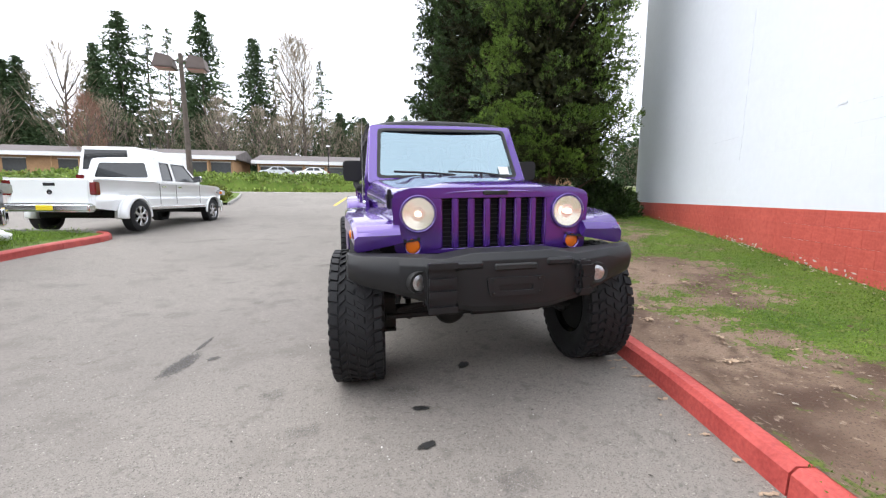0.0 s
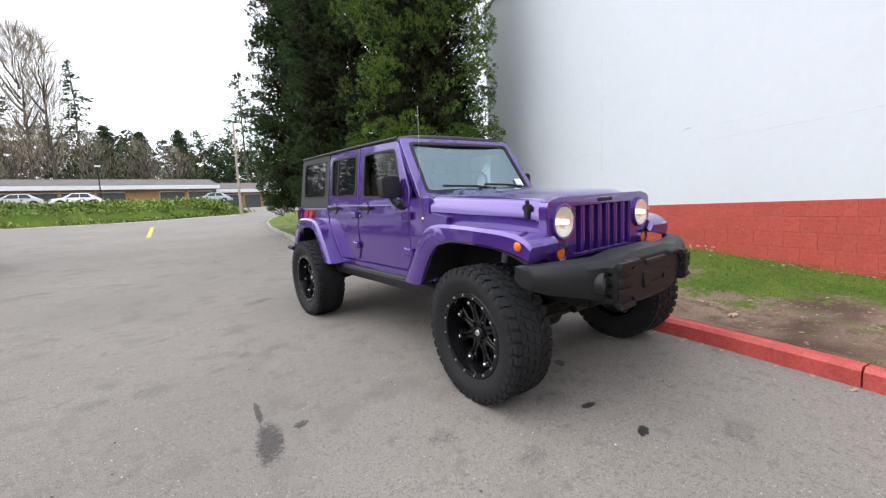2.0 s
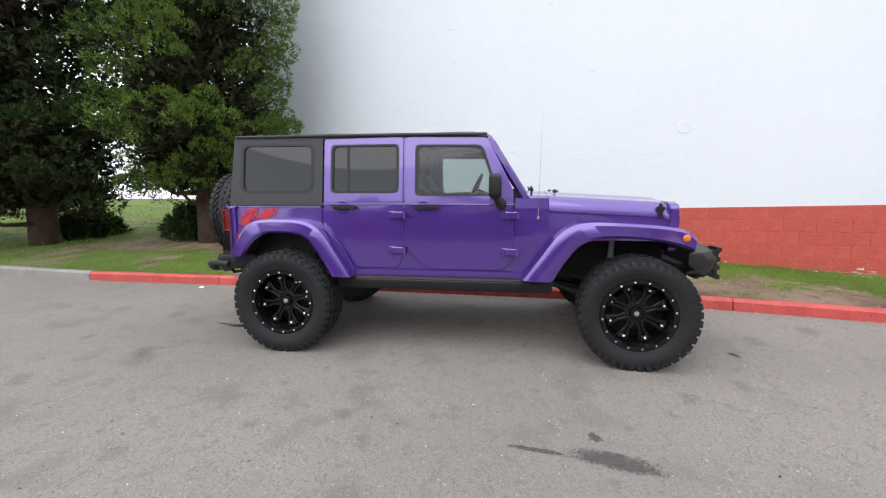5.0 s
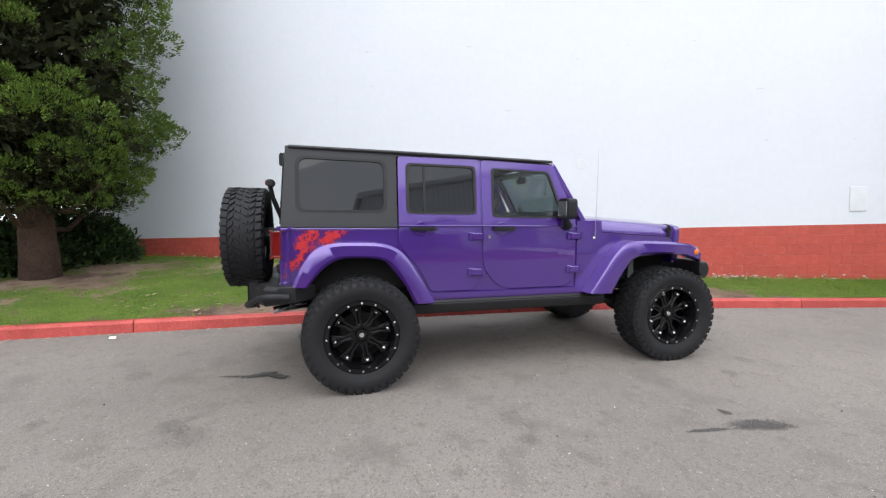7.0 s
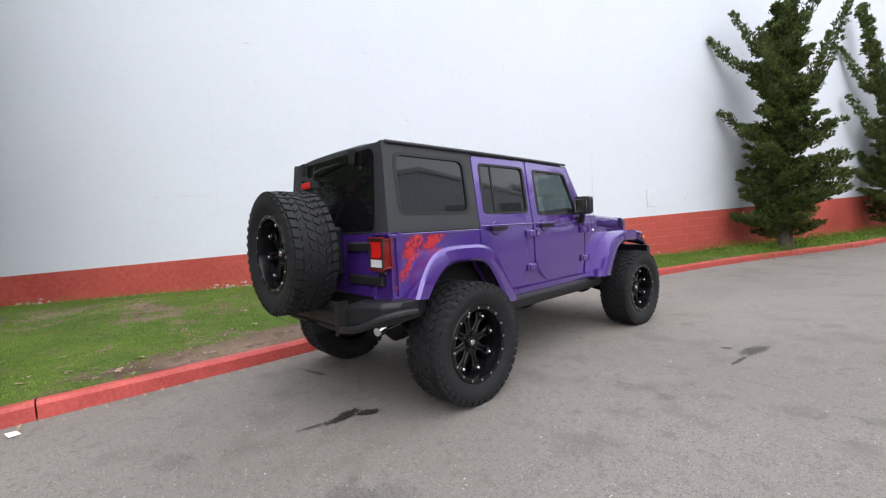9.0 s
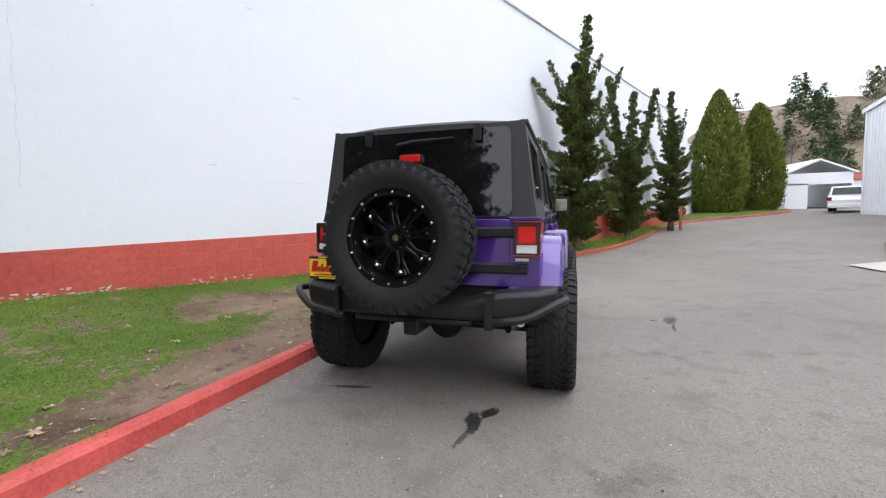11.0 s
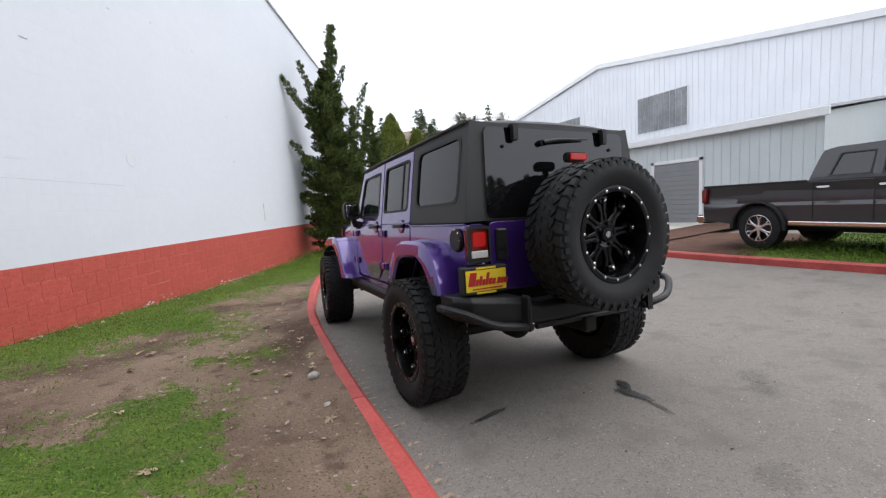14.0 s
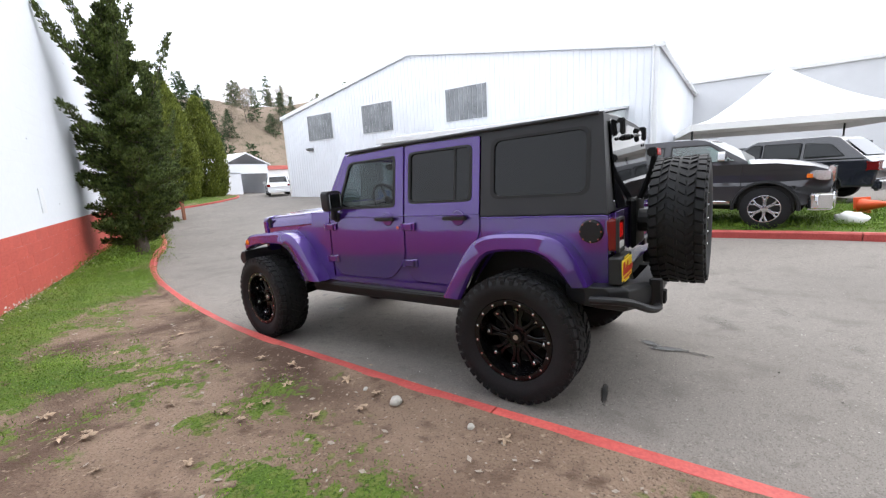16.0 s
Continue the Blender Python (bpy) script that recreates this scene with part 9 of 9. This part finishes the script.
LEAVES = [leaf_mesh(k) for k in range(4)]
spots = [(1.61, -4.83), (1.73, -0.50), (1.55, -0.34), (1.54, 0.33), (2.29, 0.14), (2.02, 0.55), (2.07, 0.08), (2.70, 0.37), (1.58, 0.68), (1.87, -0.83), (2.98, 0.0), (1.73, -0.21), (1.58, -0.22), (1.78, 0.73)]
spots += [(1.55 + abs(rng.normal()) * 0.9, rng.uniform(-4, 4.5)) for _ in range(46)]
for i, (x, y) in enumerate(spots):
    ob = new("dry_leaf", LEAVES[i % 4])
    ob.matrix_basis = Matrix.Translation((x, y, verge_z(x, y) + 0.012)) @ pose(0, 0, 0, rng.uniform(-15, 15), rng.uniform(-15, 15), rng.uniform(0, 360)) @ Matrix.Scale(rng.uniform(0.60, 1.1), 4)
    tagged(ob, "curled dry brown leaf on the bare earth", "leaf", "dry leaves")


def pebble(x, y, r, label, material=None):
    bm = bmesh.new()
    bmesh.ops.create_icosphere(bm, subdivisions=3, radius=1)
    for v in bm.verts:
        v.co = Vector((v.co.x * r * 1.25, v.co.y * r, v.co.z * r * 0.75)) * (1 + 0.2 * noise.noise(v.co * 1.5 + Vector((x, y, 0))))
    return tagged(part("stone", bm, material or CONCRETE, None, smooth=True, m=Matrix.Translation((x, y, verge_z(x, y) + r * 0.35)) @ pose(0, 0, 0, 0, 0, 35)), label, "stone")


pebble(1.60, 0.88, 0.042, "smooth pale grey stone beside the red kerb")
pebble(1.60, 1.48, 0.024, "small pale stone beside the red kerb")
pebble(1.56, 0.55, 0.018, "small pale stone beside the red kerb")
chips = []
for _ in range(900):
    x, y = 1.5 + abs(rng.normal()) * 1.1, rng.uniform(-5, 5)
    z = verge_z(x, y) + 0.006
    s = 0.004 + 0.022 * rng.uniform() ** 2.5
    a = rng.uniform(0, 6.28)
    u, w = np.array([math.cos(a), math.sin(a), rng.uniform(-0.3, 0.3)]) * s, np.array([-math.sin(a), math.cos(a), rng.uniform(-0.3, 0.3)]) * s * 0.6
    c = np.array([x, y, z])
    chips.append([c - u, c - w, c + u, c + w])
quads("wood_chips", np.array(chips), PALE, label="pale wood chips and grit on the earth", kind="stuff")
lit = []
for _ in range(900):
    k = rng.integers(0, len(fine_line))
    p, g = fine_line[k], fine_left[k]
    if not -8 < p[1] < 6:
        continue
    q = p - g * (0.035 + abs(rng.normal()) * 0.07)
    s = rng.uniform(0.008, 0.028)
    a = rng.uniform(0, 6.28)
    c = np.array([q[0], q[1], land(q[0], q[1]) + 0.008])
    u, w = np.array([math.cos(a), math.sin(a), rng.uniform(-0.2, 0.2)]) * s, np.array([-math.sin(a), math.cos(a), rng.uniform(-0.2, 0.2)]) * s * 0.6
    lit.append([c - u, c - w, c + u, c + w])
quads("gutter_litter", np.array(lit), DRY, label="brown leaf litter along the kerb's foot", kind="stuff")
for x, y, turn in ((1.15, 4.05, 20),):
    tagged(raw("paper_scrap", [(-0.05, -0.03, 0.008), (0.05, -0.035, 0.012), (0.055, 0.03, 0.02), (-0.045, 0.035, 0.010)], [(0, 1, 2, 3)], WHITE_PAPER,
               m=Matrix.Translation((x, y, land(x, y))) @ pose(0, 0, 0, 0, 0, turn)), "scrap of white paper by the kerb", "paper scrap")

# loose stone chips and dark crumbs on the asphalt
CHIP_STONE = surface("pale_stone_chip", (0.52, 0.50, 0.47), 0.85, var=0.25, scale=20, bump=0.2, islands=0.3)
CRUMB = surface("dark_crumb", (0.050, 0.042, 0.034), 0.9, var=0.3, scale=20, bump=0.2, islands=0.3)
for count, mat, low_s, high_s, name, label in ((2600, CHIP_STONE, 0.002, 0.0075, "stone_chips", "pale loose stone chips on the asphalt"), (700, CRUMB, 0.003, 0.013, "crumbs", "dark leaf crumbs scattered on the asphalt")):
    grit = []
    for _ in range(count):
        x, y = rng.uniform(-6.3, 1.2), rng.uniform(-5.5, 6.5)
        if x > 1.0 - 0.02 * y * y:
            continue
        r = low_s + (high_s - low_s) * rng.uniform() ** 3
        a = rng.uniform(0, 6.28)
        c = np.array([x, y, land(x, y) + 0.004 + 0.3 * r])
        u, w = np.array([math.cos(a), math.sin(a), rng.uniform(-0.4, 0.4)]) * r, np.array([-math.sin(a), math.cos(a), rng.uniform(-0.4, 0.4)]) * r * 0.7
        grit.append([c - u, c - w, c + u, c + w])
    quads(name, np.array(grit), mat, label=label, kind="stuff")

# grass blades on the verge
GRASS = surface("grass_blades", (0.066, 0.145, 0.013), 0.6, var=0.35, scale=1.2, fine=8, bump=0, islands=0.4, tint=(0.150, 0.235, 0.030), spec=0.2)
W1 = COLS + 1
base, up_d = [], []
vv = np.array(verts)
cv = np.array(cover)
near = np.where((vv[:, 1] > -9.5) & (vv[:, 1] < 8.5) & (cv > 0.46))[0]
pick = rng.choice(near, size=19000, p=None)
p = vv[pick] + np.stack([rng.normal(size=len(pick)) * 0.07, rng.normal(size=len(pick)) * 0.07, np.zeros(len(pick))], 1)
keep = np.array([wall_gap(q[0], q[1]) > 0.03 or q[1] > 6.9 for q in p])
p = p[keep]
quads("grass", blades(p - np.array([0, 0, 0.012]), np.tile([0.0, 0.0, 1.0], (len(p), 1)), 12, 0.024, 0.0030, 0.85, 0.045, rng), GRASS, label="short bright green grass on the verge", kind="stuff")
far_g = np.where(((vv[:, 1] >= 8.5) & (vv[:, 1] < 26)) | ((vv[:, 1] <= -9.5) & (vv[:, 1] > -24)))[0]
pick = rng.choice(far_g, size=9000)
p = vv[pick] + np.stack([rng.normal(size=len(pick)) * 0.2, rng.normal(size=len(pick)) * 0.2, np.zeros(len(pick))], 1)
quads("grass_far", blades(p, np.tile([0.0, 0.0, 1.0], (len(p), 1)), 6, 0.055, 0.009, 0.55, 0.10, rng), GRASS, label="green lawn grass under the trees", kind="stuff")
q = np.stack([rng.uniform(-10.4, -6.55, 9000), -0.5 + 6.8 * rng.uniform(size=9000) ** 0.9], 1)
q = np.array([(x, y, land(x, y) + 0.095) for x, y in q])
quads("grass_island", blades(q, np.tile([0.0, 0.0, 1.0], (len(q), 1)), 5, 0.045, 0.007, 0.5, 0.06, rng), GRASS, label="green lawn grass on the island", kind="stuff")

# paint flaking off the blocks along the wall's foot
FLAKED = surface("bare_block_under_flaked_paint", (0.56, 0.53, 0.50), 0.9, var=0.25, scale=20, bump=0.3, islands=0.3)
vs, fs = [], []
for _ in range(260):
    along = rng.uniform(-9.5, 9.0)
    if noise2(along, 0.0, 0.9, 6) < -0.02:
        continue
    foot = verge_z(WALL_A.x + WALL_D.x * along, WALL_A.y + WALL_D.y * along)
    zc = foot + 0.02 + 0.09 * rng.uniform() ** 2.5
    w, h = rng.uniform(0.010, 0.055), rng.uniform(0.006, 0.024)
    k = len(vs)
    for j in range(7):
        a = 2 * math.pi * j / 7
        r = rng.uniform(0.55, 1.1)
        vs.append((along + w * r * math.cos(a), -0.0065, zc + h * r * math.sin(a)))
    fs.append(tuple(range(k, k + 7)))
tagged(raw("flaked_paint", vs, fs, FLAKED, tall_building, label="pale bare patches where the red paint has flaked"), kind="stuff")

# marks on the white wall
PATCH = surface("painted_over_plate", (0.70, 0.72, 0.75), 0.6, var=0.08, bump=0.1)
CHIP = surface("chipped_paint", (0.58, 0.60, 0.64), 0.85, var=0.2, scale=20, bump=0.4)


def on_wall(name, s0, z0, s1, z1, material, label, proud=0.012, bevel=0.003):
    o = part(name, box(s0, -proud, z0, s1, 0.0, z1, bevel), material, tall_building, label)
    return o


on_wall("cover_plate", 5.10, 1.36, 5.40, 1.84, PATCH, "painted-over cover plate", 0.018)
plate_d = part("round_plate", lathe([(-0.003, 0.0), (-0.003, 0.105), (0.0, 0.112)], 24, axis=1, m=Matrix.Translation((0.0, -0.004, 2.48))), PATCH, tall_building, "round painted-over plate")
for i in range(16):
    s, z = rng.uniform(-9, 12), rng.uniform(1.4, 6.8)
    w = rng.uniform(0.03, 0.14)
    on_wall("paint_chip", s, z, s + w, z + rng.uniform(0.012, 0.035), CHIP, "small flaw in the paint", 0.0075, 0.002)
JOINT = surface("open_mortar_joint", (0.60, 0.625, 0.67), 0.9, var=0.3, scale=8, fine=40, bump=0.3)
for s0, s1, z in ((-2.92, -0.22, 2.07), (-2.9, -1.72, 2.285), (-6.5, -5.4, 2.28)):
    on_wall("open_joint", s0, z - 0.0025, s1, z + 0.0025, JOINT, "open mortar joint", 0.003, 0.0005)
for k in range(11):
    z = 1.85 + 0.22 * k
    on_wall("wall_crack", -5.41 + 0.007 * k + 0.012 * (k % 3), z, -5.405 + 0.007 * k + 0.012 * (k % 3), z + 0.215, JOINT, "thin crack in the paint", 0.0055, 0.001)
base_rub = []
for _ in range(500):
    s = rng.uniform(-9, 8)
    c2 = WALL_A + WALL_D * s
    o = WALL_N * abs(rng.normal()) * 0.10
    x, y = c2.x + o.x, c2.y + o.y
    z = verge_z(x, y) + 0.02
    r = rng.uniform(0.008, 0.03)
    a = rng.uniform(0, 6.28)
    u, w = np.array([math.cos(a), math.sin(a), rng.uniform(-0.5, 0.5)]) * r, np.array([-math.sin(a), math.cos(a), rng.uniform(-0.5, 0.9)]) * r * 0.7
    c3 = np.array([x, y, z])
    base_rub.append([c3 - u, c3 - w, c3 + u, c3 + w])
quads("paint_flakes", np.array(base_rub), PALE, label="pale paint flakes along the wall's foot", kind="stuff")

# ---- red blocks nearest the drive, one by one ----
BLOCK_MESH = {}


def red_block(a, b, z, top):
    key = (round(b - a, 3), round(top - z, 3))
    if key not in BLOCK_MESH:
        L, H = key
        e = 0.003
        bm = bmesh.new()
        o = [bm.verts.new(c) for c in ((0, 0.002, 0), (L, 0.002, 0), (L, 0.002, H), (0, 0.002, H))]
        i = [bm.verts.new(c) for c in ((e, -0.003, e), (L - e, -0.003, e), (L - e, -0.003, H - e), (e, -0.003, H - e))]
        bm.faces.new(i)
        bm.faces.new(o[::-1])
        for k in range(4):
            bm.faces.new((o[k], o[(k + 1) % 4], i[(k + 1) % 4], i[k]))
        bmesh.ops.recalc_face_normals(bm, faces=bm.faces[:])
        BLOCK_MESH[key] = small_mesh("block", bm, RED_BLOCK)
    ob = new("block", BLOCK_MESH[key])
    ob.parent = tall_building
    ob.matrix_basis = Matrix.Translation((a, -0.0015 * (1 + noise2(a, z, 3.1)), z))


RED_BLOCK = surface("red_block_paint_single", (0.44, 0.062, 0.045), 0.75, var=0.14, scale=2.5, fine=30, bump=0.15, objects=0.05, tint=(0.50, 0.095, 0.07))
for row in range(6):
    top = RED_TOP - 0.2 * row
    s = -4.0 - (0.2 if row % 2 else 0.0)
    while s < 8.0 - 1e-4:
        a, b = max(s, -4.0), min(s + 0.4, 8.0)
        if b - a > 0.03:
            red_block(a, b, top - 0.2, top)
        s += 0.4
